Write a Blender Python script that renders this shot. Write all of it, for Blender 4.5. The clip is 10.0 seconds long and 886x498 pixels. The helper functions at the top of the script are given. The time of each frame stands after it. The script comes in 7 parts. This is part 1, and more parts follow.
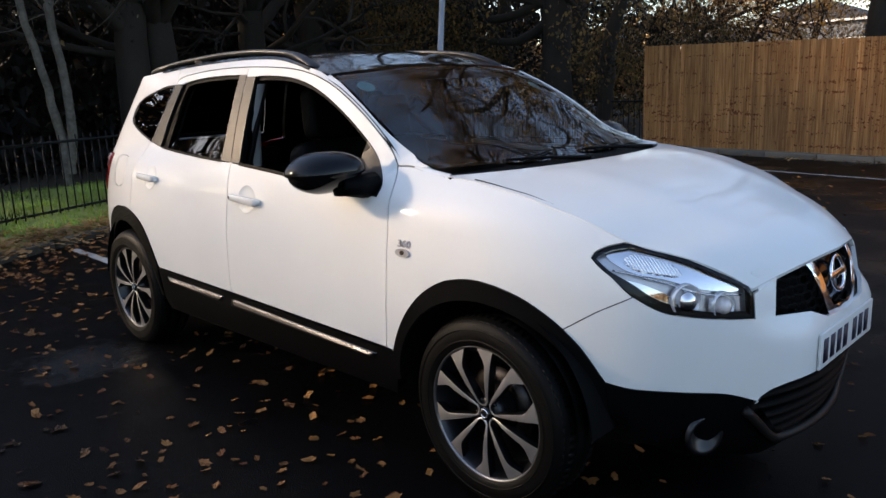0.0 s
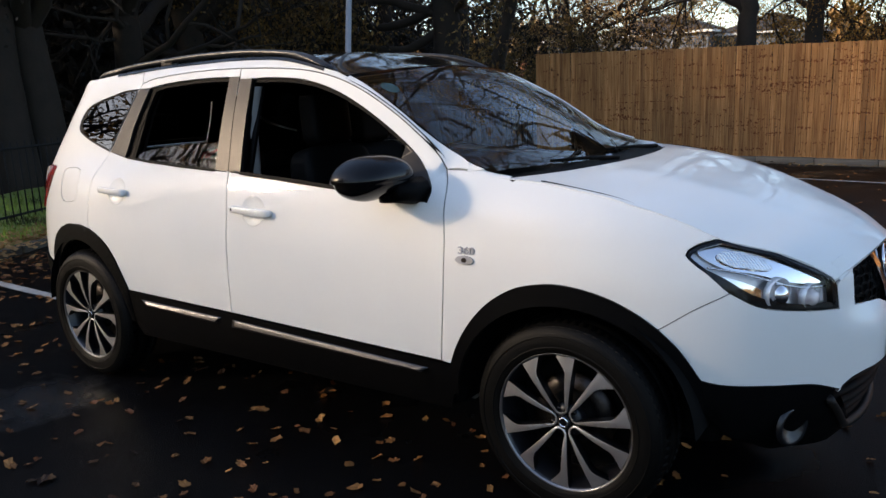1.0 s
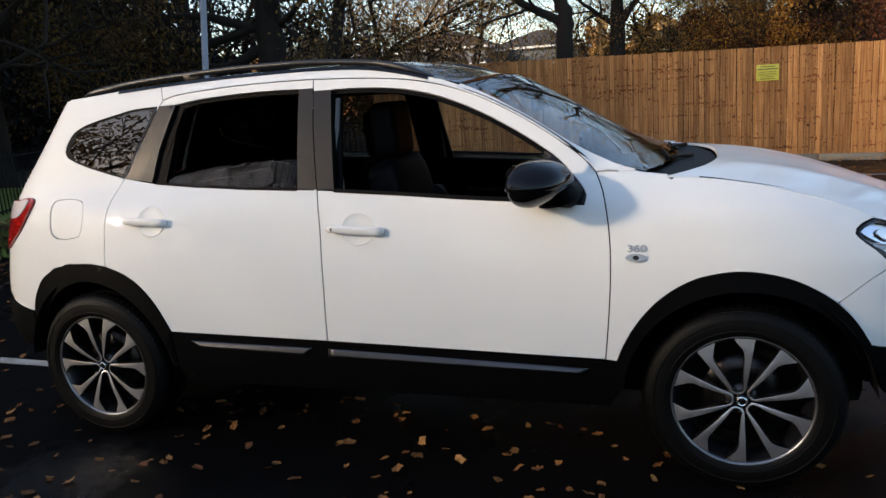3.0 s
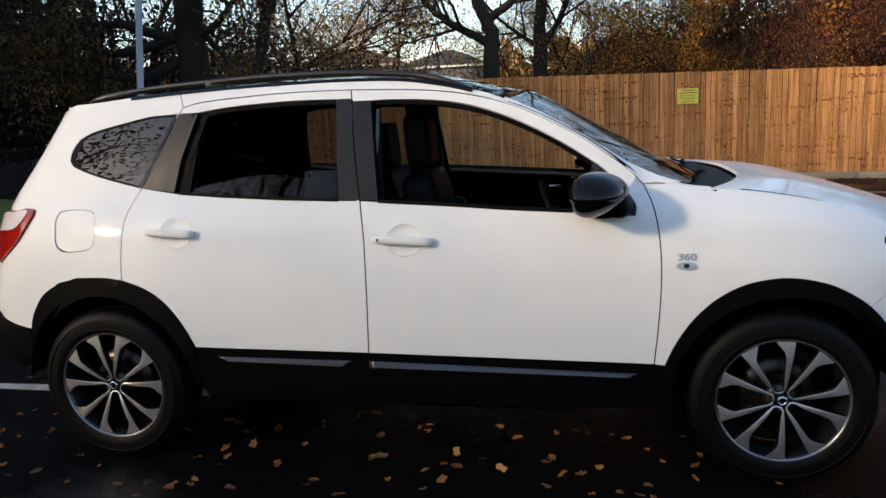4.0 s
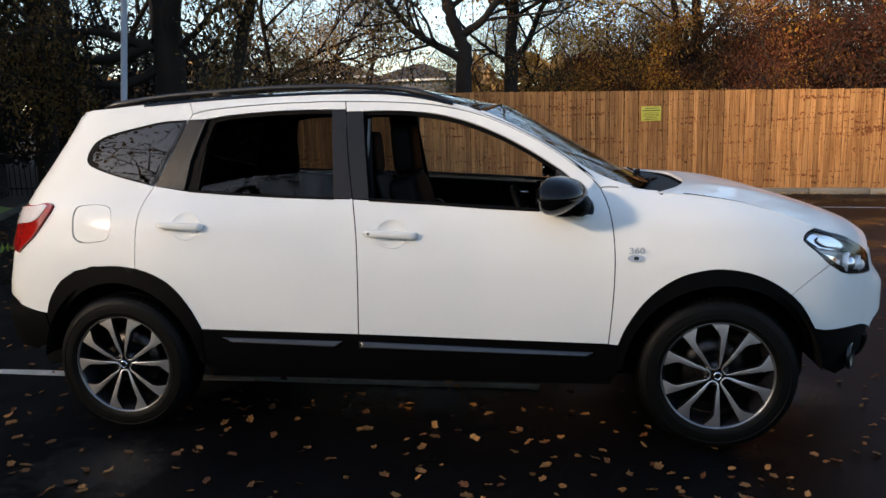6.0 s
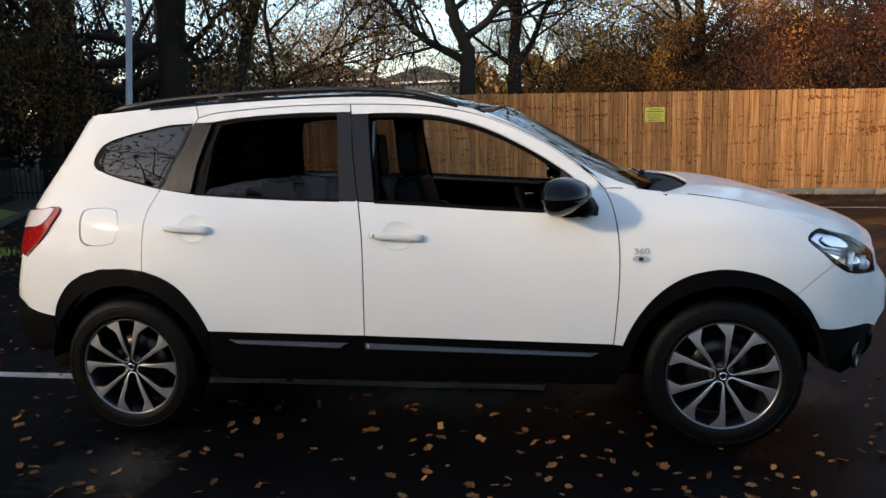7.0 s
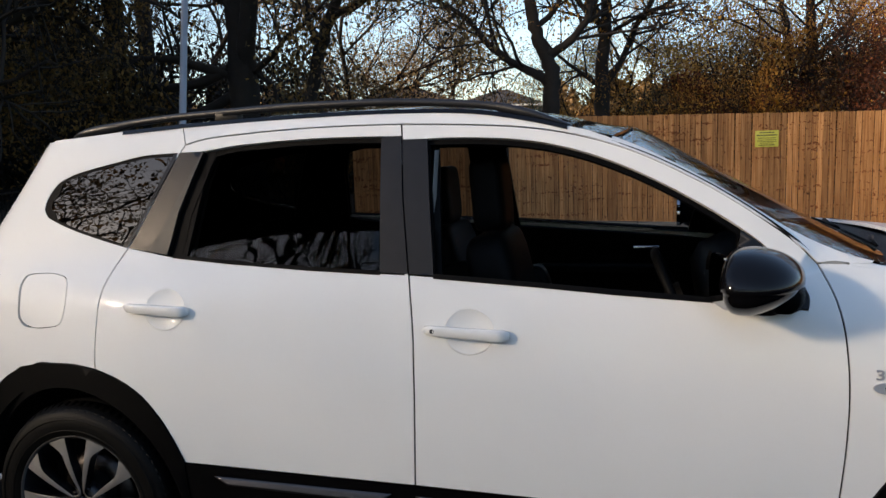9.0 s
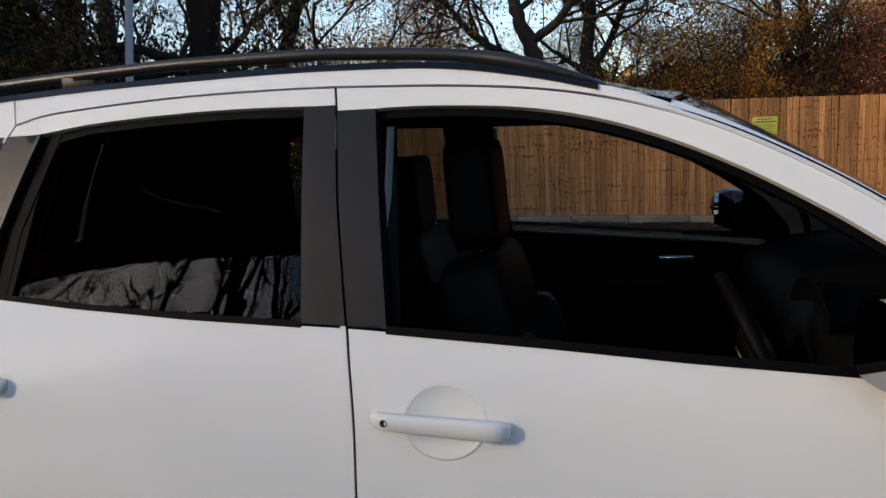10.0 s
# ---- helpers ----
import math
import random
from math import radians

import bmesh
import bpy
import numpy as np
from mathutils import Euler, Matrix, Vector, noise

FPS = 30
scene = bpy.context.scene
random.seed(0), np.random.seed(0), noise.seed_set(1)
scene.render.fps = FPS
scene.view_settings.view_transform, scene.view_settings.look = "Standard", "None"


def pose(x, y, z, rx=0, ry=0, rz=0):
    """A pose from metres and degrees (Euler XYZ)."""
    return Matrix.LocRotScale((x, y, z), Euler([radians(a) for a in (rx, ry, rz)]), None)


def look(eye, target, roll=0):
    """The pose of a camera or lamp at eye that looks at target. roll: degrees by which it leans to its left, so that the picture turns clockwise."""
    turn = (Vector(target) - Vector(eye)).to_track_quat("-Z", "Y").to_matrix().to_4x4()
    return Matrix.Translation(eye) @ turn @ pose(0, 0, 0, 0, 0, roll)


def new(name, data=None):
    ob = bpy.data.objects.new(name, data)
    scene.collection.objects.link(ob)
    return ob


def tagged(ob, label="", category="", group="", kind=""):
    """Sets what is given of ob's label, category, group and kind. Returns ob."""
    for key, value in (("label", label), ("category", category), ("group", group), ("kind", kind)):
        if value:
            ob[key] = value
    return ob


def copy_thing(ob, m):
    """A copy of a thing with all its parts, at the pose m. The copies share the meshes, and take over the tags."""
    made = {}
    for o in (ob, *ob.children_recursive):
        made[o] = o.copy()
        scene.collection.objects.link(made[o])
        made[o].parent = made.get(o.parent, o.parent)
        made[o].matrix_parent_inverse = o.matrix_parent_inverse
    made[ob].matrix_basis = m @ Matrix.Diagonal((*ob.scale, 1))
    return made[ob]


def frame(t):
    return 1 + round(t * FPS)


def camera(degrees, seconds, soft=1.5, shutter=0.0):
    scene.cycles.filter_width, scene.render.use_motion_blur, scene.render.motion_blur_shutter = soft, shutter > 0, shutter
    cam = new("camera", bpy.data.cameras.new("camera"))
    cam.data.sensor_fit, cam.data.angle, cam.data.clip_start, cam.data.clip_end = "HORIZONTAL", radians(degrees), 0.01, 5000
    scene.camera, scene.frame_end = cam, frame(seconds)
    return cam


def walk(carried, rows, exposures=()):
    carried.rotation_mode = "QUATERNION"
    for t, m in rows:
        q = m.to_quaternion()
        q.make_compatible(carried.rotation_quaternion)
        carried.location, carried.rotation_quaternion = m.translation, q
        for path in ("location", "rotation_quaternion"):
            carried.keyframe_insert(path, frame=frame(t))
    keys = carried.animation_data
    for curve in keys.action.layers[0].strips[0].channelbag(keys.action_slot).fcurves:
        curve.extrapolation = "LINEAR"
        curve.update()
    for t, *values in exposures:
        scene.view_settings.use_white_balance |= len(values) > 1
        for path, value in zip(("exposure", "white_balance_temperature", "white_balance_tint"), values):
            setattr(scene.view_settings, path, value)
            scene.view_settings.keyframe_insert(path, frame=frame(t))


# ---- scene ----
from mathutils.geometry import delaunay_2d_cdt

cam = camera(60.6, 10.0)
PATH = [
    (0, (2.998, -2.657, 1.446), (1.621, -1.27, 1.022), -2.2),
    (0.5, (2.686, -2.806, 1.426), (1.446, -1.297, 0.995), -3.6),
    (1, (2.406, -2.985, 1.437), (1.289, -1.378, 1.023), -2.5),
    (1.5, (2.152, -3.153, 1.466), (1.116, -1.493, 1.056), -4.0),
    (2, (1.797, -3.277, 1.458), (0.931, -1.518, 1.063), -4.9),
    (2.2, (1.653, -3.331, 1.47), (0.834, -1.554, 1.054), -5.5),
    (3.3, (1.029, -3.59, 1.474), (0.498, -1.704, 1.075), -3.7),
    (3.5, (0.887, -3.616, 1.469), (0.417, -1.714, 1.07), -3.9),
    (4, (0.674, -3.703, 1.485), (0.301, -1.774, 1.111), -2.8),
    (4.5, (0.666, -3.843, 1.482), (0.332, -1.906, 1.112), -2.0),
    (5, (0.691, -4.009, 1.482), (0.373, -2.069, 1.115), -2.1),
    (5.5, (0.69, -4.094, 1.48), (0.398, -2.147, 1.126), -1.7),
    (7, (0.687, -4.138, 1.479), (0.384, -2.19, 1.141), -2.0),
    (7.5, (0.664, -4.008, 1.488), (0.336, -2.067, 1.135), -2.3),
    (8, (0.588, -3.666, 1.512), (0.283, -1.71, 1.228), -1.3),
    (8.5, (0.51, -3.319, 1.498), (0.164, -1.369, 1.216), -1.2),
    (9, (0.432, -2.89, 1.493), (-0.066, -0.972, 1.223), -2.0),
    (9.5, (0.329, -2.487, 1.473), (-0.133, -0.559, 1.211), -1.6),
    (10, (0.266, -2.069, 1.454), (-0.185, -0.142, 1.165), -2.6),
]
walk(cam, [(t, look(eye, target, roll)) for t, eye, target, roll in PATH], [(0.0, 1.58, 7750, 17), (2.0, 1.40, 7550, 14), (8.0, 1.32, 7500, 13), (9.0, 1.13, 7400, 14), (10.0, 0.96, 7350, 14)])

# ---------------------------------------------------------------- light
SUN_TO = Vector((-0.75, -0.59, 0.33)).normalized()
world = bpy.data.worlds.new("sky")
scene.world = world
world.use_nodes = True
wn, wl = world.node_tree.nodes, world.node_tree.links
sky = wn.new("ShaderNodeTexSky")
sky.sky_type = "NISHITA"
sky.sun_disc = False
sky.sun_elevation = math.asin(SUN_TO.z)
sky.sun_rotation = math.atan2(SUN_TO.x, SUN_TO.y)
sky.air_density, sky.dust_density, sky.ozone_density = 1.0, 0.7, 2.6
wl.new(sky.outputs[0], wn["Background"].inputs[0])
wn["Background"].inputs[1].default_value = 0.15
sun_data = bpy.data.lights.new("sun", "SUN")
sun_data.energy, sun_data.angle, sun_data.color = 3.1, radians(6.0), (1.0, 0.86, 0.68)
sun = new("sun", sun_data)
sun.matrix_world = look(SUN_TO * 60, (0, 0, 0))


# ---------------------------------------------------------------- materials
def material(name, colour, rough=0.5, metal=0.0, coat=0.0, vary=0.0, scale=6.0, bump=0.0, fine=80.0,
             other=None, per_object=0.0, specular=0.5, sheen=0.0):
    """A procedural surface: two colours mixed by noise at two scales, gloss and fine relief."""
    m = bpy.data.materials.new(name)
    m.use_nodes = True
    n, l = m.node_tree.nodes, m.node_tree.links
    p = n["Principled BSDF"]
    p.inputs["Roughness"].default_value = rough
    p.inputs["Metallic"].default_value = metal
    p.inputs["Coat Weight"].default_value = coat
    p.inputs["Coat Roughness"].default_value = 0.03
    p.inputs["Coat IOR"].default_value = 1.42
    p.inputs["Specular IOR Level"].default_value = specular
    p.inputs["Sheen Weight"].default_value = sheen
    p.inputs["Base Color"].default_value = (*colour, 1)
    if vary or other or bump or per_object:
        tc = n.new("ShaderNodeTexCoord")
        big = n.new("ShaderNodeTexNoise")
        big.inputs["Scale"].default_value, big.inputs["Detail"].default_value = scale, 5
        small = n.new("ShaderNodeTexNoise")
        small.inputs["Scale"].default_value, small.inputs["Detail"].default_value = fine, 4
        l.new(tc.outputs["Object"], big.inputs["Vector"])
        l.new(tc.outputs["Object"], small.inputs["Vector"])
        add = n.new("ShaderNodeMath")
        add.operation = "MULTIPLY_ADD"
        l.new(small.outputs[0], add.inputs[0])
        add.inputs[1].default_value = 0.5
        l.new(big.outputs[0], add.inputs[2])
        ramp = n.new("ShaderNodeMapRange")
        ramp.inputs[1].default_value, ramp.inputs[2].default_value = 0.5, 1.0
        l.new(add.outputs[0], ramp.inputs[0])
        mix = n.new("ShaderNodeMix")
        mix.data_type = "RGBA"
        o = other or tuple(c * (1 - vary) for c in colour)
        mix.inputs[6].default_value, mix.inputs[7].default_value = (*colour, 1), (*o, 1)
        l.new(ramp.outputs[0], mix.inputs[0])
        last = mix.outputs[2]
        if per_object:
            info = n.new("ShaderNodeObjectInfo")
            hsv = n.new("ShaderNodeHueSaturation")
            rng = n.new("ShaderNodeMapRange")
            rng.inputs[3].default_value, rng.inputs[4].default_value = 1 - per_object, 1 + per_object
            l.new(info.outputs["Random"], rng.inputs[0])
            l.new(rng.outputs[0], hsv.inputs["Value"])
            l.new(last, hsv.inputs["Color"])
            last = hsv.outputs[0]
        l.new(last, p.inputs["Base Color"])
        if bump:
            b = n.new("ShaderNodeBump")
            b.inputs["Strength"].default_value, b.inputs["Distance"].default_value = bump, 0.004
            l.new(small.outputs[0], b.inputs["Height"])
            l.new(b.outputs[0], p.inputs["Normal"])
    return m


def glass(name, tint, rough=0.0, gloss=1.5):
    """A thin pane: clear by its tint, mirroring by Fresnel."""
    m = bpy.data.materials.new(name)
    m.use_nodes = True
    n, l = m.node_tree.nodes, m.node_tree.links
    n.remove(n["Principled BSDF"])
    t, g, mx, f = n.new("ShaderNodeBsdfTransparent"), n.new("ShaderNodeBsdfGlossy"), n.new("ShaderNodeMixShader"), n.new("ShaderNodeFresnel")
    t.inputs[0].default_value = (*tint, 1)
    g.inputs["Roughness"].default_value = rough
    f.inputs["IOR"].default_value = gloss
    l.new(f.outputs[0], mx.inputs[0])
    l.new(t.outputs[0], mx.inputs[1])
    l.new(g.outputs[0], mx.inputs[2])
    l.new(mx.outputs[0], n["Material Output"].inputs[0])
    return m


PAINT = material("white_paint", (0.76, 0.76, 0.74), 0.5, coat=0.7, vary=0.03, scale=3.0, fine=300, specular=0.2)
PLASTIC = material("black_plastic", (0.0022, 0.0022, 0.0025), 0.5, specular=0.06, vary=0.3, scale=30, bump=0.25, fine=900)
SATIN = material("satin_pillar_film", (0.027, 0.026, 0.026), 0.38, metal=0.85, vary=0.15, scale=20, bump=0.05, fine=900)
DARKSATIN = material("dark_satin_trim", (0.020, 0.020, 0.021), 0.45, vary=0.15, scale=20, specular=0.3)
RAILGREY = material("rail_grey", (0.016, 0.016, 0.018), 0.38, vary=0.2, scale=20, specular=0.4)
GLOSS = material("gloss_black", (0.004, 0.004, 0.005), 0.06, specular=0.27)
TRIM = material("sill_trim", (0.065, 0.065, 0.07), 0.30, metal=0.9, vary=0.1, scale=20)
CHROME = material("chrome", (0.82, 0.82, 0.84), 0.06, metal=1.0)
ALLOY = material("machined_alloy", (0.56, 0.56, 0.58), 0.33, metal=0.9, vary=0.15, scale=12, bump=0.05, fine=500)
RIMDARK = material("dark_alloy", (0.008, 0.008, 0.010), 0.35, metal=0.2, coat=0.2)
SILVER = material("bright_silver", (0.93, 0.93, 0.95), 0.16, metal=0.35)
MIRRORGLASS = material("mirror_silvering", (0.34, 0.35, 0.37), 0.01, metal=1.0)
RIMEDGE = material("rim_edge_alloy", (0.22, 0.22, 0.23), 0.33, metal=0.9, vary=0.2, scale=15)
BADGE = material("badge_silver", (0.42, 0.43, 0.48), 0.28, metal=0.7)
CHIN = material("chin_grey", (0.012, 0.010, 0.009), 0.45, vary=0.2, scale=20, specular=0.2)
PILLARGREY = material("pale_cabin_trim", (0.24, 0.235, 0.23), 0.6, vary=0.08, scale=10, bump=0.1, fine=400)
RUBBER = material("tyre_rubber", (0.0025, 0.0025, 0.0025), 0.5, specular=0.12, vary=0.5, scale=18, bump=0.3, fine=300)
DISC = material("brake_steel", (0.05, 0.045, 0.045), 0.35, metal=1.0, vary=0.4, scale=30)
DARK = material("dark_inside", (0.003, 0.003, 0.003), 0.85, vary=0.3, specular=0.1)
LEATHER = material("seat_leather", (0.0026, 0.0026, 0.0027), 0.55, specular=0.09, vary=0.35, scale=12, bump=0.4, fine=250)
GREYTRIM = material("interior_grey", (0.035, 0.035, 0.04), 0.7, vary=0.2)
SCREEN = glass("windscreen_glass", (0.60, 0.68, 0.68), gloss=1.75)
PRIVACY = glass("privacy_glass", (0.42, 0.38, 0.36), gloss=1.38)
DEEPTINT = glass("deep_tint_glass", (0.05, 0.05, 0.05), gloss=1.62)
LENS = glass("lamp_lens", (0.98, 0.98, 0.99), gloss=1.2)
REDLENS = material("red_lens", (0.42, 0.012, 0.010), 0.12, coat=1.0, vary=0.4, scale=40)
WHITELENS = material("white_lens", (0.75, 0.70, 0.70), 0.15, coat=1.0, vary=0.15, scale=50)
PLATE = material("plate_white", (0.70, 0.70, 0.68), 0.35)
PLATEBAR = material("plate_bar", (0.012, 0.012, 0.03), 0.5)
STICKER = material("sticker", (0.45, 0.80, 0.76), 0.5)
ASPHALT = material("wet_asphalt", (0.0045, 0.0045, 0.005), 0.36, vary=0.6, scale=0.6, bump=0.8, fine=160, other=(0.0022, 0.0022, 0.0026), specular=0.5)


def wetten(m):
    """Shallow films of water: smoother, flatter patches on the tarmac."""
    n, l = m.node_tree.nodes, m.node_tree.links
    p = n["Principled BSDF"]
    p.inputs["IOR"].default_value = 1.28
    g, t, r, f = n.new("ShaderNodeNewGeometry"), n.new("ShaderNodeTexNoise"), n.new("ShaderNodeMapRange"), n.new("ShaderNodeMapRange")
    t.inputs["Scale"].default_value, t.inputs["Detail"].default_value = 0.9, 6
    l.new(g.outputs["Position"], t.inputs["Vector"])
    for q, a, b in ((r, 0.42, 0.16), (f, 0.9, 0.25)):
        q.inputs[1].default_value, q.inputs[2].default_value, q.inputs[3].default_value, q.inputs[4].default_value = 0.50, 0.66, a, b
        l.new(t.outputs[0], q.inputs[0])
    # one deeper film by the rear wheel
    far, add, film = n.new("ShaderNodeVectorMath"), n.new("ShaderNodeMath"), n.new("ShaderNodeMapRange")
    far.operation, add.operation = "DISTANCE", "MULTIPLY_ADD"
    far.inputs[1].default_value = (-1.31, -1.22, 0)
    l.new(g.outputs["Position"], far.inputs[0])
    fine = n.new("ShaderNodeTexNoise")
    fine.inputs["Scale"].default_value, fine.inputs["Detail"].default_value = 7.0, 4
    l.new(g.outputs["Position"], fine.inputs["Vector"])
    l.new(fine.outputs[0], add.inputs[0])
    add.inputs[1].default_value = 0.45
    l.new(far.outputs["Value"], add.inputs[2])
    film.inputs[1].default_value, film.inputs[2].default_value, film.inputs[3].default_value, film.inputs[4].default_value = 0.30, 0.58, 1.0, 0.0
    l.new(add.outputs[0], film.inputs[0])
    low, ior = n.new("ShaderNodeMix"), n.new("ShaderNodeMapRange")
    l.new(film.outputs[0], low.inputs[0])
    l.new(r.outputs[0], low.inputs[2])
    low.inputs[3].default_value = 0.09
    ior.inputs[3].default_value, ior.inputs[4].default_value = 1.13, 1.65
    l.new(film.outputs[0], ior.inputs[0])
    l.new(ior.outputs[0], p.inputs["IOR"])
    l.new(low.outputs[0], p.inputs["Roughness"])
    b = [x for x in n if x.bl_idname == "ShaderNodeBump"][0]
    l.new(f.outputs[0], b.inputs["Strength"])


wetten(ASPHALT)
PAINTLINE = material("worn_line_paint", (0.42, 0.42, 0.40), 0.7, vary=0.5, scale=9, bump=0.4, fine=120)
KERBDARK = material("dark_kerb", (0.085, 0.075, 0.055), 0.9, vary=0.5, scale=4, bump=0.8, fine=40, per_object=0.2)
KERB = material("kerb_concrete", (0.21, 0.18, 0.145), 0.85, vary=0.45, scale=3, bump=0.6, fine=60, per_object=0.12)


def timber(name, pale, deep, dark):
    """Sawn boards: upright grain, knots and stains, each board its own tone."""
    m = bpy.data.materials.new(name)
    m.use_nodes = True
    n, l = m.node_tree.nodes, m.node_tree.links
    p = n["Principled BSDF"]
    p.inputs["Roughness"].default_value = 0.8
    p.inputs["Specular IOR Level"].default_value = 0.25
    g, info = n.new("ShaderNodeNewGeometry"), n.new("ShaderNodeObjectInfo")
    off = n.new("ShaderNodeVectorMath")
    off.operation = "MULTIPLY_ADD"
    l.new(info.outputs["Random"], off.inputs[0])
    off.inputs[1].default_value = (37.0, 91.0, 53.0)
    l.new(g.outputs["Position"], off.inputs[2])
    def noise_at(scale, detail, stretch):
        mp, t = n.new("ShaderNodeMapping"), n.new("ShaderNodeTexNoise")
        mp.inputs["Scale"].default_value = stretch
        t.inputs["Scale"].default_value, t.inputs["Detail"].default_value = scale, detail
        l.new(off.outputs[0], mp.inputs[0])
        l.new(mp.outputs[0], t.inputs["Vector"])
        return t.outputs[0]
    grain, knots, stain = noise_at(1.0, 4, (45, 45, 1.6)), noise_at(1.0, 2, (14, 14, 9)), noise_at(1.0, 3, (2.0, 2.0, 1.2))
    def mixed(fac, lo, hi, a, b):
        r, x = n.new("ShaderNodeMapRange"), n.new("ShaderNodeMix")
        r.inputs[1].default_value, r.inputs[2].default_value = lo, hi
        x.data_type = "RGBA"
        l.new(fac, r.inputs[0])
        l.new(r.outputs[0], x.inputs[0])
        for s, v in ((x.inputs[6], a), (x.inputs[7], b)):
            if isinstance(v, tuple):
                s.default_value = (*v, 1)
            else:
                l.new(v, s)
        return x.outputs[2]
    c = mixed(grain, 0.35, 0.65, pale, deep)
    c = mixed(stain, 0.55, 0.85, c, deep)
    c = mixed(knots, 0.68, 0.75, c, dark)
    # rows of knots run on from board to board
    mp, rows_at, speck, both_at = n.new("ShaderNodeMapping"), n.new("ShaderNodeTexNoise"), n.new("ShaderNodeTexNoise"), n.new("ShaderNodeMath")
    mp.inputs["Scale"].default_value = (1.1, 1.1, 13.0)
    rows_at.inputs["Scale"].default_value, rows_at.inputs["Detail"].default_value = 1.0, 2
    speck.inputs["Scale"].default_value, speck.inputs["Detail"].default_value = 26.0, 2
    l.new(g.outputs["Position"], mp.inputs[0])
    l.new(mp.outputs[0], rows_at.inputs["Vector"])
    l.new(off.outputs[0], speck.inputs["Vector"])
    both_at.operation = "MULTIPLY"
    l.new(rows_at.outputs[0], both_at.inputs[0])
    l.new(speck.outputs[0], both_at.inputs[1])
    c = mixed(both_at.outputs[0], 0.335, 0.375, c, (0.16, 0.05, 0.014))
    hsv, rng = n.new("ShaderNodeHueSaturation"), n.new("ShaderNodeMapRange")
    rng.inputs[3].default_value, rng.inputs[4].default_value = 0.70, 1.24
    l.new(info.outputs["Random"], rng.inputs[0])
    l.new(rng.outputs[0], hsv.inputs["Value"])
    l.new(c, hsv.inputs["Color"])
    l.new(hsv.outputs[0], p.inputs["Base Color"])
    b = n.new("ShaderNodeBump")
    b.inputs["Strength"].default_value, b.inputs["Distance"].default_value = 0.5, 0.003
    l.new(grain, b.inputs["Height"])
    l.new(b.outputs[0], p.inputs["Normal"])
    return m


WOOD = timber("fence_timber", (0.46, 0.225, 0.088), (0.25, 0.105, 0.034), (0.09, 0.034, 0.012))
POSTGREY = material("galvanised_steel", (0.34, 0.35, 0.36), 0.45, metal=0.7, vary=0.2, scale=4)
IRON = material("black_iron", (0.005, 0.005, 0.005), 0.6, specular=0.2)
BARK = material("bark", (0.024, 0.016, 0.0105), 0.9, vary=0.5, scale=3, bump=1.0, fine=25)
BIRCH = material("pale_bark", (0.15, 0.13, 0.105), 0.85, other=(0.06, 0.05, 0.04), scale=5, bump=0.8, fine=20)
GRASS = material("grass", (0.12, 0.20, 0.030), 0.9, other=(0.20, 0.22, 0.05), scale=5, bump=1.0, fine=50)
SOIL = material("leafy_soil", (0.050, 0.032, 0.018), 0.95, vary=0.6, scale=3, bump=1.0, fine=30)
SIGN = material("yellow_sign", (0.50, 0.47, 0.06), 0.5, vary=0.1)
SIGNBAR = material("sign_print", (0.06, 0.07, 0.02), 0.6)
BRICK = material("far_brick", (0.36, 0.13, 0.065), 0.9, vary=0.3, scale=1.5)
TILE = material("far_roof_tile", (0.038, 0.031, 0.028), 0.85, vary=0.3, scale=1.0)
CLADDING = material("far_grey_cladding", (0.10, 0.11, 0.13), 0.7, vary=0.2)
WHITEPAINT = material("far_white_paint", (0.70, 0.70, 0.70), 0.6)


def leafmat(name, a, b):
    """Leaves: two colours varied leaf by leaf, with lit and shaded clumps painted in, slightly see-through to light."""
    m = bpy.data.materials.new(name)
    m.use_nodes = True
    n, l = m.node_tree.nodes, m.node_tree.links
    p = n["Principled BSDF"]
    g = n.new("ShaderNodeNewGeometry")
    mix = n.new("ShaderNodeMix")
    mix.data_type = "RGBA"
    mix.inputs[6].default_value, mix.inputs[7].default_value = (*a, 1), (*b, 1)
    l.new(g.outputs["Random Per Island"], mix.inputs[0])
    # noise by place paints sunlit clumps and shaded gaps into the colour
    clump_light, rng, hsv = n.new("ShaderNodeTexNoise"), n.new("ShaderNodeMapRange"), n.new("ShaderNodeHueSaturation")
    clump_light.inputs["Scale"].default_value, clump_light.inputs["Detail"].default_value = 0.8, 4
    l.new(g.outputs["Position"], clump_light.inputs["Vector"])
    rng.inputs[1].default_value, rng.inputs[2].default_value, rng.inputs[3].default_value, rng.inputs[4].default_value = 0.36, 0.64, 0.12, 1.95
    l.new(clump_light.outputs[0], rng.inputs[0])
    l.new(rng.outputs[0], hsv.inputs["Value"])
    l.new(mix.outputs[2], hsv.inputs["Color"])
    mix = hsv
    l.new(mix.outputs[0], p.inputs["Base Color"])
    p.inputs["Roughness"].default_value = 0.7
    tr, ms = n.new("ShaderNodeBsdfTranslucent"), n.new("ShaderNodeMixShader")
    l.new(mix.outputs[0], tr.inputs[0])
    ms.inputs[0].default_value = 0.4
    l.new(p.outputs[0], ms.inputs[1])
    l.new(tr.outputs[0], ms.inputs[2])
    l.new(ms.outputs[0], n["Material Output"].inputs[0])
    return m


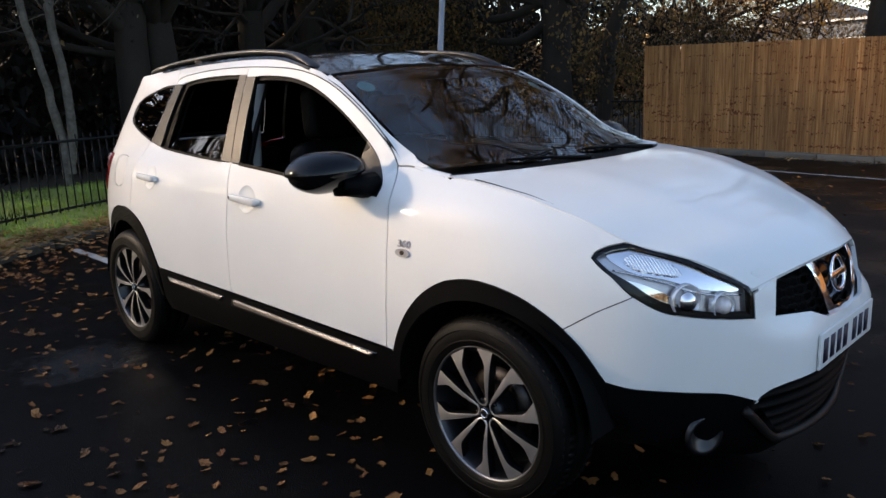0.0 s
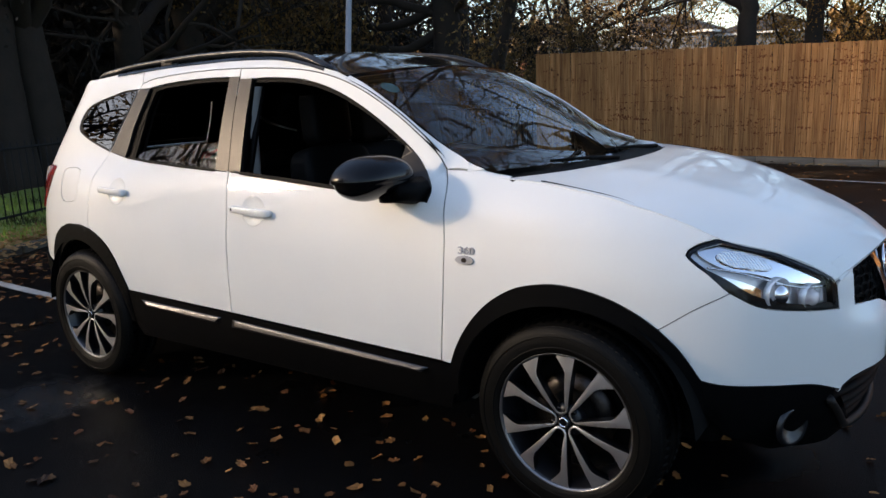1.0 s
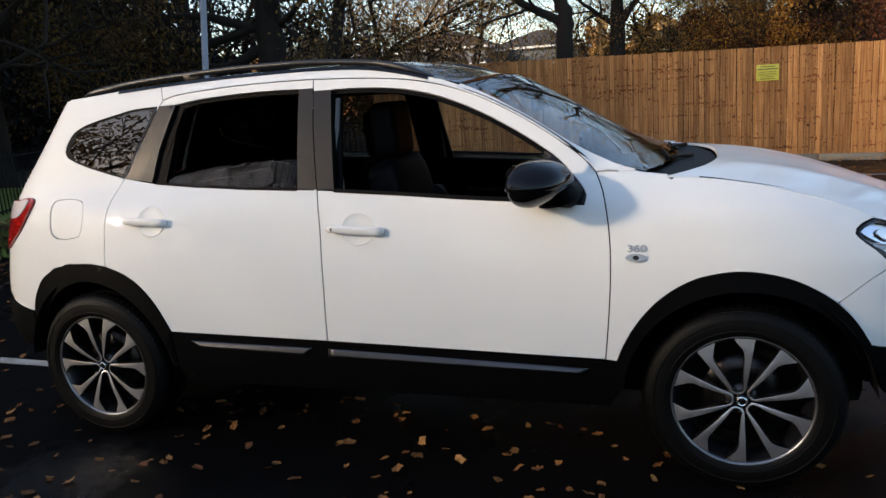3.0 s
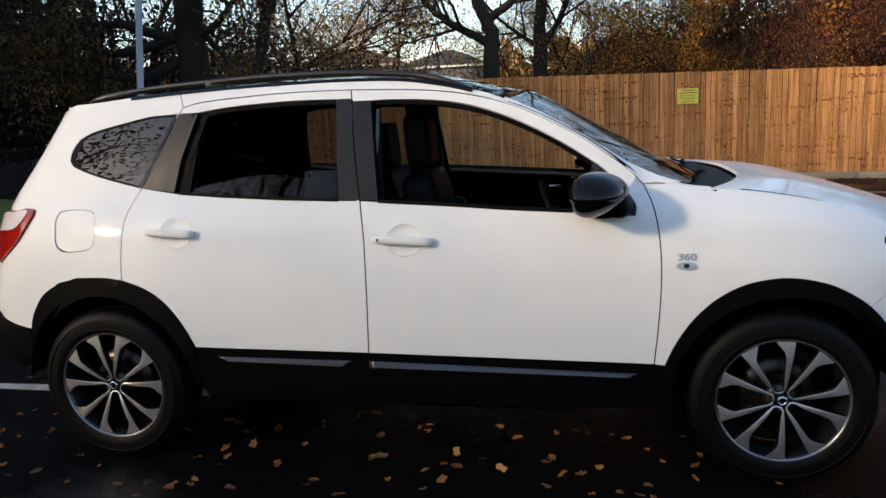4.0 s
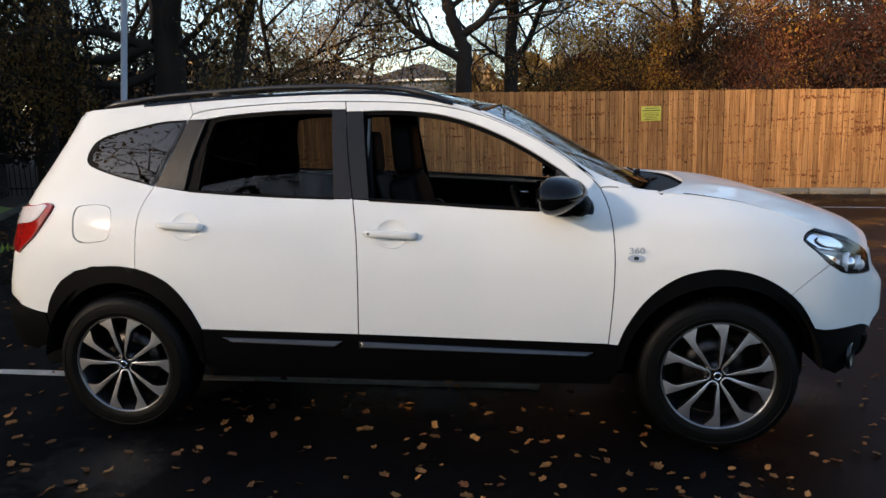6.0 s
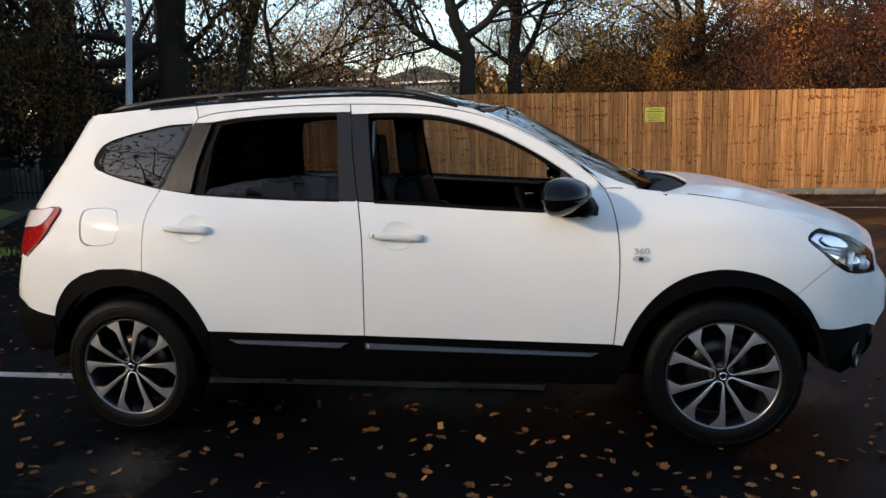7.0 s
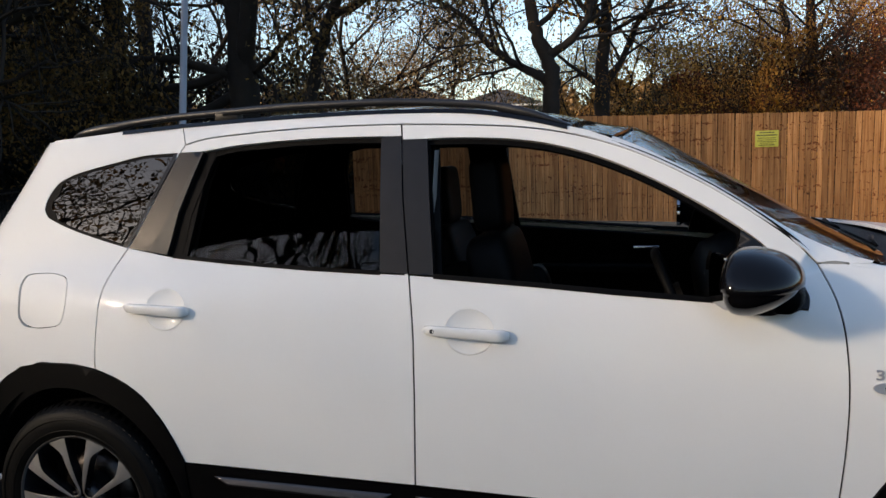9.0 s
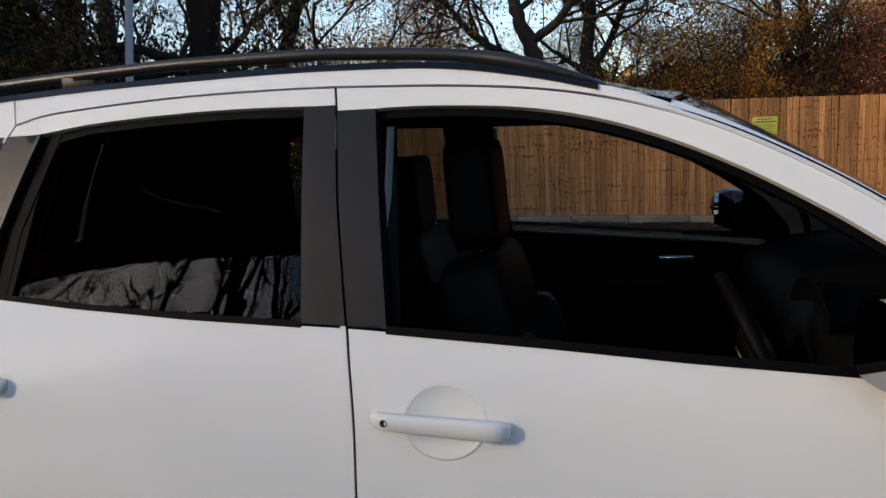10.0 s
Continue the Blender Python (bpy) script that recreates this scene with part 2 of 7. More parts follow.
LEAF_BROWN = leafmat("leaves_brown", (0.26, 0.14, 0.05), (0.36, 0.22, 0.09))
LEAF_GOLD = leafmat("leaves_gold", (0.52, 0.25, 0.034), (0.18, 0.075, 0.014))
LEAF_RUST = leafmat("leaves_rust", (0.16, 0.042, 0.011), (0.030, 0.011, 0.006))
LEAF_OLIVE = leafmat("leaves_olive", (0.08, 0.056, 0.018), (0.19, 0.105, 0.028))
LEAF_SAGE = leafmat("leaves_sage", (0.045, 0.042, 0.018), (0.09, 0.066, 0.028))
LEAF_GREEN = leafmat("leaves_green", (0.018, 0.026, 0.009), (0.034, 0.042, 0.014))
# near-black leaves: the wood's deep shade is put into their colour
LEAF_SHADED = leafmat("leaves_shaded", (0.0045, 0.0036, 0.0025), (0.010, 0.008, 0.0045))
BLADE = leafmat("grass_blade", (0.14, 0.24, 0.035), (0.22, 0.27, 0.06))
LEAF_GROUND = leafmat("fallen_leaf", (0.42, 0.19, 0.06), (0.10, 0.03, 0.010))


# ---------------------------------------------------------------- mesh helpers
def thing(name, label, category, at=(0, 0, 0), group="", kind=""):
    e = new(name)
    e.empty_display_size = 0.1
    e.location = at
    return tagged(e, label, category, group, kind)


def link(name, bm, mat, smooth=True):
    me = bpy.data.meshes.new(name)
    bm.to_mesh(me)
    bm.free()
    me.materials.append(mat)
    me.shade_smooth() if smooth else me.shade_flat()
    return new(name, me)


def part(name, bm, mat, parent, label="", smooth=True):
    ob = link(name, bm, mat, smooth)
    ob.parent = parent
    return tagged(ob, label)


def share(name, mesh, parent, m):
    """A further object on a mesh that is already there."""
    ob = new(name, mesh)
    ob.parent = parent
    ob.matrix_basis = m
    return ob


def mirrored(bm):
    b = bm.copy()
    for v in b.verts:
        v.co.y = -v.co.y
    bmesh.ops.reverse_faces(b, faces=b.faces[:])
    return b


def both(name, bm, mat, parent, label="", smooth=True):
    """A part and its twin on the other side of the car."""
    twin = mirrored(bm)
    a = part(name, bm, mat, parent, label, smooth)
    b = part(name, twin, mat, parent, label, smooth)
    return a, b


def box(x0, x1, y0, y1, z0, z1, bevel=0.0, seg=2, bm=None):
    bm = bm or bmesh.new()
    made = bmesh.ops.create_cube(bm, size=1, matrix=Matrix.LocRotScale(
        ((x0 + x1) / 2, (y0 + y1) / 2, (z0 + z1) / 2), None, (abs(x1 - x0), abs(y1 - y0), abs(z1 - z0))))
    if bevel:
        es = list({e for v in made["verts"] for e in v.link_edges})
        bmesh.ops.bevel(bm, geom=es, offset=bevel, segments=seg, affect="EDGES", profile=0.6)
    return bm


def tube(points, radii, n=8, caps=True, bm=None, squash=None):
    """A tapered tube along points."""
    bm = bm or bmesh.new()
    pts = [Vector(p) for p in points]
    rings = []
    side = None
    for i, p in enumerate(pts):
        d = (pts[min(i + 1, len(pts) - 1)] - pts[max(i - 1, 0)]).normalized()
        if side is None:
            side = d.orthogonal().normalized()
        side = (side - d * side.dot(d)).normalized()
        up = d.cross(side)
        r = radii[i] if isinstance(radii, (list, tuple)) else radii
        rings.append([bm.verts.new(p + (side * math.cos(a) + up * math.sin(a)) * r) for a in [2 * math.pi * k / n for k in range(n)]])
    for a, b in zip(rings, rings[1:]):
        for k in range(n):
            bm.faces.new((a[k], a[(k + 1) % n], b[(k + 1) % n], b[k]))
    if caps:
        bm.faces.new(rings[0][::-1])
        bm.faces.new(rings[-1])
    return bm


def lathe(profile, n=48, bm=None, at=(0, 0, 0)):
    """A solid of revolution round the y axis: profile of (radius, y)."""
    bm = bm or bmesh.new()
    rings = []
    for r, y in profile:
        rings.append([bm.verts.new((at[0] + r * math.cos(2 * math.pi * k / n), at[1] + y, at[2] + r * math.sin(2 * math.pi * k / n))) for k in range(n)])
    for a, b in zip(rings, rings[1:]):
        for k in range(n):
            bm.faces.new((a[k], a[(k + 1) % n], b[(k + 1) % n], b[k]))
    return bm


def curve(v, pts):
    """The value at v of a smooth curve through (a, b) pairs."""
    n = len(pts)
    if v <= pts[0][0]:
        return pts[0][1]
    if v >= pts[-1][0]:
        return pts[-1][1]
    i = 0
    while v > pts[i + 1][0]:
        i += 1
    (x0, y0), (x1, y1) = pts[i], pts[i + 1]
    h = x1 - x0
    m = (y1 - y0) / h
    ml = (y0 - pts[i - 1][1]) / (x0 - pts[i - 1][0]) if i > 0 else m
    mr = (pts[i + 2][1] - y1) / (pts[i + 2][0] - x1) if i + 2 < n else m
    a = 2 * ml * m / (ml + m) if ml * m > 0 else 0.0
    b = 2 * mr * m / (mr + m) if mr * m > 0 else 0.0
    if i == 0:
        a = m
    if i + 2 >= n:
        b = m
    t = (v - x0) / h
    return (1 + 2 * t) * (1 - t) ** 2 * y0 + t * (1 - t) ** 2 * h * a + t * t * (3 - 2 * t) * y1 + t * t * (t - 1) * h * b


def smooth_line(pts, step=0.03, closed=False):
    """Points along a rounded line through pts (Catmull-Rom). A point given twice stays a corner."""
    out = []
    n = len(pts)
    for i in range(n if closed else n - 1):
        p1, p2 = np.array(pts[i]), np.array(pts[(i + 1) % n])
        ln = float(np.linalg.norm(p2 - p1))
        if ln < 1e-6:
            continue
        p0 = np.array(pts[(i - 1) % n]) if closed or i > 0 else 2 * p1 - p2
        p3 = np.array(pts[(i + 2) % n]) if closed or i + 2 < n else 2 * p2 - p1
        if np.linalg.norm(p0 - p1) < 1e-6:
            p0 = 2 * p1 - p2
        if np.linalg.norm(p3 - p2) < 1e-6:
            p3 = 2 * p2 - p1
        l0, l3 = float(np.linalg.norm(p1 - p0)), float(np.linalg.norm(p3 - p2))
        m1 = (p2 - p1) * 0.5 + (p1 - p0) * 0.5 * ln / max(l0, 1e-6)
        m2 = (p2 - p1) * 0.5 + (p3 - p2) * 0.5 * ln / max(l3, 1e-6)
        k = max(1, int(math.ceil(ln / step)))
        for j in range(k):
            t = j / k
            q = (2 * t ** 3 - 3 * t * t + 1) * p1 + (t ** 3 - 2 * t * t + t) * m1 + (-2 * t ** 3 + 3 * t * t) * p2 + (t ** 3 - t * t) * m2
            out.append((float(q[0]), float(q[1])))
    if not closed:
        out.append((float(pts[-1][0]), float(pts[-1][1])))
    return out


def area(poly):
    return 0.5 * sum(a[0] * b[1] - b[0] * a[1] for a, b in zip(poly, poly[1:] + poly[:1]))


def inset(poly, d):
    """The outline drawn in by d (drawn out where d is negative)."""
    if area(poly) < 0:
        poly = poly[::-1]
    out = []
    n = len(poly)
    for i in range(n):
        a, b, c = np.array(poly[i - 1]), np.array(poly[i]), np.array(poly[(i + 1) % n])
        e1, e2 = b - a, c - b
        e1, e2 = e1 / max(np.linalg.norm(e1), 1e-9), e2 / max(np.linalg.norm(e2), 1e-9)
        nrm = np.array((-e1[1] - e2[1], e1[0] + e2[0]))
        ln = np.linalg.norm(nrm)
        if ln < 0.2:
            out.append(tuple(b))
            continue
        nrm /= ln
        k = max(0.5, float(nrm @ np.array((-e1[1], e1[0]))))
        out.append(tuple(b + nrm * d / k))
    return out


def inside(px, py, poly):
    """Which of the points lie in the outline (numpy arrays)."""
    hit = np.zeros(len(px), bool)
    for (x0, y0), (x1, y1) in zip(poly, poly[1:] + poly[:1]):
        if y0 == y1:
            continue
        c = (y0 > py) != (y1 > py)
        hit ^= c & (px < (x1 - x0) * (py - y0) / (y1 - y0) + x0)
    return hit


def dense(poly, step=0.03):
    """The same outline with points at short steps along its straight edges."""
    out = []
    for a, b in zip(poly, poly[1:] + poly[:1]):
        k = max(1, int(math.ceil(math.hypot(b[0] - a[0], b[1] - a[1]) / step)))
        out += [(a[0] + (b[0] - a[0]) * j / k, a[1] + (b[1] - a[1]) * j / k) for j in range(k)]
    return out


def clean(poly):
    out = []
    for p in poly:
        if not out or math.hypot(p[0] - out[-1][0], p[1] - out[-1][1]) > 1e-4:
            out.append(p)
    if math.hypot(out[0][0] - out[-1][0], out[0][1] - out[-1][1]) < 1e-4:
        out.pop()
    return out


def panel(outline, surf, step=0.05, depth=0.014, holes=(), gap=0.002, lift=0.0):
    """A sheet on the surface surf(u, v) within an outline, with holes and a turned-in edge."""
    outer = inset(clean(outline), gap)
    rings = [outer] + [inset(clean(h), -gap) for h in holes]
    pts, faces = [], []
    for r in rings:
        faces.append(list(range(len(pts), len(pts) + len(r))))
        pts += r
    a = np.array(outer)
    u, v = np.meshgrid(np.arange(a[:, 0].min() + step / 2, a[:, 0].max(), step), np.arange(a[:, 1].min() + step / 2, a[:, 1].max(), step))
    u, v = u.ravel(), v.ravel()
    ok = inside(u, v, outer)
    for r in rings[1:]:
        ok &= ~inside(u, v, r)
    u, v = u[ok], v[ok]
    edge = np.array(pts)
    if len(u):
        far = np.min(np.hypot(u[:, None] - edge[None, :, 0], v[:, None] - edge[None, :, 1]), axis=1) > step * 0.4
        pts = pts + list(zip(u[far].tolist(), v[far].tolist()))
    vs, _, fs, *_ = delaunay_2d_cdt([Vector(p) for p in pts], [], faces, 0, 1e-6)
    cx = np.array([sum(vs[i].x for i in f) / len(f) for f in fs])
    cy = np.array([sum(vs[i].y for i in f) / len(f) for f in fs])
    ok = inside(cx, cy, outer)
    for r in rings[1:]:
        ok &= ~inside(cx, cy, r)
    bm = bmesh.new()
    made, normals = [], []
    for p in vs:
        q = surf(p.x, p.y)
        du = surf(p.x + 0.004, p.y) - surf(p.x - 0.004, p.y)
        dv = surf(p.x, p.y + 0.004) - surf(p.x, p.y - 0.004)
        nr = du.cross(dv)
        nr = nr.normalized() if nr.length > 1e-12 else Vector((0, -1, 0))
        made.append(bm.verts.new(q + nr * lift))
        normals.append(nr)
    for f, k in zip(fs, ok):
        if k:
            try:
                bm.faces.new([made[i] for i in f])
            except ValueError:
                pass
    nm = {v: n for v, n in zip(made, normals)}
    for v in made:
        if not v.link_faces:
            bm.verts.remove(v)
    flip = [f for f in bm.faces if (f.normal_update() or f.normal.dot(nm[f.verts[0]]) < 0)]
    bmesh.ops.reverse_faces(bm, faces=flip)
    if depth:
        rim = {}
        for e in [e for e in bm.edges if len(e.link_faces) == 1]:
            lp = e.link_loops[0]
            a, b = lp.vert, lp.link_loop_next.vert
            for w in (a, b):
                if w not in rim:
                    rim[w] = bm.verts.new(w.co - nm[w] * depth)
            bm.faces.new((b, a, rim[a], rim[b])).smooth = False
            e.smooth = False
    return bm

# ---------------------------------------------------------------- the car's skin
HALF = [(0.18, .80), (0.35, .862), (0.5, .884), (0.65, .890), (0.8, .886), (0.95, .864), (1.05, .842), (1.126, .812), (1.2, .785),
        (1.3, .747), (1.4, .706), (1.5, .662), (1.565, .632), (1.62, .585)]
NOSE = [(0.18, 2.12), (.3, 2.195), (.42, 2.235), (.55, 2.246), (.68, 2.246), (.8, 2.225), (.9, 2.16), (.97, 2.06), (1.05, 1.9)]
TAIL = [(0.2, -2.16), (.35, -2.24), (.5, -2.27), (.65, -2.255), (.8, -2.215), (1.0, -2.15), (1.15, -2.045), (1.3, -1.92), (1.45, -1.805), (1.6, -1.70)]
XN, XT = 1.25, -1.55
NN = 2.15   # how square the nose is in plan


def ease(a, b, v):
    t = min(1, max(0, (v - a) / (b - a)))
    return t * t * (3 - 2 * t)


def half_width(x, z):
    """Half the body's width, without the rounding of nose and tail."""
    k = ease(1.0, 1.2, z)
    d = max(0, -0.95 - x)
    low = .16 * d * d if d < .65 else .0676 + .208 * (d - .65)
    d = max(0, -0.3 - x)
    up = .08 * d * d / (d + .15)
    d = max(0, x - .2)
    up += .12 * d * d
    ridge = 0.006 * math.exp(-((z - 1.088) / 0.042) ** 2) * (1 - ease(-1.1, -0.3, x))
    return curve(z, HALF) + ridge - low * (1 - k) - up * k


def skin(s, z):
    """The body's surface: s runs along the side, round the nose past XN and round the tail past XT."""
    if s > XN:
        f = (s - XN) / 0.9
        c = math.cos(f)
        x = XN + (curve(z, NOSE) - XN) * abs(math.sin(f)) ** (2 / NN)
        return Vector((x, -half_width(x, z) * math.copysign(abs(c) ** (2 / NN), c), z))
    if s < XT:
        f = (XT - s) / 0.55
        x = XT - (XT - curve(z, TAIL)) * max(0.0, math.sin(f)) ** 0.5
        c = math.cos(f)
        return Vector((x, -half_width(x, z) * math.copysign(abs(c) ** 0.5, c), z))
    return Vector((s, -half_width(s, z), z))


def along(x, z):
    """From a place (x, z) in the side view to (s, z) on the skin."""
    if x > XN:
        return (XN + 0.9 * math.asin(min(1, (x - XN) / (curve(z, NOSE) - XN)) ** (NN / 2)), z)
    if x < XT:
        return (XT - 0.55 * math.asin(min(1, (XT - x) / (XT - curve(z, TAIL))) ** 2), z)
    return (x, z)


def across(y, z):
    """From a place (y, z) in the front view to (s, z) on the skin."""
    lo, hi = XN, XN + 0.9 * math.pi
    for _ in range(40):
        m = (lo + hi) / 2
        lo, hi = (m, hi) if skin(m, z).y < y else (lo, m)
    return ((lo + hi) / 2, z)


SC = XN + 0.45 * math.pi      # the nose's middle
SR = XT - 0.275 * math.pi      # the tail's middle


def line(pts, step=0.03):
    return smooth_line([along(*p) for p in pts], step)


# Shut lines and edges, as (x, z) in the side view.
DOOR_TOP = line([(-1.047, 1.525), (-0.98, 1.541), (-0.857, 1.552), (-0.627, 1.563), (-0.43, 1.565), (-0.272, 1.563)])
DOOR_TOP_F = line([(-0.272, 1.563), (-0.026, 1.551), (0.131, 1.536), (0.25, 1.514), (0.35, 1.486), (0.45, 1.448), (0.55, 1.399),
                   (0.65, 1.342), (0.75, 1.275), (0.84, 1.205), (0.887, 1.155)])
DOOR_FRONT = line([(0.887, 1.155), (0.915, 1.09), (0.934, 1.0), (0.943, 0.895), (0.941, 0.751), (0.93, 0.603), (0.918, 0.483)])
SEAM_B = line([(-0.272, 1.563), (-0.266, 1.526), (-0.246, 1.341), (-0.225, 1.192), (-0.213, 1.126), (-0.196, 0.997), (-0.189, 0.824), (-0.191, 0.67), (-0.197, 0.513)])
SEAM_D = line([(-1.047, 1.525), (-1.073, 1.483), (-1.13, 1.358), (-1.19, 1.228), (-1.214, 1.19), (-1.246, 1.126), (-1.257, 1.072), (-1.264, 1.003), (-1.27, 0.899), (-1.27, 0.815)])
REAR_ARCH = line([(-1.818, 0.568), (-1.792, 0.632), (-1.752, 0.691), (-1.703, 0.742), (-1.635, 0.778), (-1.547, 0.807), (-1.447, 0.821), (-1.352, 0.824), (-1.27, 0.815)])
REAR_ARCH_F = line([(-1.27, 0.815), (-1.174, 0.785), (-1.091, 0.736), (-1.026, 0.664), (-0.99, 0.605), (-0.954, 0.528)])
FRONT_ARCH = line([(0.958, 0.478), (0.983, 0.54), (1.018, 0.604), (1.063, 0.666), (1.12, 0.723), (1.188, 0.769), (1.267, 0.8), (1.357, 0.814),
                   (1.448, 0.806), (1.542, 0.779), (1.628, 0.732), (1.68, 0.692)])
FRONT_ARCH_F = line([(1.68, 0.692), (1.725, 0.645), (1.76, 0.595), (1.783, 0.555), (1.798, 0.53)])
FOLD = line([(0.93, 1.158), (0.976, 1.149), (1.095, 1.13), (1.215, 1.119), (1.354, 1.1), (1.538, 1.06), (1.685, 1.014), (1.81, 0.957)])
LAMP_REAR = line([(1.81, 0.957), (1.757, 0.94), (1.739, 0.915), (1.77, 0.885), (1.80, 0.862), (1.84, 0.823), (1.862, 0.803)])
ROOF_EDGE = [(-1.62, 1.560), (-1.53, 1.566), (-1.32, 1.582), (-1.08, 1.595), (-0.87, 1.603), (-0.64, 1.608), (-0.3, 1.609), (-0.03, 1.595), (0.13, 1.566), (0.234, 1.54), (0.362, 1.508)]
SCREEN_EDGE = [(0.362, 1.507), (0.45, 1.468), (0.55, 1.416), (0.65, 1.358), (0.75, 1.293), (0.85, 1.229), (0.95, 1.182), (1.03, 1.158), (1.1, 1.142), (1.135, 1.136)]

car = thing("car", "white seven-seat crossover car with black roof parked on wet tarmac", "car")


def side_panel(name, outline, mat, parent, label="", **more):
    return both(name, panel(outline, skin, **more), mat, parent, label)


def on_skin(poly):
    return [along(*p) for p in poly]


# doors
def oval(cx, cz, r=0.072):
    return [(cx + r * math.cos(a), cz + r * 0.86 * math.sin(a)) for a in [k * math.pi / 20 for k in range(40)]]


FWIN = smooth_line([(-0.225, 1.126), (-0.225, 1.126), (-0.252, 1.341), (-0.262, 1.505), (-0.262, 1.505), (-0.19, 1.513), (-0.024, 1.511), (0.133, 1.496), (0.25, 1.470),
                    (0.35, 1.436), (0.45, 1.392), (0.55, 1.339), (0.65, 1.278), (0.75, 1.205), (0.82, 1.130), (0.855, 1.08), (0.85, 1.048), (0.85, 1.048), (0.614, 1.064),
                    (0.37, 1.083), (0.146, 1.1), (-0.11, 1.119)], 0.03, True)
front_doors = side_panel("front_door", SEAM_B[::-1] + DOOR_TOP_F[1:] + DOOR_FRONT[1:], PAINT, car, "white front door with its window down", holes=[FWIN, oval(-0.028, 0.972)], gap=0.0028)
RWIN = smooth_line([(-1.205, 1.192), (-1.205, 1.192), (-1.127, 1.358), (-1.064, 1.498), (-1.064, 1.498), (-0.983, 1.499), (-0.852, 1.514), (-0.651, 1.525), (-0.482, 1.528), (-0.275, 1.524),
                    (-0.275, 1.524), (-0.258, 1.341), (-0.228, 1.126), (-0.228, 1.126), (-0.534, 1.139), (-0.815, 1.153), (-1.019, 1.166)], 0.03, True)
rear_doors = side_panel("rear_door", SEAM_D[::-1] + DOOR_TOP[1:] + SEAM_B[1:] + REAR_ARCH_F[::-1], PAINT, car, "white rear door with its window partly down", holes=[RWIN, oval(-1.008, 1.013)], gap=0.0028)

# the satin pillar covers, window channels and glass belong to the doors
B_REAR = dense([(-0.333, 1.5255), (-0.2685, 1.5265), (-0.2485, 1.341), (-0.2160, 1.127), (-0.301, 1.131), (-0.318, 1.341)])
B_FRONT = dense([(-0.2625, 1.5155), (-0.185, 1.5155), (-0.165, 1.341), (-0.138, 1.123), (-0.2110, 1.127), (-0.2435, 1.341)])
D_COVER = dense([(-1.066, 1.500), (-0.968, 1.501), (-0.998, 1.408), (-1.030, 1.304), (-1.050, 1.170), (-1.211, 1.190), (-1.187, 1.228), (-1.127, 1.358), (-1.071, 1.483)])
D_WEDGE = dense([(-0.975, 1.499), (-0.968, 1.501), (-0.998, 1.408), (-1.030, 1.304), (-1.050, 1.172), (-1.128, 1.181), (-1.085, 1.25), (-1.035, 1.36)])
D_INNER = dense([(-0.968, 1.498), (-0.998, 1.408), (-1.030, 1.304), (-1.050, 1.171), (-1.00, 1.168), (-0.99, 1.29), (-0.955, 1.40), (-0.925, 1.502)])
SAIL = smooth_line([(0.66, 1.063), (0.66, 1.063), (0.855, 1.05), (0.855, 1.05), (0.855, 1.08), (0.82, 1.130), (0.75, 1.204), (0.7, 1.242), (0.7, 1.242)], 0.03, True)
CHANNEL_R = [(-1.025, 1.172), (-0.815, 1.158), (-0.534, 1.144), (-0.301, 1.135), (-0.301, 1.123), (-0.534, 1.132), (-0.815, 1.147), (-1.027, 1.162)]
CHANNEL_F = [(-0.138, 1.128), (0.146, 1.109), (0.37, 1.092), (0.66, 1.072), (0.66, 1.058), (0.37, 1.077), (0.146, 1.095), (-0.138, 1.114)]
GLASS_R = smooth_line([(-1.02, 1.16), (-1.02, 1.16), (-0.955, 1.187), (-0.87, 1.204), (-0.7, 1.228), (-0.5, 1.241), (-0.305, 1.246), (-0.305, 1.246), (-0.302, 1.12), (-0.302, 1.12), (-0.534, 1.128), (-0.815, 1.143)], 0.04, True)


def inner(depth):
    return lambda s, z: skin(s, z) + Vector((0, depth, 0))


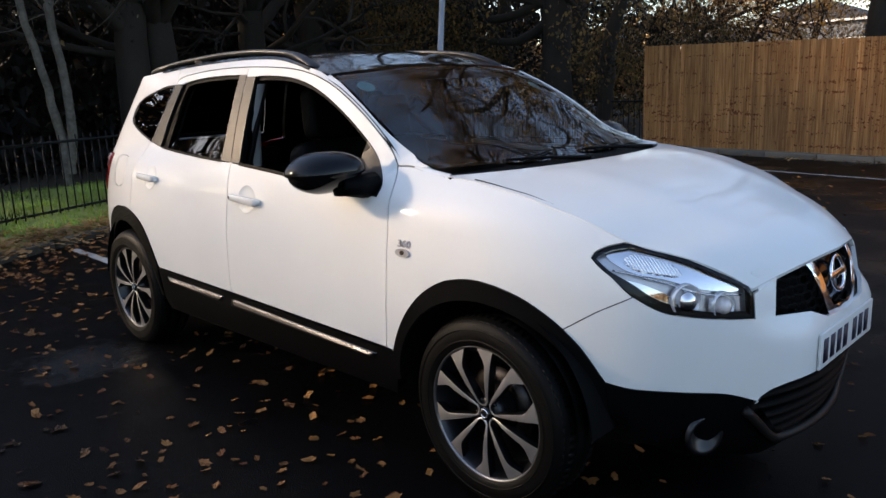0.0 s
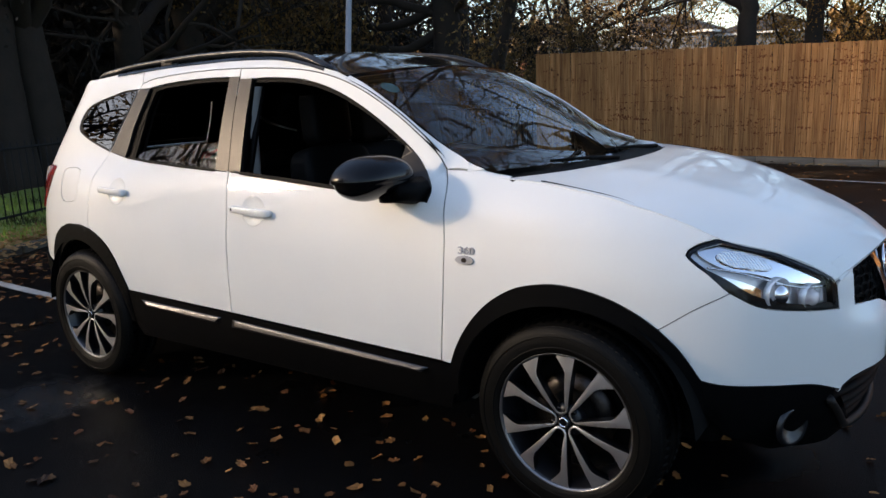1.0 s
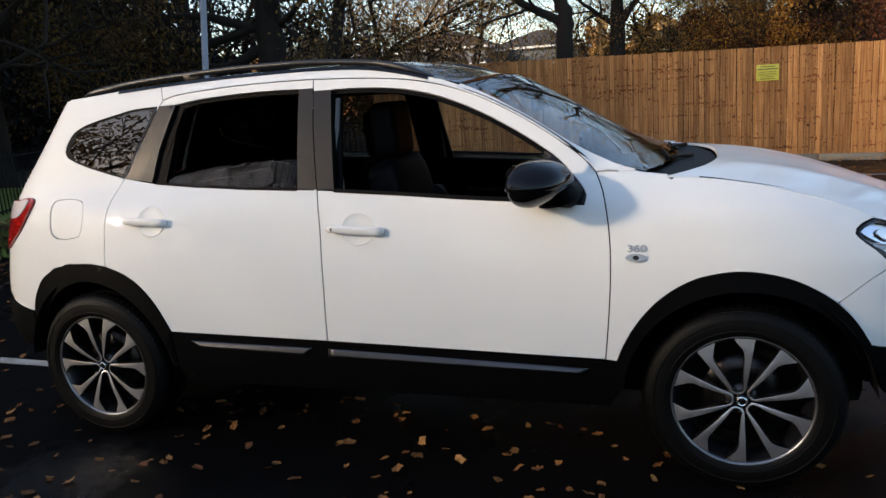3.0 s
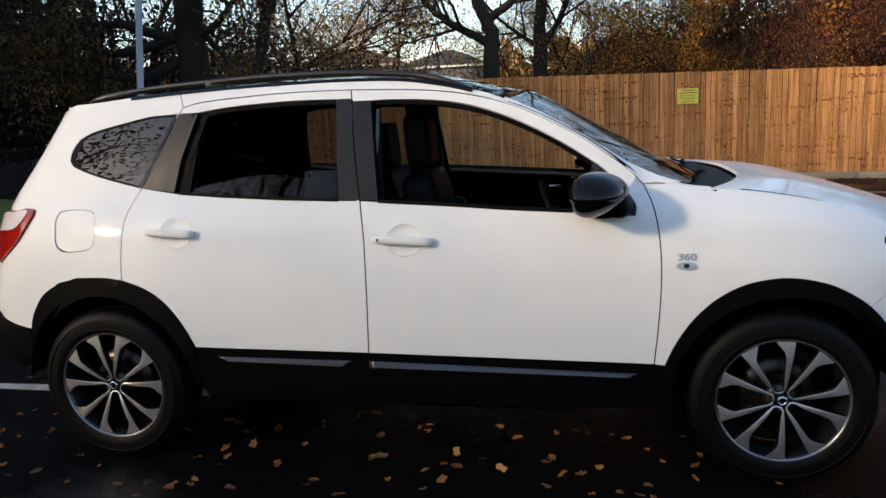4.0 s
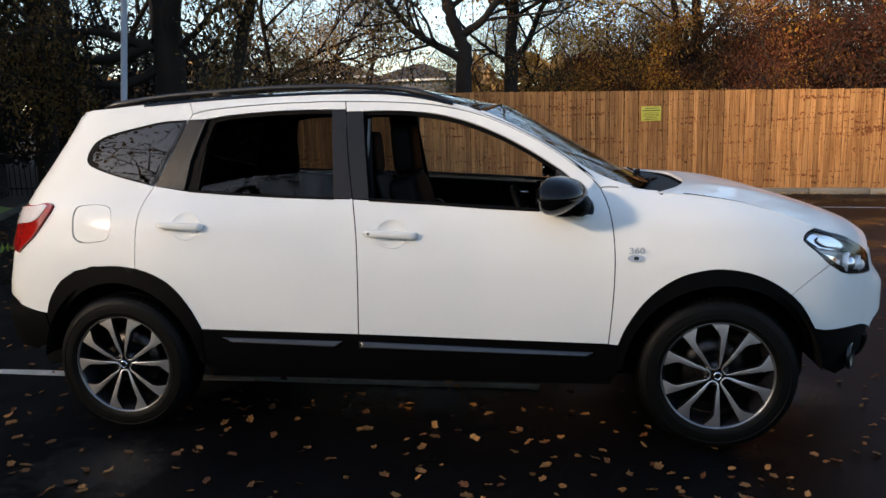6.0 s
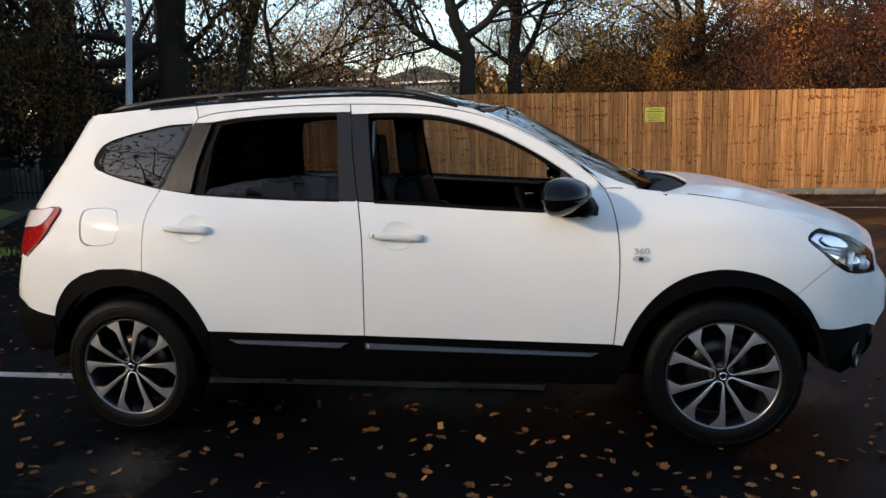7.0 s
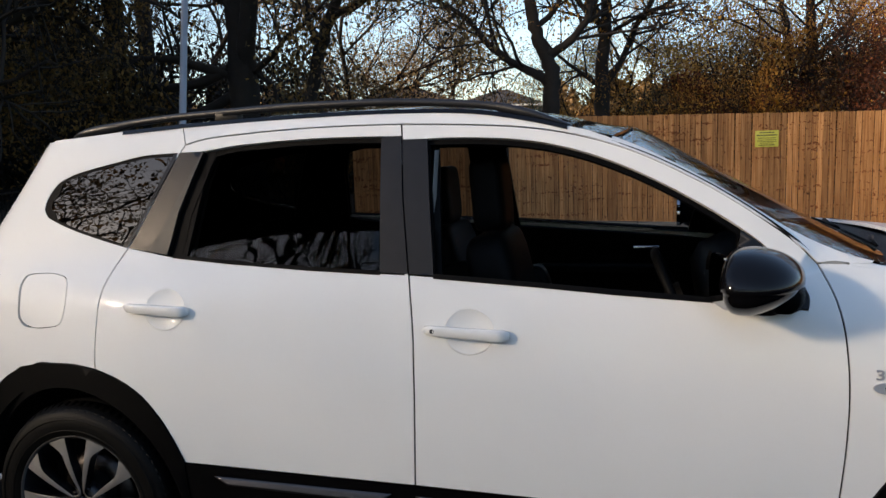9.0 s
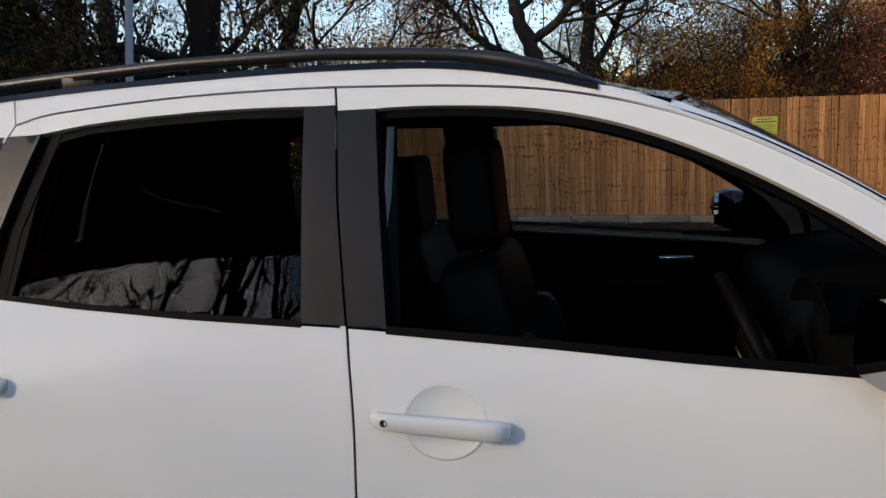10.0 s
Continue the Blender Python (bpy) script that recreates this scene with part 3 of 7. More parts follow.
for k, (fd, rd) in enumerate(zip(front_doors, rear_doors)):
    def door_part(name, outline, mat, parent, label="", **more):
        bm = panel(outline, **more)
        if k:
            b = mirrored(bm)
            bm.free()
            bm = b
        return part(name, bm, mat, parent, label)
    door_part("pillar_cover", B_REAR, SATIN, rd, "satin black pillar cover", surf=skin, gap=0.0, lift=0.0015, step=0.02)
    door_part("pillar_cover", B_FRONT, SATIN, fd, "satin black pillar cover", surf=skin, gap=0.0, lift=0.0015, step=0.02)
    door_part("pillar_cover", D_COVER, SATIN, rd, "satin black pillar cover", surf=skin, gap=0.001, lift=0.0015, step=0.02)
    door_part("pillar_wedge", D_WEDGE, DARKSATIN, rd, "dark satin corner of the window frame", surf=skin, gap=0.0, lift=0.0035, step=0.02, depth=0.004)
    door_part("window_channel", D_INNER, PLASTIC, rd, "black window surround", surf=inner(0.014), gap=0.0, step=0.06)
    door_part("mirror_sail", SAIL, SATIN, fd, "black plastic corner piece", surf=skin, gap=0.0, lift=-0.002, step=0.06)
    door_part("waist_strip", CHANNEL_R, PLASTIC, rd, "black rubber waist strip", surf=skin, gap=0.0, lift=0.003, step=0.06)
    door_part("waist_strip", CHANNEL_F, PLASTIC, fd, "black rubber waist strip", surf=skin, gap=0.0, lift=0.003, step=0.06)
    door_part("window_frame", RWIN, PLASTIC, rd, "black window surround", surf=inner(0.016), gap=0.0, step=0.06,
              holes=[[(-0.985, 1.16), (-0.955, 1.42), (-0.925, 1.483), (-0.852, 1.497), (-0.651, 1.508), (-0.482, 1.511), (-0.325, 1.508), (-0.3, 1.13), (-0.6, 1.14)]])
    door_part("window_frame", FWIN, PLASTIC, fd, "black window surround", surf=inner(0.016), gap=0.0, step=0.06,
              holes=[smooth_line([(-0.135, 1.115), (-0.135, 1.115), (-0.178, 1.497), (-0.178, 1.497), (-0.024, 1.494), (0.133, 1.478), (0.25, 1.452), (0.35, 1.418),
                                  (0.45, 1.374), (0.55, 1.321), (0.65, 1.258), (0.69, 1.230), (0.69, 1.230), (0.69, 1.062), (0.69, 1.062), (0.146, 1.094)], 0.04, True)])
    if k == 0:
        door_part("window_glass", GLASS_R, PRIVACY, rd, "dark privacy glass wound partly down", surf=inner(0.024), gap=0.0, depth=0, step=0.08)
    else:
        door_part("window_glass", RWIN, PRIVACY, rd, "tinted glass", surf=inner(0.024), gap=0.0, depth=0, step=0.08)

# wings, quarters and the white frame over the doors
fenders = side_panel("front_wing", DOOR_FRONT[::-1] + FOLD[1:] + LAMP_REAR[1:] + line([(1.862, 0.803), (1.77, 0.752), (1.68, 0.692)])[1:] + FRONT_ARCH[::-1][1:], PAINT, car, step=0.045)
QGLASS = smooth_line([(-1.223, 1.194), (-1.223, 1.194), (-1.357, 1.224), (-1.485, 1.258), (-1.568, 1.291), (-1.596, 1.318), (-1.594, 1.345), (-1.569, 1.388), (-1.525, 1.423), (-1.45, 1.446),
                      (-1.329, 1.471), (-1.209, 1.492), (-1.075, 1.498), (-1.075, 1.498), (-1.138, 1.358)], 0.03, True)
QGLASS = on_skin(QGLASS)
FLAP = smooth_line([(-1.62, 1.07), (-1.607, 1.096), (-1.565, 1.105), (-1.469, 1.105), (-1.424, 1.092), (-1.409, 1.06), (-1.408, 1.0), (-1.425, 0.953), (-1.477, 0.938), (-1.577, 0.936), (-1.614, 0.957), (-1.622, 1.01)], 0.02, True)
FLAP = on_skin(FLAP)
ROOF_SIDE = line([p for p in ROOF_EDGE if p[0] < -1.05])
quarter = ROOF_SIDE + line([(-1.08, 1.595), (-1.06, 1.56), (-1.047, 1.525)])[1:] + SEAM_D[1:] + REAR_ARCH[::-1][1:] \
    + line([(-1.818, 0.568), (-1.93, 0.58), (-2.02, 0.598)])[1:] \
    + line([(-2.02, 0.598), (-2.02, 0.75), (-2.0, 0.86), (-1.962, 0.888), (-1.87, 0.955), (-1.80, 1.03), (-1.752, 1.10), (-1.765, 1.11), (-1.87, 1.10), (-1.93, 1.10)])[1:] \
    + line([(-1.93, 1.10), (-1.84, 1.26), (-1.75, 1.40), (-1.665, 1.52), (-1.62, 1.560)])[1:]
quarters = side_panel("rear_quarter", quarter, PAINT, car, holes=[QGLASS, FLAP], step=0.045)
part("fuel_flap", panel(FLAP, skin, gap=0.0006), PAINT, quarters[0], "white fuel filler flap")
side_panel("quarter_glass", QGLASS, DEEPTINT, car, "dark privacy glass", gap=0.0, depth=0, lift=-0.004, step=0.08)
side_panel("quarter_lining", quarter, LEATHER, car, "black inner quarter trim", holes=[inset(QGLASS, 0.022)], gap=0.02, lift=-0.032, depth=0, step=0.08)
side_panel("boot_lining", line([(-1.55, 0.70), (-1.55, 1.20), (-1.75, 1.18), (-1.9, 1.13), (-2.05, 1.05), (-2.08, 0.9), (-2.0, 0.7)]), LEATHER, car, "black boot lining", lift=-0.04, depth=0, step=0.06)
side_panel("quarter_trim", [(-1.0745, 1.497), (-1.0755, 1.483), (-1.132, 1.358), (-1.192, 1.228), (-1.217, 1.190), (-1.235, 1.196), (-1.204, 1.232), (-1.146, 1.358), (-1.086, 1.497)], GLOSS, car, "black edge of the quarter glass", gap=0.0, lift=0.0012, depth=0.004, step=0.1)
side_panel("quarter_seal", inset(QGLASS, -0.003), PLASTIC, car, "black glass seal", holes=[inset(QGLASS, 0.007)], gap=0.0, lift=-0.0025, step=0.06)
frame_line = DOOR_TOP + DOOR_TOP_F[1:] + line([(0.887, 1.155), (0.93, 1.158)])[1:] + line([(0.93, 1.158), (1.02, 1.152), (1.03, 1.158)])[1:] \
    + line(SCREEN_EDGE[:8])[::-1][1:] + line([p for p in ROOF_EDGE if p[0] > -1.09])[::-1][1:] + line([(-1.08, 1.595), (-1.06, 1.56), (-1.047, 1.525)])[1:]
PILLAR_LOW = [(0.2, 1.527), (0.35, 1.486), (0.45, 1.448), (0.55, 1.399), (0.65, 1.342), (0.75, 1.275), (0.84, 1.205), (0.93, 1.158)]


def turned_in(x, z):
    """How far the windscreen pillar rolls in towards the glass."""
    return 1.1 * max(0.0, z - curve(x, PILLAR_LOW)) * ease(0.2, 0.45, x) * (1 - ease(0.9, 1.0, x))


both("roof_side", panel(frame_line, lambda s, z: skin(s, z) + Vector((0, turned_in(s, z), 0)), step=0.03), PAINT, car)


DITCH = [p for p in ROOF_EDGE if -1.4 < p[0] < 0.3]
side_panel("roof_strip", line([(x, z - 0.001) for x, z in DITCH]) + line([(x, z - 0.013) for x, z in DITCH[::-1]]), GLOSS, car, "gloss black strip under the roof rail", gap=0.0, lift=0.003, depth=0.003, step=0.03)

# the wings' tops turn in to the foot of the glass
wing_top = bmesh.new()
rows = []
for i in range(15):
    x = 0.965 + 0.17 * i / 14
    o = skin(*along(x, curve(x, [(0.93, 1.158), (0.976, 1.149), (1.095, 1.13), (1.215, 1.119)])))
    q = Vector((x, -0.722, curve(x, [(0.95, 1.184), (1.038, 1.148), (1.135, 1.134)])))
    rows.append([wing_top.verts.new(p) for p in (o + Vector((0, 0, -0.002)), o.lerp(q, 0.5) + Vector((0, 0, 0.003)), q, q + Vector((0, 0.003, -0.03)))])
for a, b in zip(rows, rows[1:]):
    for j in range(3):
        wing_top.faces.new((a[j], b[j], b[j + 1], a[j + 1]))
bmesh.ops.recalc_face_normals(wing_top, faces=wing_top.faces[:])
both("wing_top", wing_top, PAINT, car)

# roof, windscreen, scuttle and bonnet
def roof_width(x):
    return half_width(x, curve(x, ROOF_EDGE)) - 0.004


def roof(x, y):
    w = roof_width(x)
    return Vector((x, y, curve(x, ROOF_EDGE) - 0.003 + 0.034 * (1 - abs(y / w) ** 2.2)))


EDGE_R = smooth_line([(x, -roof_width(x)) for x in (-1.62, -1.5, -1.2, -0.9, -0.6, -0.3, 0.0, 0.2, 0.362)], 0.05)
ROOF_FRONT = smooth_line([(0.362, -roof_width(0.362)), (0.40, -0.45), (0.415, -0.2), (0.418, 0), (0.415, 0.2), (0.40, 0.45), (0.362, roof_width(0.362))], 0.05)
ROOF_REAR = [(-1.62, y) for y in (0.4, 0.3, 0.2, 0.1, 0.0, -0.1, -0.2, -0.3, -0.4)]
part("roof", panel(EDGE_R + ROOF_FRONT[1:] + [(x, -y) for x, y in EDGE_R[::-1]][1:] + ROOF_REAR, roof, step=0.07), GLOSS, car, "gloss black roof with glass panel")
SCREEN_MID = [(0.36, 1.556), (0.42, 1.536), (0.602, 1.436), (0.742, 1.356), (0.91, 1.262), (1.02, 1.196), (1.13, 1.143), (1.25, 1.09)]


def screen_width(x):
    return half_width(x, curve(x, SCREEN_EDGE)) - 0.010 - turned_in(x, curve(x, SCREEN_EDGE))


def screen(x, y):
    w = screen_width(x)
    e, m = curve(x, SCREEN_EDGE) - 0.004, curve(x, SCREEN_MID)
    return Vector((x, y, e + (m - e) * (1 - min(1.2, abs(y / w)) ** 2)))


S_EDGE = smooth_line([(x, -screen_width(x)) for x in (0.366, 0.5, 0.65, 0.8, 0.95, 1.06)], 0.05)
S_BASE = smooth_line([(1.06, -screen_width(1.06)), (1.11, -0.5), (1.15, -0.25), (1.165, 0), (1.15, 0.25), (1.11, 0.5), (1.06, screen_width(1.06))], 0.05)
S_TOP = [(x + 0.004, y) for x, y in ROOF_FRONT]
windscreen = part("windscreen", panel(S_EDGE + S_BASE[1:] + [(x, -y) for x, y in S_EDGE[::-1]][1:] + S_TOP[::-1][1:-1], screen, step=0.07, depth=0), SCREEN, car, "raked windscreen glass")
band = [(x + 0.012, y * 0.985) for x, y in ROOF_FRONT]
part("sun_band", panel(band + [(x + 0.05, y * 0.97) for x, y in ROOF_FRONT[::-1]], screen, step=0.05, depth=0, lift=-0.004, gap=0), DARK, windscreen, "black printed border of the glass")
for sx, sy, sr in ((0.50, -0.56, 0.038), (0.566, 0.50, 0.034)):
    part("tax_disc", panel([(sx + sr * math.cos(a), sy + sr * math.sin(a)) for a in [k * math.pi / 10 for k in range(20)]], screen, step=0.02, depth=0, lift=-0.003, gap=0), STICKER, windscreen, "small pale green round sticker")

BON_EDGE = [(skin(*along(x, z)).x, skin(*along(x, z)).y * 0.9968, z - 0.001) for x, z in ((1.125, 1.131), (1.215, 1.119), (1.354, 1.1), (1.538, 1.06), (1.685, 1.014), (1.81, 0.958),
                                                              (1.962, 0.908), (2.055, 0.857), (2.108, 0.812))]
BON_MID = [(1.325, 1.138), (1.42, 1.132), (1.56, 1.110), (1.72, 1.072), (1.84, 1.035), (1.96, 0.993), (2.06, 0.954), (2.14, 0.917), (2.206, 0.872)]


WING_EDGE = [skin(*p) for p in FOLD]
WING_Y, WING_Z = [(p.x, p.y) for p in WING_EDGE], [(p.x, p.z) for p in WING_EDGE]


def bonnet():
    bm = bmesh.new()
    nu, nv = 44, 48
    rows = []
    for i in range(nu + 1):
        u = i / nu * (len(BON_EDGE) - 1)
        e = [curve(u, [(k, p[j]) for k, p in enumerate(BON_EDGE)]) for j in range(3)]
        if e[0] < 1.80:
            e[1:] = [curve(e[0], WING_Y) * 0.9972, curve(e[0], WING_Z) + 0.0015]
        c = [curve(u, [(k, p[j]) for k, p in enumerate(BON_MID)]) for j in range(2)]
        row = []
        for j in range(nv + 1):
            v = -1 + 2 * j / nv
            a = abs(v)
            rear = (1 - i / nu) ** 2
            x = c[0] + (e[0] - c[0]) * ((0.25 * a + 0.75 * a ** 2.2) * (1 - rear) + a ** 2.7 * rear)
            z = e[2] + (c[1] - e[2]) * (1 - a ** 2.2)
            f = i / nu
            z += 0.007 * math.exp(-((a - 0.56 + 0.10 * f) / 0.13) ** 2) * (1 - f ** 3) * ease(0.0, 0.3, f) - 0.003 * math.exp(-(a / 0.3) ** 2) * (1 - f)
            row.append(bm.verts.new((x, -e[1] * v, z)))
        rows.append(row)
    for a, b in zip(rows, rows[1:]):
        for j in range(nv):
            bm.faces.new((a[j], b[j], b[j + 1], a[j + 1]))
    for e in [e for e in bm.edges if len(e.link_faces) == 1]:
        e.smooth = False
    lip = bmesh.ops.extrude_edge_only(bm, edges=[e for e in bm.edges if len(e.link_faces) == 1])
    for v in lip["geom"]:
        if isinstance(v, bmesh.types.BMVert):
            v.co += Vector((-0.004, 0, -0.012))
    bmesh.ops.recalc_face_normals(bm, faces=bm.faces[:])
    return bm


bonnet_panel = part("bonnet", bonnet(), PAINT, car, "white bonnet panel")


def scuttle(x, y):
    return Vector((x, y, 1.124 - 0.12 * max(0, x - 1.16) + 0.006 * (1 - (y / 0.7) ** 2)))


BON_REAR = smooth_line([(1.14, -0.75), (1.165, -0.70), (1.225, -0.59), (1.28, -0.45), (1.315, -0.25), (1.325, 0), (1.315, 0.25), (1.28, 0.45), (1.225, 0.59), (1.165, 0.70), (1.14, 0.75)], 0.05)
S_LOW = [(x - 0.012, y) for x, y in S_BASE]
part("scuttle_panel", panel(S_LOW + [(x + 0.012, y) for x, y in BON_REAR[::-1]], scuttle, step=0.06), PLASTIC, car, "black plastic scuttle below the windscreen")


def wiper(y0, y1, x0, x1):
    pts = [(x0, y0, 1.128), ((x0 + x1) / 2 - 0.01, (y0 + y1) / 2, 1.145), (x1, y1, screen(x1, y1).z + 0.010)]
    bm = tube(pts, [0.010, 0.007, 0.005], 6)
    q0, q1 = Vector((x1 + 0.02, y1 - 0.30 * (1 if y1 < y0 else -1) * -0.2, 0)), Vector((x1 - 0.02, y1 + 0.32 * (1 if y1 < y0 else -1), 0))
    pts = [Vector((q0.x + (q1.x - q0.x) * k / 6, q0.y + (q1.y - q0.y) * k / 6, 0)) for k in range(7)]
    for p in pts:
        p.z = screen(p.x, p.y).z + 0.008
    return tube(pts, 0.0045, 6, bm=bm)


part("wiper", wiper(0.58, 0.10, 1.19, 1.13), PLASTIC, car, "black windscreen wiper")
part("wiper", wiper(0.02, -0.40, 1.22, 1.12), PLASTIC, car, "black windscreen wiper")

# nose: bumper, lamps, grille, plate
HL = LAMP_REAR[::-1] + [along(1.962, 0.907)] + [along(2.055, 0.855)] + [along(2.10, 0.822)] + [along(2.114, 0.797)] + [along(2.125, 0.722)] \
    + line([(2.125, 0.722), (2.033, 0.735), (1.934, 0.758), (1.862, 0.803)])[1:-1]
GRILLE = [across(-0.365, 0.815), across(-0.345, 0.832), across(-0.17, 0.857), across(0, 0.868), across(0.17, 0.857), across(0.345, 0.832), across(0.365, 0.815), across(0.39, 0.722),
          across(0.25, 0.714), across(0.17, 0.683), across(0, 0.672), across(-0.17, 0.683), across(-0.25, 0.714), across(-0.39, 0.722)]
LOWER = smooth_line([across(-0.46, 0.45), across(-0.46, 0.45), across(-0.42, 0.495), across(-0.35, 0.517), across(-0.2, 0.522), across(0, 0.522), across(0.2, 0.522), across(0.35, 0.517),
                     across(0.42, 0.495), across(0.46, 0.45), across(0.46, 0.45)], 0.06)
BUMP_LOW = line([(1.798, 0.53), (1.847, 0.516), (1.982, 0.503), (2.077, 0.488), (2.135, 0.449)])


def flip(pts):
    return [(2 * SC - s, z) for s, z in pts[::-1]]


half_low = BUMP_LOW[:-1]
# the bumper's rim runs from one wheel arch round the nose to the other
upper_r = FRONT_ARCH_F[::-1] + line([(1.68, 0.692), (1.77, 0.752), (1.862, 0.803)])[1:] + [p for p in line([(1.862, 0.803), (1.934, 0.758), (2.033, 0.735), (2.125, 0.722)])[1:]] + [along(2.114, 0.797)]
low_mid = [across(-0.452, 0.452)] + LOWER[1:-1] + [across(0.452, 0.452)]
TOPB = [across(-0.415, 0.812), across(-0.378, 0.826), across(-0.368, 0.815)]
gr_low = [GRILLE[13], GRILLE[12], GRILLE[11], GRILLE[10], GRILLE[9], GRILLE[8], GRILLE[7]]
bumper_outline = upper_r + TOPB + gr_low + flip(TOPB) + flip(upper_r) + flip(half_low)[:-1] + low_mid[::-1] + half_low[::-1][:-1]


def bumper_face(s, z):
    """The bumper swells forward to a flat seat for the number plate."""
    p = skin(s, z)
    k = (1 - ease(0.22, 0.52, abs(p.y))) * (1 - ease(0.65, 0.72, z))
    return p + Vector((max(0.0, 2.245 - p.x) * k, 0, 0))


front_bumper = part("front_bumper", panel(bumper_outline, bumper_face, step=0.035, gap=0.0015), PAINT, car, "white upper front bumper")


def sunk(d):
    def f(s, z):
        p = skin(s, z)
        q = skin(s + 0.004, z) - skin(s - 0.004, z)
        n = q.cross(Vector((0, 0, 1))).normalized()
        return p - n * d
    return f


lower = [along(1.798, 0.53)] + BUMP_LOW[1:-1] + low_mid + flip(BUMP_LOW[:-1])
low_edge = [along(1.80, 0.43), along(1.86, 0.33), along(1.96, 0.26), (SC - 0.3, 0.205), (SC, 0.195)]
cladding = part("bumper_cladding", panel(lower + flip(low_edge[:-1]) + [low_edge[-1]] + low_edge[:-1][::-1], skin, step=0.06, lift=0.002,
                holes=[[across(-0.43, 0.445), across(-0.40, 0.49), across(-0.3, 0.508), across(0, 0.512), across(0.3, 0.508), across(0.40, 0.49), across(0.43, 0.445),
                        across(0.30, 0.31), across(0.20, 0.27), across(0, 0.262), across(-0.20, 0.27), across(-0.30, 0.31)]]), PLASTIC, car, "black lower bumper cladding")
part("lower_grille", panel([across(-0.47, 0.45), across(-0.40, 0.51), across(0, 0.53), across(0.40, 0.51), across(0.47, 0.45), across(0.22, 0.24), across(-0.22, 0.24)], sunk(0.05), step=0.08), DARK, cladding)
for h in (0.30, 0.34, 0.38, 0.42, 0.46, 0.50):
    w = min(0.42, 0.24 + (h - 0.26) * 1.1)
    bm = bmesh.new()
    for k in range(20):
        a, b = across(-w + 2 * w * k / 20, h)[0], across(-w + 2 * w * (k + 1) / 20, h)[0]
        p, q, f = sunk(0.02)(a, h), sunk(0.02)(b, h), sunk(0.05)
        vs = [bm.verts.new(v) for v in (p, q, f(b, h + 0.006), f(a, h + 0.006))]
        bm.faces.new(vs)
        vs2 = [bm.verts.new(v) for v in (p - Vector((0, 0, 0.012)), q - Vector((0, 0, 0.012)))]
        bm.faces.new((vs2[0], vs2[1], vs[1], vs[0]))
    part("grille_slat", bm, PLASTIC, cladding)
lip = smooth_line([across(-0.47, 0.43), across(-0.40, 0.36), across(-0.33, 0.30), across(-0.30, 0.284), across(-0.26, 0.278), across(0, 0.270), across(0.26, 0.278), across(0.30, 0.284), across(0.33, 0.30), across(0.40, 0.36), across(0.47, 0.43)], 0.04)
part("chin_trim", tube([skin(*p) + Vector((0.004, 0, 0)) for p in lip], 0.016, 8), CHIN, cladding, "dark grey chin trim")

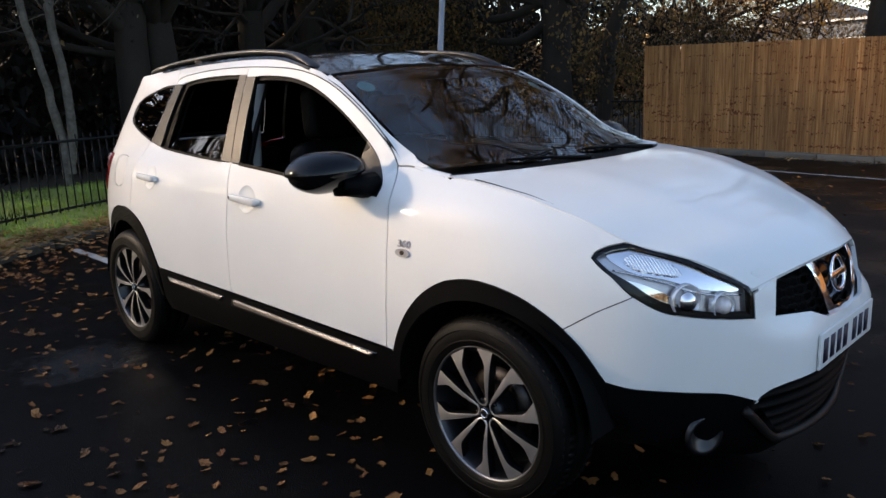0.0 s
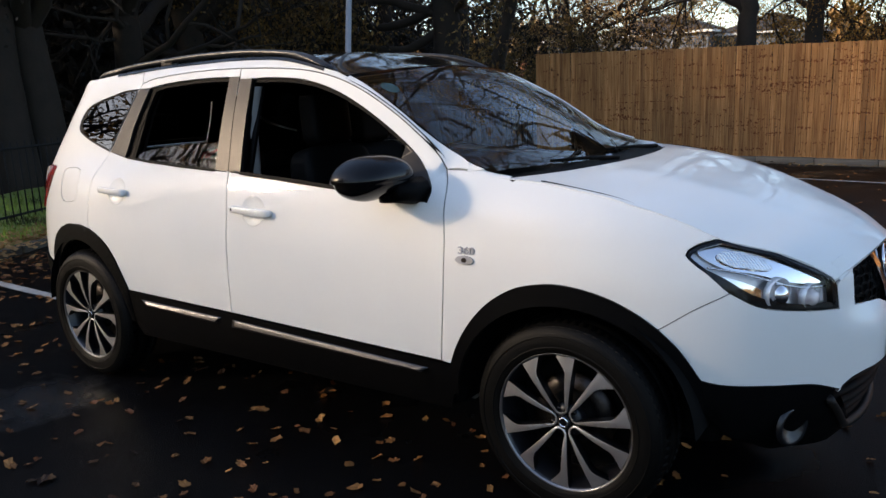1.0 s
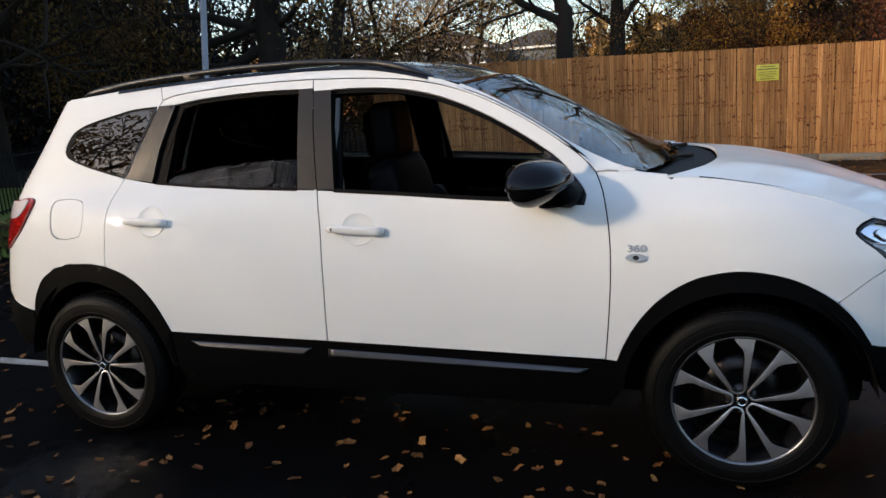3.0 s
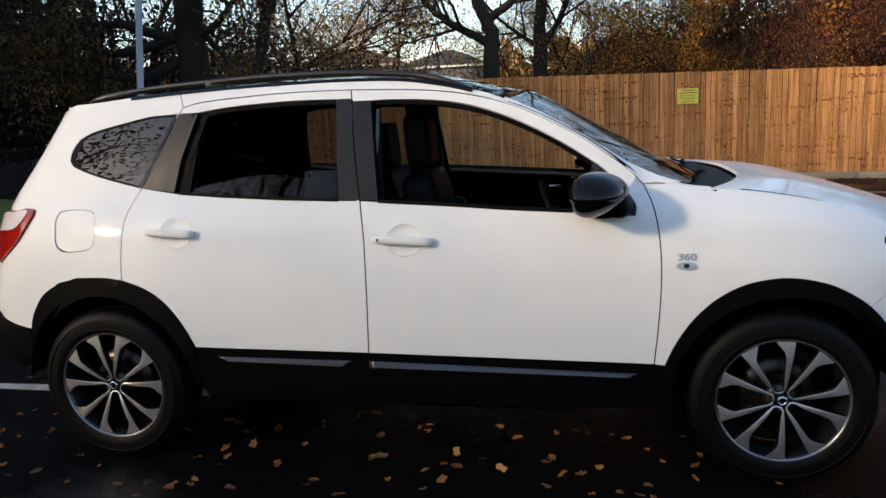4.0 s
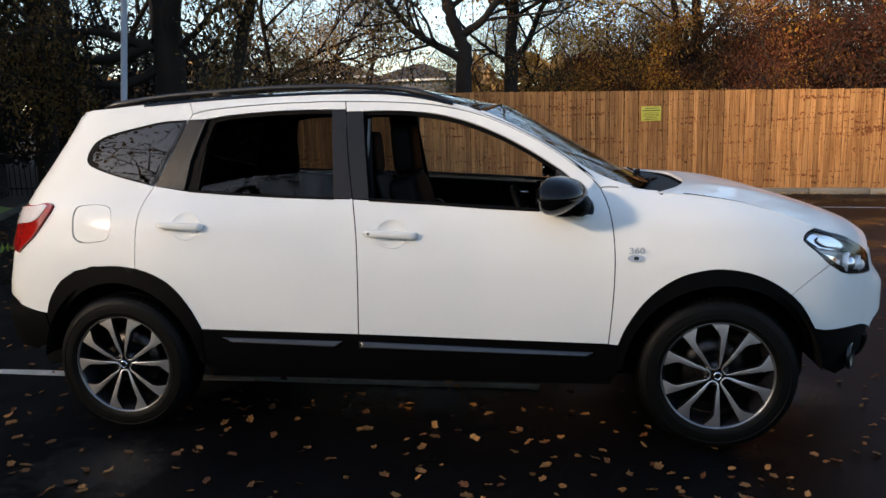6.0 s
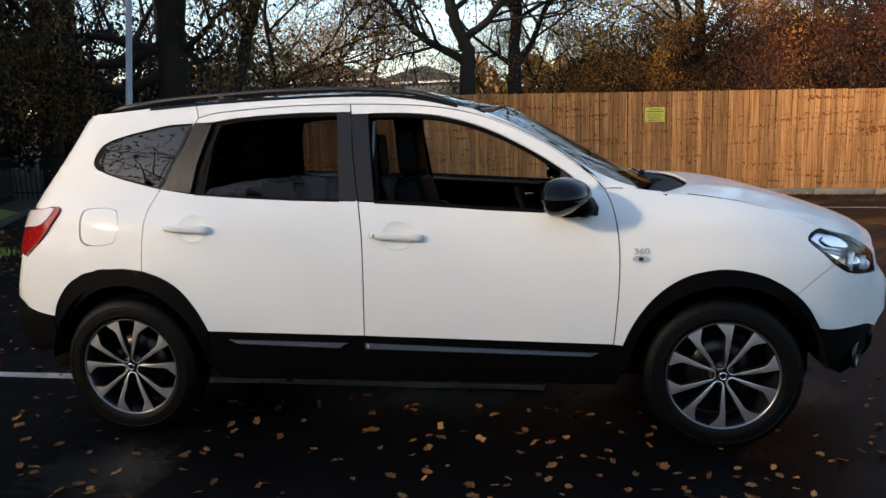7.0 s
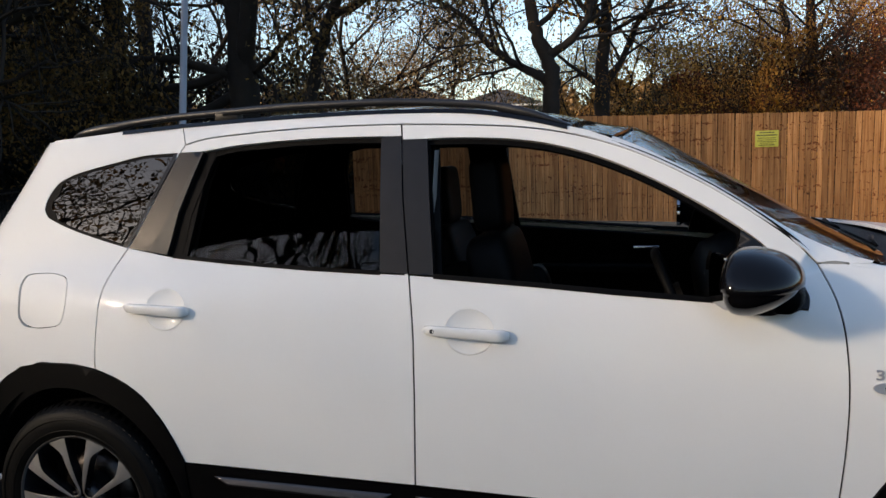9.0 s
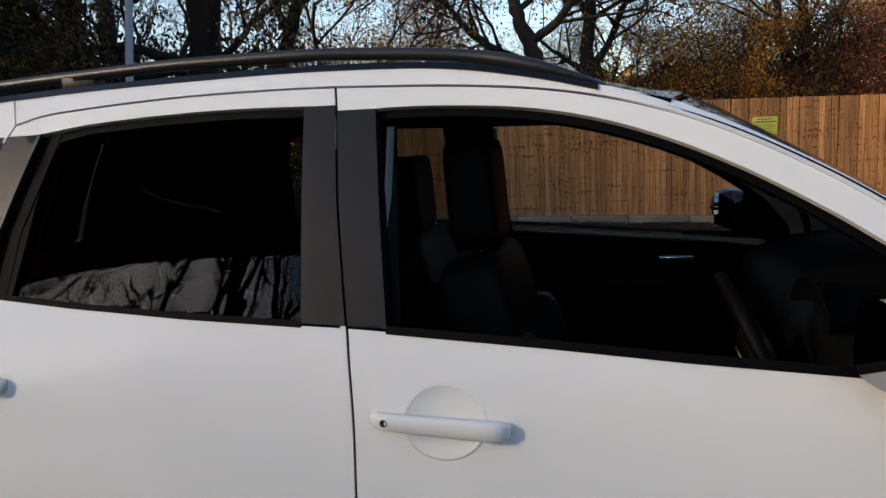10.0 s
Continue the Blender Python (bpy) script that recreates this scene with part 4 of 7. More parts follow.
# headlamp: dark bucket, bright reflectors, projector and clear cover
for k in (0, 1):
    lamp = panel(HL, sunk(0.04), step=0.04, gap=0.004, depth=0)
    wall = bmesh.new()
    n = len(HL)
    hp = inset(clean(HL), 0.003)
    f0, f1 = skin, sunk(0.04)
    ring = [(wall.verts.new(f0(*p)), wall.verts.new(f1(*p))) for p in hp]
    for a, b in zip(ring, ring[1:] + ring[:1]):
        wall.faces.new((a[0], b[0], b[1], a[1]))

    def add(name, bm, mat, parent, label=""):
        if k:
            b = mirrored(bm)
            bm.free()
            bm = b
        return part(name, bm, mat, parent, label)
    head = add("headlamp", lamp, ALLOY, car, "clear headlamp with bright reflectors")
    add("lamp_housing", wall, PLASTIC, head)
    add("lamp_rim", panel(HL, skin, step=0.05, gap=0.002, depth=0.01, lift=-0.002, holes=[inset(clean(HL), 0.013)]), GLOSS, head, "black rim of the lamp")
    # bright upper reflector band and lower projector unit
    up = smooth_line([along(1.775, 0.915), along(1.815, 0.938), along(1.95, 0.897), along(2.05, 0.845), along(2.095, 0.806), along(2.03, 0.812), along(1.93, 0.848), along(1.84, 0.872)], 0.02, True)

    def fluted(d, deep, pitch):
        return lambda s, z: sunk(d + deep * math.sin(2 * math.pi * (s + 0.25 * z) / pitch))(s, z)
    add("reflector", panel(up, sunk(0.026), step=0.02, gap=0.0, depth=0.006), CHROME, head, "bright upper reflector")
    ind = smooth_line([along(1.822, 0.905), along(1.838, 0.921), along(1.885, 0.914), along(1.945, 0.884), along(1.965, 0.862), along(1.90, 0.868), along(1.85, 0.882)], 0.015, True)
    add("indicator_reflector", panel(ind, fluted(0.015, 0.0012, 0.010), step=0.0026, gap=0.0, depth=0.006), CHROME, head, "bright fluted indicator reflector")
    edge = smooth_line([along(1.80, 0.877), along(1.86, 0.864), along(1.94, 0.838), along(2.03, 0.803), along(2.095, 0.795)], 0.02)
    add("reflector_edge", tube([sunk(0.012)(*p) for p in edge], 0.0035, 6), CHROME, head)
    add("side_reflector", panel([along(2.04, 0.795), along(2.10, 0.79), along(2.105, 0.745), along(2.05, 0.757)], sunk(0.030), step=0.02, gap=0.0), WHITELENS, head)
    for x, z, r in ((1.985, 0.785, 0.048), (2.065, 0.765, 0.040)):
        c = sunk(0.035)(*along(x, z))
        d = (skin(*along(x, z)) - c).normalized()
        d = (d + Vector((0.8, 0, 0))).normalized()
        rot = d.to_track_quat("Y", "Z").to_matrix().to_4x4()
        bowl = lathe([(0.001, -0.02), (r * 0.6, -0.012), (r, 0.02), (r * 1.08, 0.022), (r * 1.08, 0.0)], 28)
        bmesh.ops.transform(bowl, matrix=Matrix.Translation(c) @ rot, verts=bowl.verts[:])
        add("lamp_bowl", bowl, SILVER, head, "chrome reflector bowl")
        lens = bmesh.new()
        bmesh.ops.create_uvsphere(lens, u_segments=20, v_segments=12, radius=r * 0.72)
        bmesh.ops.transform(lens, matrix=Matrix.Translation(c + d * 0.012), verts=lens.verts[:])
        add("projector_lens", lens, WHITELENS if r < 0.045 else CHROME, head)
    add("lamp_wing", panel(smooth_line([along(1.80, 0.853), along(1.87, 0.84), along(1.95, 0.80), along(1.99, 0.762), along(1.945, 0.768), along(1.875, 0.81)], 0.02, True), sunk(0.020), step=0.02, gap=0, depth=0.01), CHROME, head, "bright chrome blade")
    add("lamp_mask", panel(smooth_line([along(1.788, 0.874), along(1.85, 0.843), along(1.91, 0.800), along(1.965, 0.773), along(2.05, 0.749), along(2.115, 0.737), along(2.112, 0.726), along(2.03, 0.742), along(1.94, 0.764), along(1.87, 0.806), along(1.80, 0.858)], 0.02, True), sunk(0.010), step=0.02, gap=0, depth=0.01), GLOSS, head, "black lower mask of the lamp")
    add("lens_cover", panel(HL, skin, step=0.05, gap=0.003, depth=0, lift=0.001), LENS, head, "clear lens cover")
    # fog lamp
    c = skin(*along(2.02, 0.35))
    nrm = (skin(*along(2.02, 0.35)) - sunk(0.1)(*along(2.02, 0.35))).normalized()
    rot = (nrm + Vector((0.5, 0, 0))).normalized().to_track_quat("Y", "Z").to_matrix().to_4x4()
    fog = lathe([(0.001, -0.01), (0.035, -0.004), (0.05, 0.012), (0.062, 0.016), (0.066, 0.0)], 28)
    bmesh.ops.transform(fog, matrix=Matrix.Translation(c) @ rot, verts=fog.verts[:])
    add("fog_lamp", fog, RIMDARK, cladding, "round fog lamp")

for sgn in (-1, 1):
    part("grille_corner", panel([across(sgn * y, z) for y, z in ((0.43, 0.80), (0.43, 0.86), (0.36, 0.875), (0.335, 0.838), (0.355, 0.828), (0.372, 0.80))][::-sgn], sunk(0.004), step=0.03), PAINT, front_bumper)
part("grille_back", panel([GRILLE[i] for i in range(14)], sunk(0.055), step=0.08, gap=-0.006), DARK, front_bumper)
for sgn in (-1, 1):
    mesh_bm = bmesh.new()
    for r in range(7):
        for c in range(15):
            y, z = -0.37 + 0.053 * c + (0.026 if r % 2 else 0), 0.69 + 0.027 * r
            if not 0.13 <= sgn * y <= 0.36:
                continue
            hexa = [across(y + 0.027 * math.cos(a), z + 0.016 * math.sin(a)) for a in [math.pi / 6 + k * math.pi / 3 for k in range(6)]]
            tube([sunk(0.035)(*h) for h in hexa + hexa[:1]], 0.0035, 4, False, bm=mesh_bm)
    part("grille_mesh", mesh_bm, PLASTIC, front_bumper, "black honeycomb grille mesh")
v_out = [(0.205, 0.862), (0.188, 0.82), (0.155, 0.74), (0.132, 0.685), (0.11, 0.668), (0.0, 0.664)]
v_in = [(0.0, 0.692), (0.088, 0.697), (0.108, 0.72), (0.142, 0.81), (0.158, 0.862)]
v_full = [(-y, z) for y, z in v_out] + [(y, z) for y, z in v_out[::-1]][1:] + [(y, z) for y, z in v_in[::-1]] + [(-y, z) for y, z in v_in[1:]]
part("grille_chrome", panel([across(*p) for p in v_full], sunk(0.012), step=0.02, depth=0.022, gap=0.0), CHROME, front_bumper, "chrome V of the grille")
part("grille_centre", panel([across(y, z) for y, z in ((-0.16, 0.868), (-0.09, 0.69), (0.09, 0.69), (0.16, 0.868))], sunk(0.045), step=0.05, gap=0), GLOSS, front_bumper, "gloss black panel behind the emblem")
badge = tube([(0, 0.056 * math.cos(a), 0.056 * math.sin(a)) for a in [k * math.pi / 20 for k in range(41)]], 0.0085, 8, False)
box(-0.006, 0.008, -0.072, 0.072, -0.012, 0.012, 0.004, bm=badge)
bmesh.ops.transform(badge, matrix=Matrix.Translation((2.205, 0, 0.785)) @ pose(0, 0, 0, 0, -12, 0), verts=badge.verts[:])
part("round_emblem", badge, CHROME, front_bumper, "chrome ring emblem")
plate = part("number_plate", box(2.246, 2.254, -0.26, 0.26, 0.527, 0.644, 0.002), PLATE, car, "white number plate with dark bars")
for k in range(7):
    y = -0.215 + 0.062 * k + (0.03 if k > 3 else 0)
    part("plate_bar", box(2.2545, 2.256, y - 0.02, y + 0.02, 0.545, 0.622), PLATEBAR, plate)

# arches, sills, underbody
fa = FRONT_ARCH + FRONT_ARCH_F[1:] + [along(1.80, 0.40)]
part_f = fa + [along(1.3825 + 0.405 * math.cos(a), 0.34 + 0.405 * math.sin(a)) for a in np.linspace(math.radians(8), math.radians(176), 26)] + [along(0.955, 0.36)]
side_panel("arch_cladding", part_f, PLASTIC, car, "black plastic wheel arch trim", step=0.05, lift=0.007, gap=0.0)
ra = REAR_ARCH + REAR_ARCH_F[1:]
part_r = ra + [along(-0.955, 0.36)] + [along(-1.3825 + 0.405 * math.cos(a), 0.34 + 0.405 * math.sin(a)) for a in np.linspace(math.radians(4), math.radians(172), 26)] + [along(-1.82, 0.40)]
side_panel("arch_cladding", part_r, PLASTIC, car, "black plastic wheel arch trim", step=0.05, lift=0.007, gap=0.0)
sills = side_panel("sill_cladding", line([(-0.954, 0.526), (-0.197, 0.509), (0.958, 0.477)]) + line([(0.958, 0.36), (0.958, 0.36), (0.93, 0.29), (0.93, 0.29), (-0.93, 0.29), (-0.93, 0.29), (-0.955, 0.36)], 0.06), PLASTIC, car, "black plastic sill cladding", lift=0.004, step=0.06)
TR1 = [(-0.855, 0.493), (-0.27, 0.482), (-0.31, 0.452), (-0.80, 0.470)]
TR2 = [(-0.197, 0.482), (0.86, 0.447), (0.83, 0.428), (-0.194, 0.449)]


def trim_strip(o):
    """A rounded bright strip along the sill, from its four corners in the side view."""
    (xa, za), (xb, zb), (xc, zc), (xd, zd) = o
    bm = bmesh.new()
    rows = []
    for i in range(41):
        t = i / 40
        top, low = (xa + (xb - xa) * t, za + (zb - za) * t), (xd + (xc - xd) * t, zd + (zc - zd) * t)
        row = []
        for f, out in ((0.0, 0.002), (0.05, 0.006), (0.3, 0.010), (0.7, 0.0152), (0.95, 0.0182), (1.0, 0.004)):
            x, z = top[0] + (low[0] - top[0]) * f, top[1] + (low[1] - top[1]) * f
            row.append(bm.verts.new((x, -half_width(x, z) - out, z)))
        rows.append(row)
    for a, b in zip(rows, rows[1:]):
        for q in range(5):
            bm.faces.new((a[q], b[q], b[q + 1], a[q + 1]))
    bm.faces.new(rows[0])
    bm.faces.new(rows[-1])
    bmesh.ops.recalc_face_normals(bm, faces=bm.faces[:])
    return bm


for k, sl in enumerate(sills):
    for o in (TR1, TR2):
        bm = trim_strip(o)
        if k:
            bm = mirrored(bm)
        part("sill_trim", bm, TRIM, sl, "satin metal trim strip on the sill")
part("underbody", box(-2.0, 1.82, -0.60, 0.60, 0.24, 0.50, 0.05), DARK, car)
part("floor_pan", box(-0.95, 0.95, -0.80, 0.80, 0.285, 0.42, 0.03), DARK, car)
for sx in (-1.3825, 1.3825):
    for sy in (-1, 1):
        well = bmesh.new()
        rows = []
        for a in np.linspace(math.radians(4), math.radians(176), 24):
            rows.append([well.verts.new((sx + 0.43 * math.cos(a), sy * y, 0.34 + 0.43 * math.sin(a))) for y in (0.85 if sx > 0 else 0.83, 0.52)])
        for a, b in zip(rows, rows[1:]):
            well.faces.new((a[0], b[0], b[1], a[1]))
        well.faces.new([r[1] for r in rows])
        part("wheel_well", well, DARK, car)

# lining behind the outer panels keeps the shut lines dark and closes the cabin
LINE_LOW = line([(-1.82, 0.60), (-1.82, 1.0), (-1.75, 1.08), (-1.20, 1.185), (-0.815, 1.148), (-0.2, 1.115), (0.6, 1.058), (0.85, 1.04), (1.0, 1.10), (1.6, 1.0), (1.72, 0.8), (1.7, 0.74)], 0.06)
lining = LINE_LOW + [(1.3825 + 0.45 * math.cos(a), 0.34 + 0.45 * math.sin(a)) for a in np.linspace(math.radians(55), math.radians(165), 14)] \
    + [(0.9, 0.42), (-0.9, 0.42)] + [(-1.3825 + 0.45 * math.cos(a), 0.34 + 0.45 * math.sin(a)) for a in np.linspace(math.radians(15), math.radians(140), 14)]
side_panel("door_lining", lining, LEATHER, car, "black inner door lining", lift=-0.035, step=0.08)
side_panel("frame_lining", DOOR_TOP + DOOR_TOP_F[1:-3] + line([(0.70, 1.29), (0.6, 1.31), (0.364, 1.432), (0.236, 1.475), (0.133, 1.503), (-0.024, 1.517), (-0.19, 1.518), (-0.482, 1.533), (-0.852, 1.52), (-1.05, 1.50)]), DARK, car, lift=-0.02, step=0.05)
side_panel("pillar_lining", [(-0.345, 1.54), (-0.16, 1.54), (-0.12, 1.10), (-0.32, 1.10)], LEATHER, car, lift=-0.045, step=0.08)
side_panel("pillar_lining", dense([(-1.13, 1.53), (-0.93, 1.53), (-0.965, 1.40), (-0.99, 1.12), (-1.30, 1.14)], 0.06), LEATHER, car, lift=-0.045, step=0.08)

# dark strips under the shut lines, added as the shade in the gaps


def seal(pts, w=0.011):
    out_l, out_r = [], []
    for i, p in enumerate(pts):
        q0, q1 = np.array(pts[max(0, i - 1)]), np.array(pts[min(len(pts) - 1, i + 1)])
        d = (q1 - q0) / max(np.linalg.norm(q1 - q0), 1e-9)
        out_l.append((p[0] - d[1] * w, p[1] + d[0] * w))
        out_r.append((p[0] + d[1] * w, p[1] - d[0] * w))
    return out_l + out_r[::-1]


for ln in (DOOR_TOP + DOOR_TOP_F[1:], DOOR_FRONT, SEAM_B, SEAM_D, line([(1.68, 0.692), (1.77, 0.752), (1.862, 0.803)]), [p for p in FOLD if p[0] > 1.22]):
    side_panel("door_seal", seal(ln), DARK, car, step=0.2, depth=0, gap=0, lift=-0.006)

# tail: tailgate, lamp, spoiler, bumper
TL = line([(-1.93, 1.10), (-1.87, 1.10), (-1.765, 1.11), (-1.752, 1.10), (-1.80, 1.03), (-1.87, 0.955), (-1.962, 0.888), (-2.0, 0.86)], 0.02) + [along(-2.10, 0.885), along(-2.11, 0.98), along(-2.06, 1.07)]
tls = side_panel("tail_lamp", TL, REDLENS, car, "red tail lamp with white upper lens", step=0.025, lift=0.012)
for k, t in enumerate(tls):
    bm = panel(smooth_line([along(-1.785, 1.098), along(-1.87, 1.094), along(-1.94, 1.088), along(-2.05, 1.055), along(-2.085, 1.01), along(-1.97, 1.008), along(-1.85, 1.035)], 0.02, True), skin, step=0.02, lift=0.016, depth=0.006, gap=0)
    if k:
        bm = mirrored(bm)
    part("reversing_lens", bm, WHITELENS, t, "pale reversing lens")


def flip_r(pts):
    return [(2 * SR - s, z) for s, z in pts[::-1]]


gate_r = [along(-2.02, 0.60), along(-2.02, 0.75), along(-2.0, 0.86), along(-2.10, 0.885), along(-2.11, 0.98), along(-2.06, 1.07), along(-1.93, 1.10), along(-1.84, 1.26), along(-1.75, 1.40), along(-1.67, 1.52), along(-1.65, 1.55)]
RGLASS = [(s, z) for s, z in [(SR + 0.33, 1.15), (SR + 0.30, 1.45), (SR - 0.30, 1.45), (SR - 0.33, 1.15)]]
tailgate = part("tailgate", panel(gate_r + flip_r(gate_r), skin, step=0.06, depth=0.003, holes=[smooth_line([q for p in RGLASS for q in (p, p)], 0.08, True)]), PAINT, car, "white tailgate")
part("tailgate_lining", panel(gate_r + flip_r(gate_r), skin, step=0.08, gap=0.02, lift=-0.035, depth=0, holes=[inset(smooth_line([q for p in RGLASS for q in (p, p)], 0.08, True), 0.03)]), LEATHER, tailgate, "black inner tailgate trim")
part("rear_glass", panel(smooth_line([q for p in RGLASS for q in (p, p)], 0.08, True), skin, step=0.08, depth=0, lift=-0.003), DEEPTINT, tailgate, "dark rear glass")
spoil = bmesh.new()
rows = []
for i in range(17):
    y = -0.52 + 1.04 * i / 16
    z = 1.556 + 0.034 * (1 - abs(y / 0.55) ** 2.2)
    back = -1.735 + 0.055 * abs(y / 0.52) ** 4
    rows.append([spoil.verts.new(p) for p in ((-1.60, y, z), (-1.66, y, z - 0.008), (back, y, z - 0.036), (back - 0.002, y, z - 0.052), (-1.64, y, z - 0.075))])
for a, b in zip(rows, rows[1:]):
    for j in range(4):
        spoil.faces.new((a[j], b[j], b[j + 1], a[j + 1]))
spoil.faces.new(rows[0])
spoil.faces.new(rows[-1][::-1])
bmesh.ops.recalc_face_normals(spoil, faces=spoil.faces[:])
part("roof_spoiler", spoil, PAINT, car, "white roof spoiler")
rb = [along(-1.80, 0.40), along(-1.818, 0.566), along(-1.93, 0.578), along(-2.02, 0.596)]
rb_low = [along(-1.82, 0.43), along(-1.92, 0.37), along(-2.06, 0.37), along(-2.15, 0.39)]
part("rear_bumper", panel(rb + flip_r(rb) + flip_r(rb_low[::-1])[::-1] + rb_low[::-1], skin, step=0.06, lift=0.012), PLASTIC, car, "black lower rear bumper")


# handles, mirror, repeater, lettering, rails
def handle(x0, x1, z0, z1):
    bm = bmesh.new()
    n = 14
    rows = []
    for i in range(n + 1):
        t = i / n
        x, z = x0 + (x1 - x0) * t, z0 + (z1 - z0) * t
        w = -half_width(x, z)
        e = min(t, 1 - t)
        out = 0.016 + 0.013 * ease(0.0, 0.10, e)
        h = (0.0135 + 0.004 * t) * (0.55 + 0.45 * ease(0.0, 0.035, e))
        ring = [bm.verts.new((x, w - out + dy, z + dz * h)) for dy, dz in ((-0.003, 0.72), (0.0, 0.94), (0.005, 1.0), (0.018, 0.9), (0.018, -0.9), (0.005, -1.0), (0.0, -0.94), (-0.003, -0.72))]
        rows.append(ring)
    for a, b in zip(rows, rows[1:]):
        for k in range(8):
            bm.faces.new((a[k], a[(k + 1) % 8], b[(k + 1) % 8], b[k]))
    bm.faces.new(rows[0])
    bm.faces.new(rows[-1])
    bmesh.ops.recalc_face_normals(bm, faces=bm.faces[:])
    return bm


def dish(cx, cz, r):
    """The shallow round recess behind a door handle, set as a rim and a bowl on the skin."""
    bm = bmesh.new()
    rings = []
    for f, d in ((1.045, 0.004), (1.03, -0.0002), (0.97, 0.0018), (0.85, 0.005), (0.6, 0.009), (0.3, 0.0105), (0.02, 0.011)):
        ring = []
        for j in range(36):
            a = 2 * math.pi * j / 36
            x, z = cx + r * f * math.cos(a), cz + r * 0.86 * f * math.sin(a)
            ring.append(bm.verts.new((x, -half_width(x, z) + d, z)))
        rings.append(ring)
    for a, b in zip(rings, rings[1:]):
        for j in range(36):
            bm.faces.new((a[j], a[(j + 1) % 36], b[(j + 1) % 36], b[j]))
    bmesh.ops.recalc_face_normals(bm, faces=bm.faces[:])
    return bm


for k in (0, 1):
    for door, args, c in ((front_doors[k], (-0.158, 0.088, 0.978, 0.966), (-0.028, 0.972)), (rear_doors[k], (-1.148, -0.918, 1.020, 1.011), (-1.008, 1.013))):
        bm, dm = handle(*args), dish(c[0], c[1], 0.072)
        if k:
            bm, dm = mirrored(bm), mirrored(dm)
        h = part("door_handle", bm, PAINT, door, "white pull handle")
        part("handle_recess", dm, PAINT, door)
        if door is front_doors[0]:
            x, z = -0.128, 0.977
            lock = lathe([(0.0005, 0.001), (0.0045, 0.001), (0.006, -0.0008), (0.0075, 0.003)], 16)
            bmesh.ops.transform(lock, matrix=Matrix.Translation((x, -half_width(x, z) - 0.0325, z)), verts=lock.verts[:])
            part("key_lock", lock, TRIM, door, "small key lock")


def mirror_shell():
    bm = bmesh.new()
    bmesh.ops.create_uvsphere(bm, u_segments=40, v_segments=36, radius=1)
    for v in bm.verts:
        x, y, z = v.co
        # blunt towards the back, tapered forwards; a ledge parts the cap from the lower shell
        sx = 0.118 if x > 0 else 0.072
        ex = math.copysign(abs(x) ** (0.95 if x > 0 else 0.5), x)
        ez = math.copysign(abs(z) ** 0.85, z)
        ey = math.copysign(abs(y) ** 0.75, y)
        out = max(0.0, -ey)
        top = 0.082 * (1 - 0.30 * out ** 2) * (1 - 0.12 * max(0.0, ex))
        low = 0.078 * (1 - 0.28 * out ** 2) * (1 - 0.35 * max(0.0, ex))
        tuck = 1.0 if z > -0.06 else 0.90
        v.co = Vector((sx * ex * tuck + 0.03 * ey, 0.140 * ey * tuck, (top if z > 0 else low) * ez + 0.004 * ey))
    return bm


MIRROR_AT = Vector((0.702, -0.955, 1.140))
for k in (0, 1):
    bm = mirror_shell()
    bmesh.ops.transform(bm, matrix=Matrix.Translation(MIRROR_AT), verts=bm.verts[:])
    arm = tube([(0.80, -0.80, 1.085), (0.795, -0.86, 1.085), (0.775, -0.93, 1.095)], [0.05, 0.045, 0.04], 12)
    foot = lathe([(0.0, 0.0), (0.035, 0.0), (0.04, 0.02), (0.04, 0.06)], 16)
    bmesh.ops.transform(foot, matrix=Matrix.Translation((0.735, -0.90, 1.052)) @ pose(0, 0, 0, 90), verts=foot.verts[:])
    glass_bm = panel(smooth_line([(-0.095, -0.052), (-0.10, 0.0), (-0.085, 0.056), (0.0, 0.064), (0.085, 0.050), (0.10, 0.0), (0.085, -0.046), (0.0, -0.060)], 0.03, True),
                     lambda u, v: Vector((0.6255 + 0.16 * u, -0.955 - u, 1.138 + v)), step=0.05, gap=0)
    if k:
        bm, arm, foot, glass_bm = mirrored(bm), mirrored(arm), mirrored(foot), mirrored(glass_bm)
    mir = part("wing_mirror", bm, GLOSS, car, "gloss black wing mirror")
    part("mirror_arm", arm, PLASTIC, mir)
    part("mirror_foot", foot, PLASTIC, mir)
    part("mirror_glass", glass_bm, MIRRORGLASS, mir, "mirror glass")

rep = [(1.031 + 0.036 * math.cos(a), 0.863 + 0.0145 * math.sin(a)) for a in [k * math.pi / 14 for k in range(28)]]
reps = side_panel("side_repeater", rep, BADGE, car, "oval clear side repeater", step=0.015, lift=0.007, gap=0, depth=0.008)
for k, r in enumerate(reps):
    core = panel([(1.031 + 0.011 * math.cos(a), 0.863 + 0.008 * math.sin(a)) for a in [k2 * math.pi / 8 for k2 in range(16)]], skin, step=0.01, lift=0.008, gap=0, depth=0.002)
    part("repeater_bulb", mirrored(core) if k else core, DISC, r)
font = bpy.data.curves.new("lettering", "FONT")
font.body, font.size, font.extrude, font.align_x, font.offset = "360", 0.036, 0.002, "CENTER", 0.0006
letters = new("badge_lettering", font)
bpy.context.view_layer.update()
text_mesh = bpy.data.meshes.new_from_object(letters.evaluated_get(bpy.context.evaluated_depsgraph_get()))
bpy.data.objects.remove(letters)
text_mesh.materials.append(BADGE)
tx = new("badge_lettering", text_mesh)
tx.parent = fenders[0]
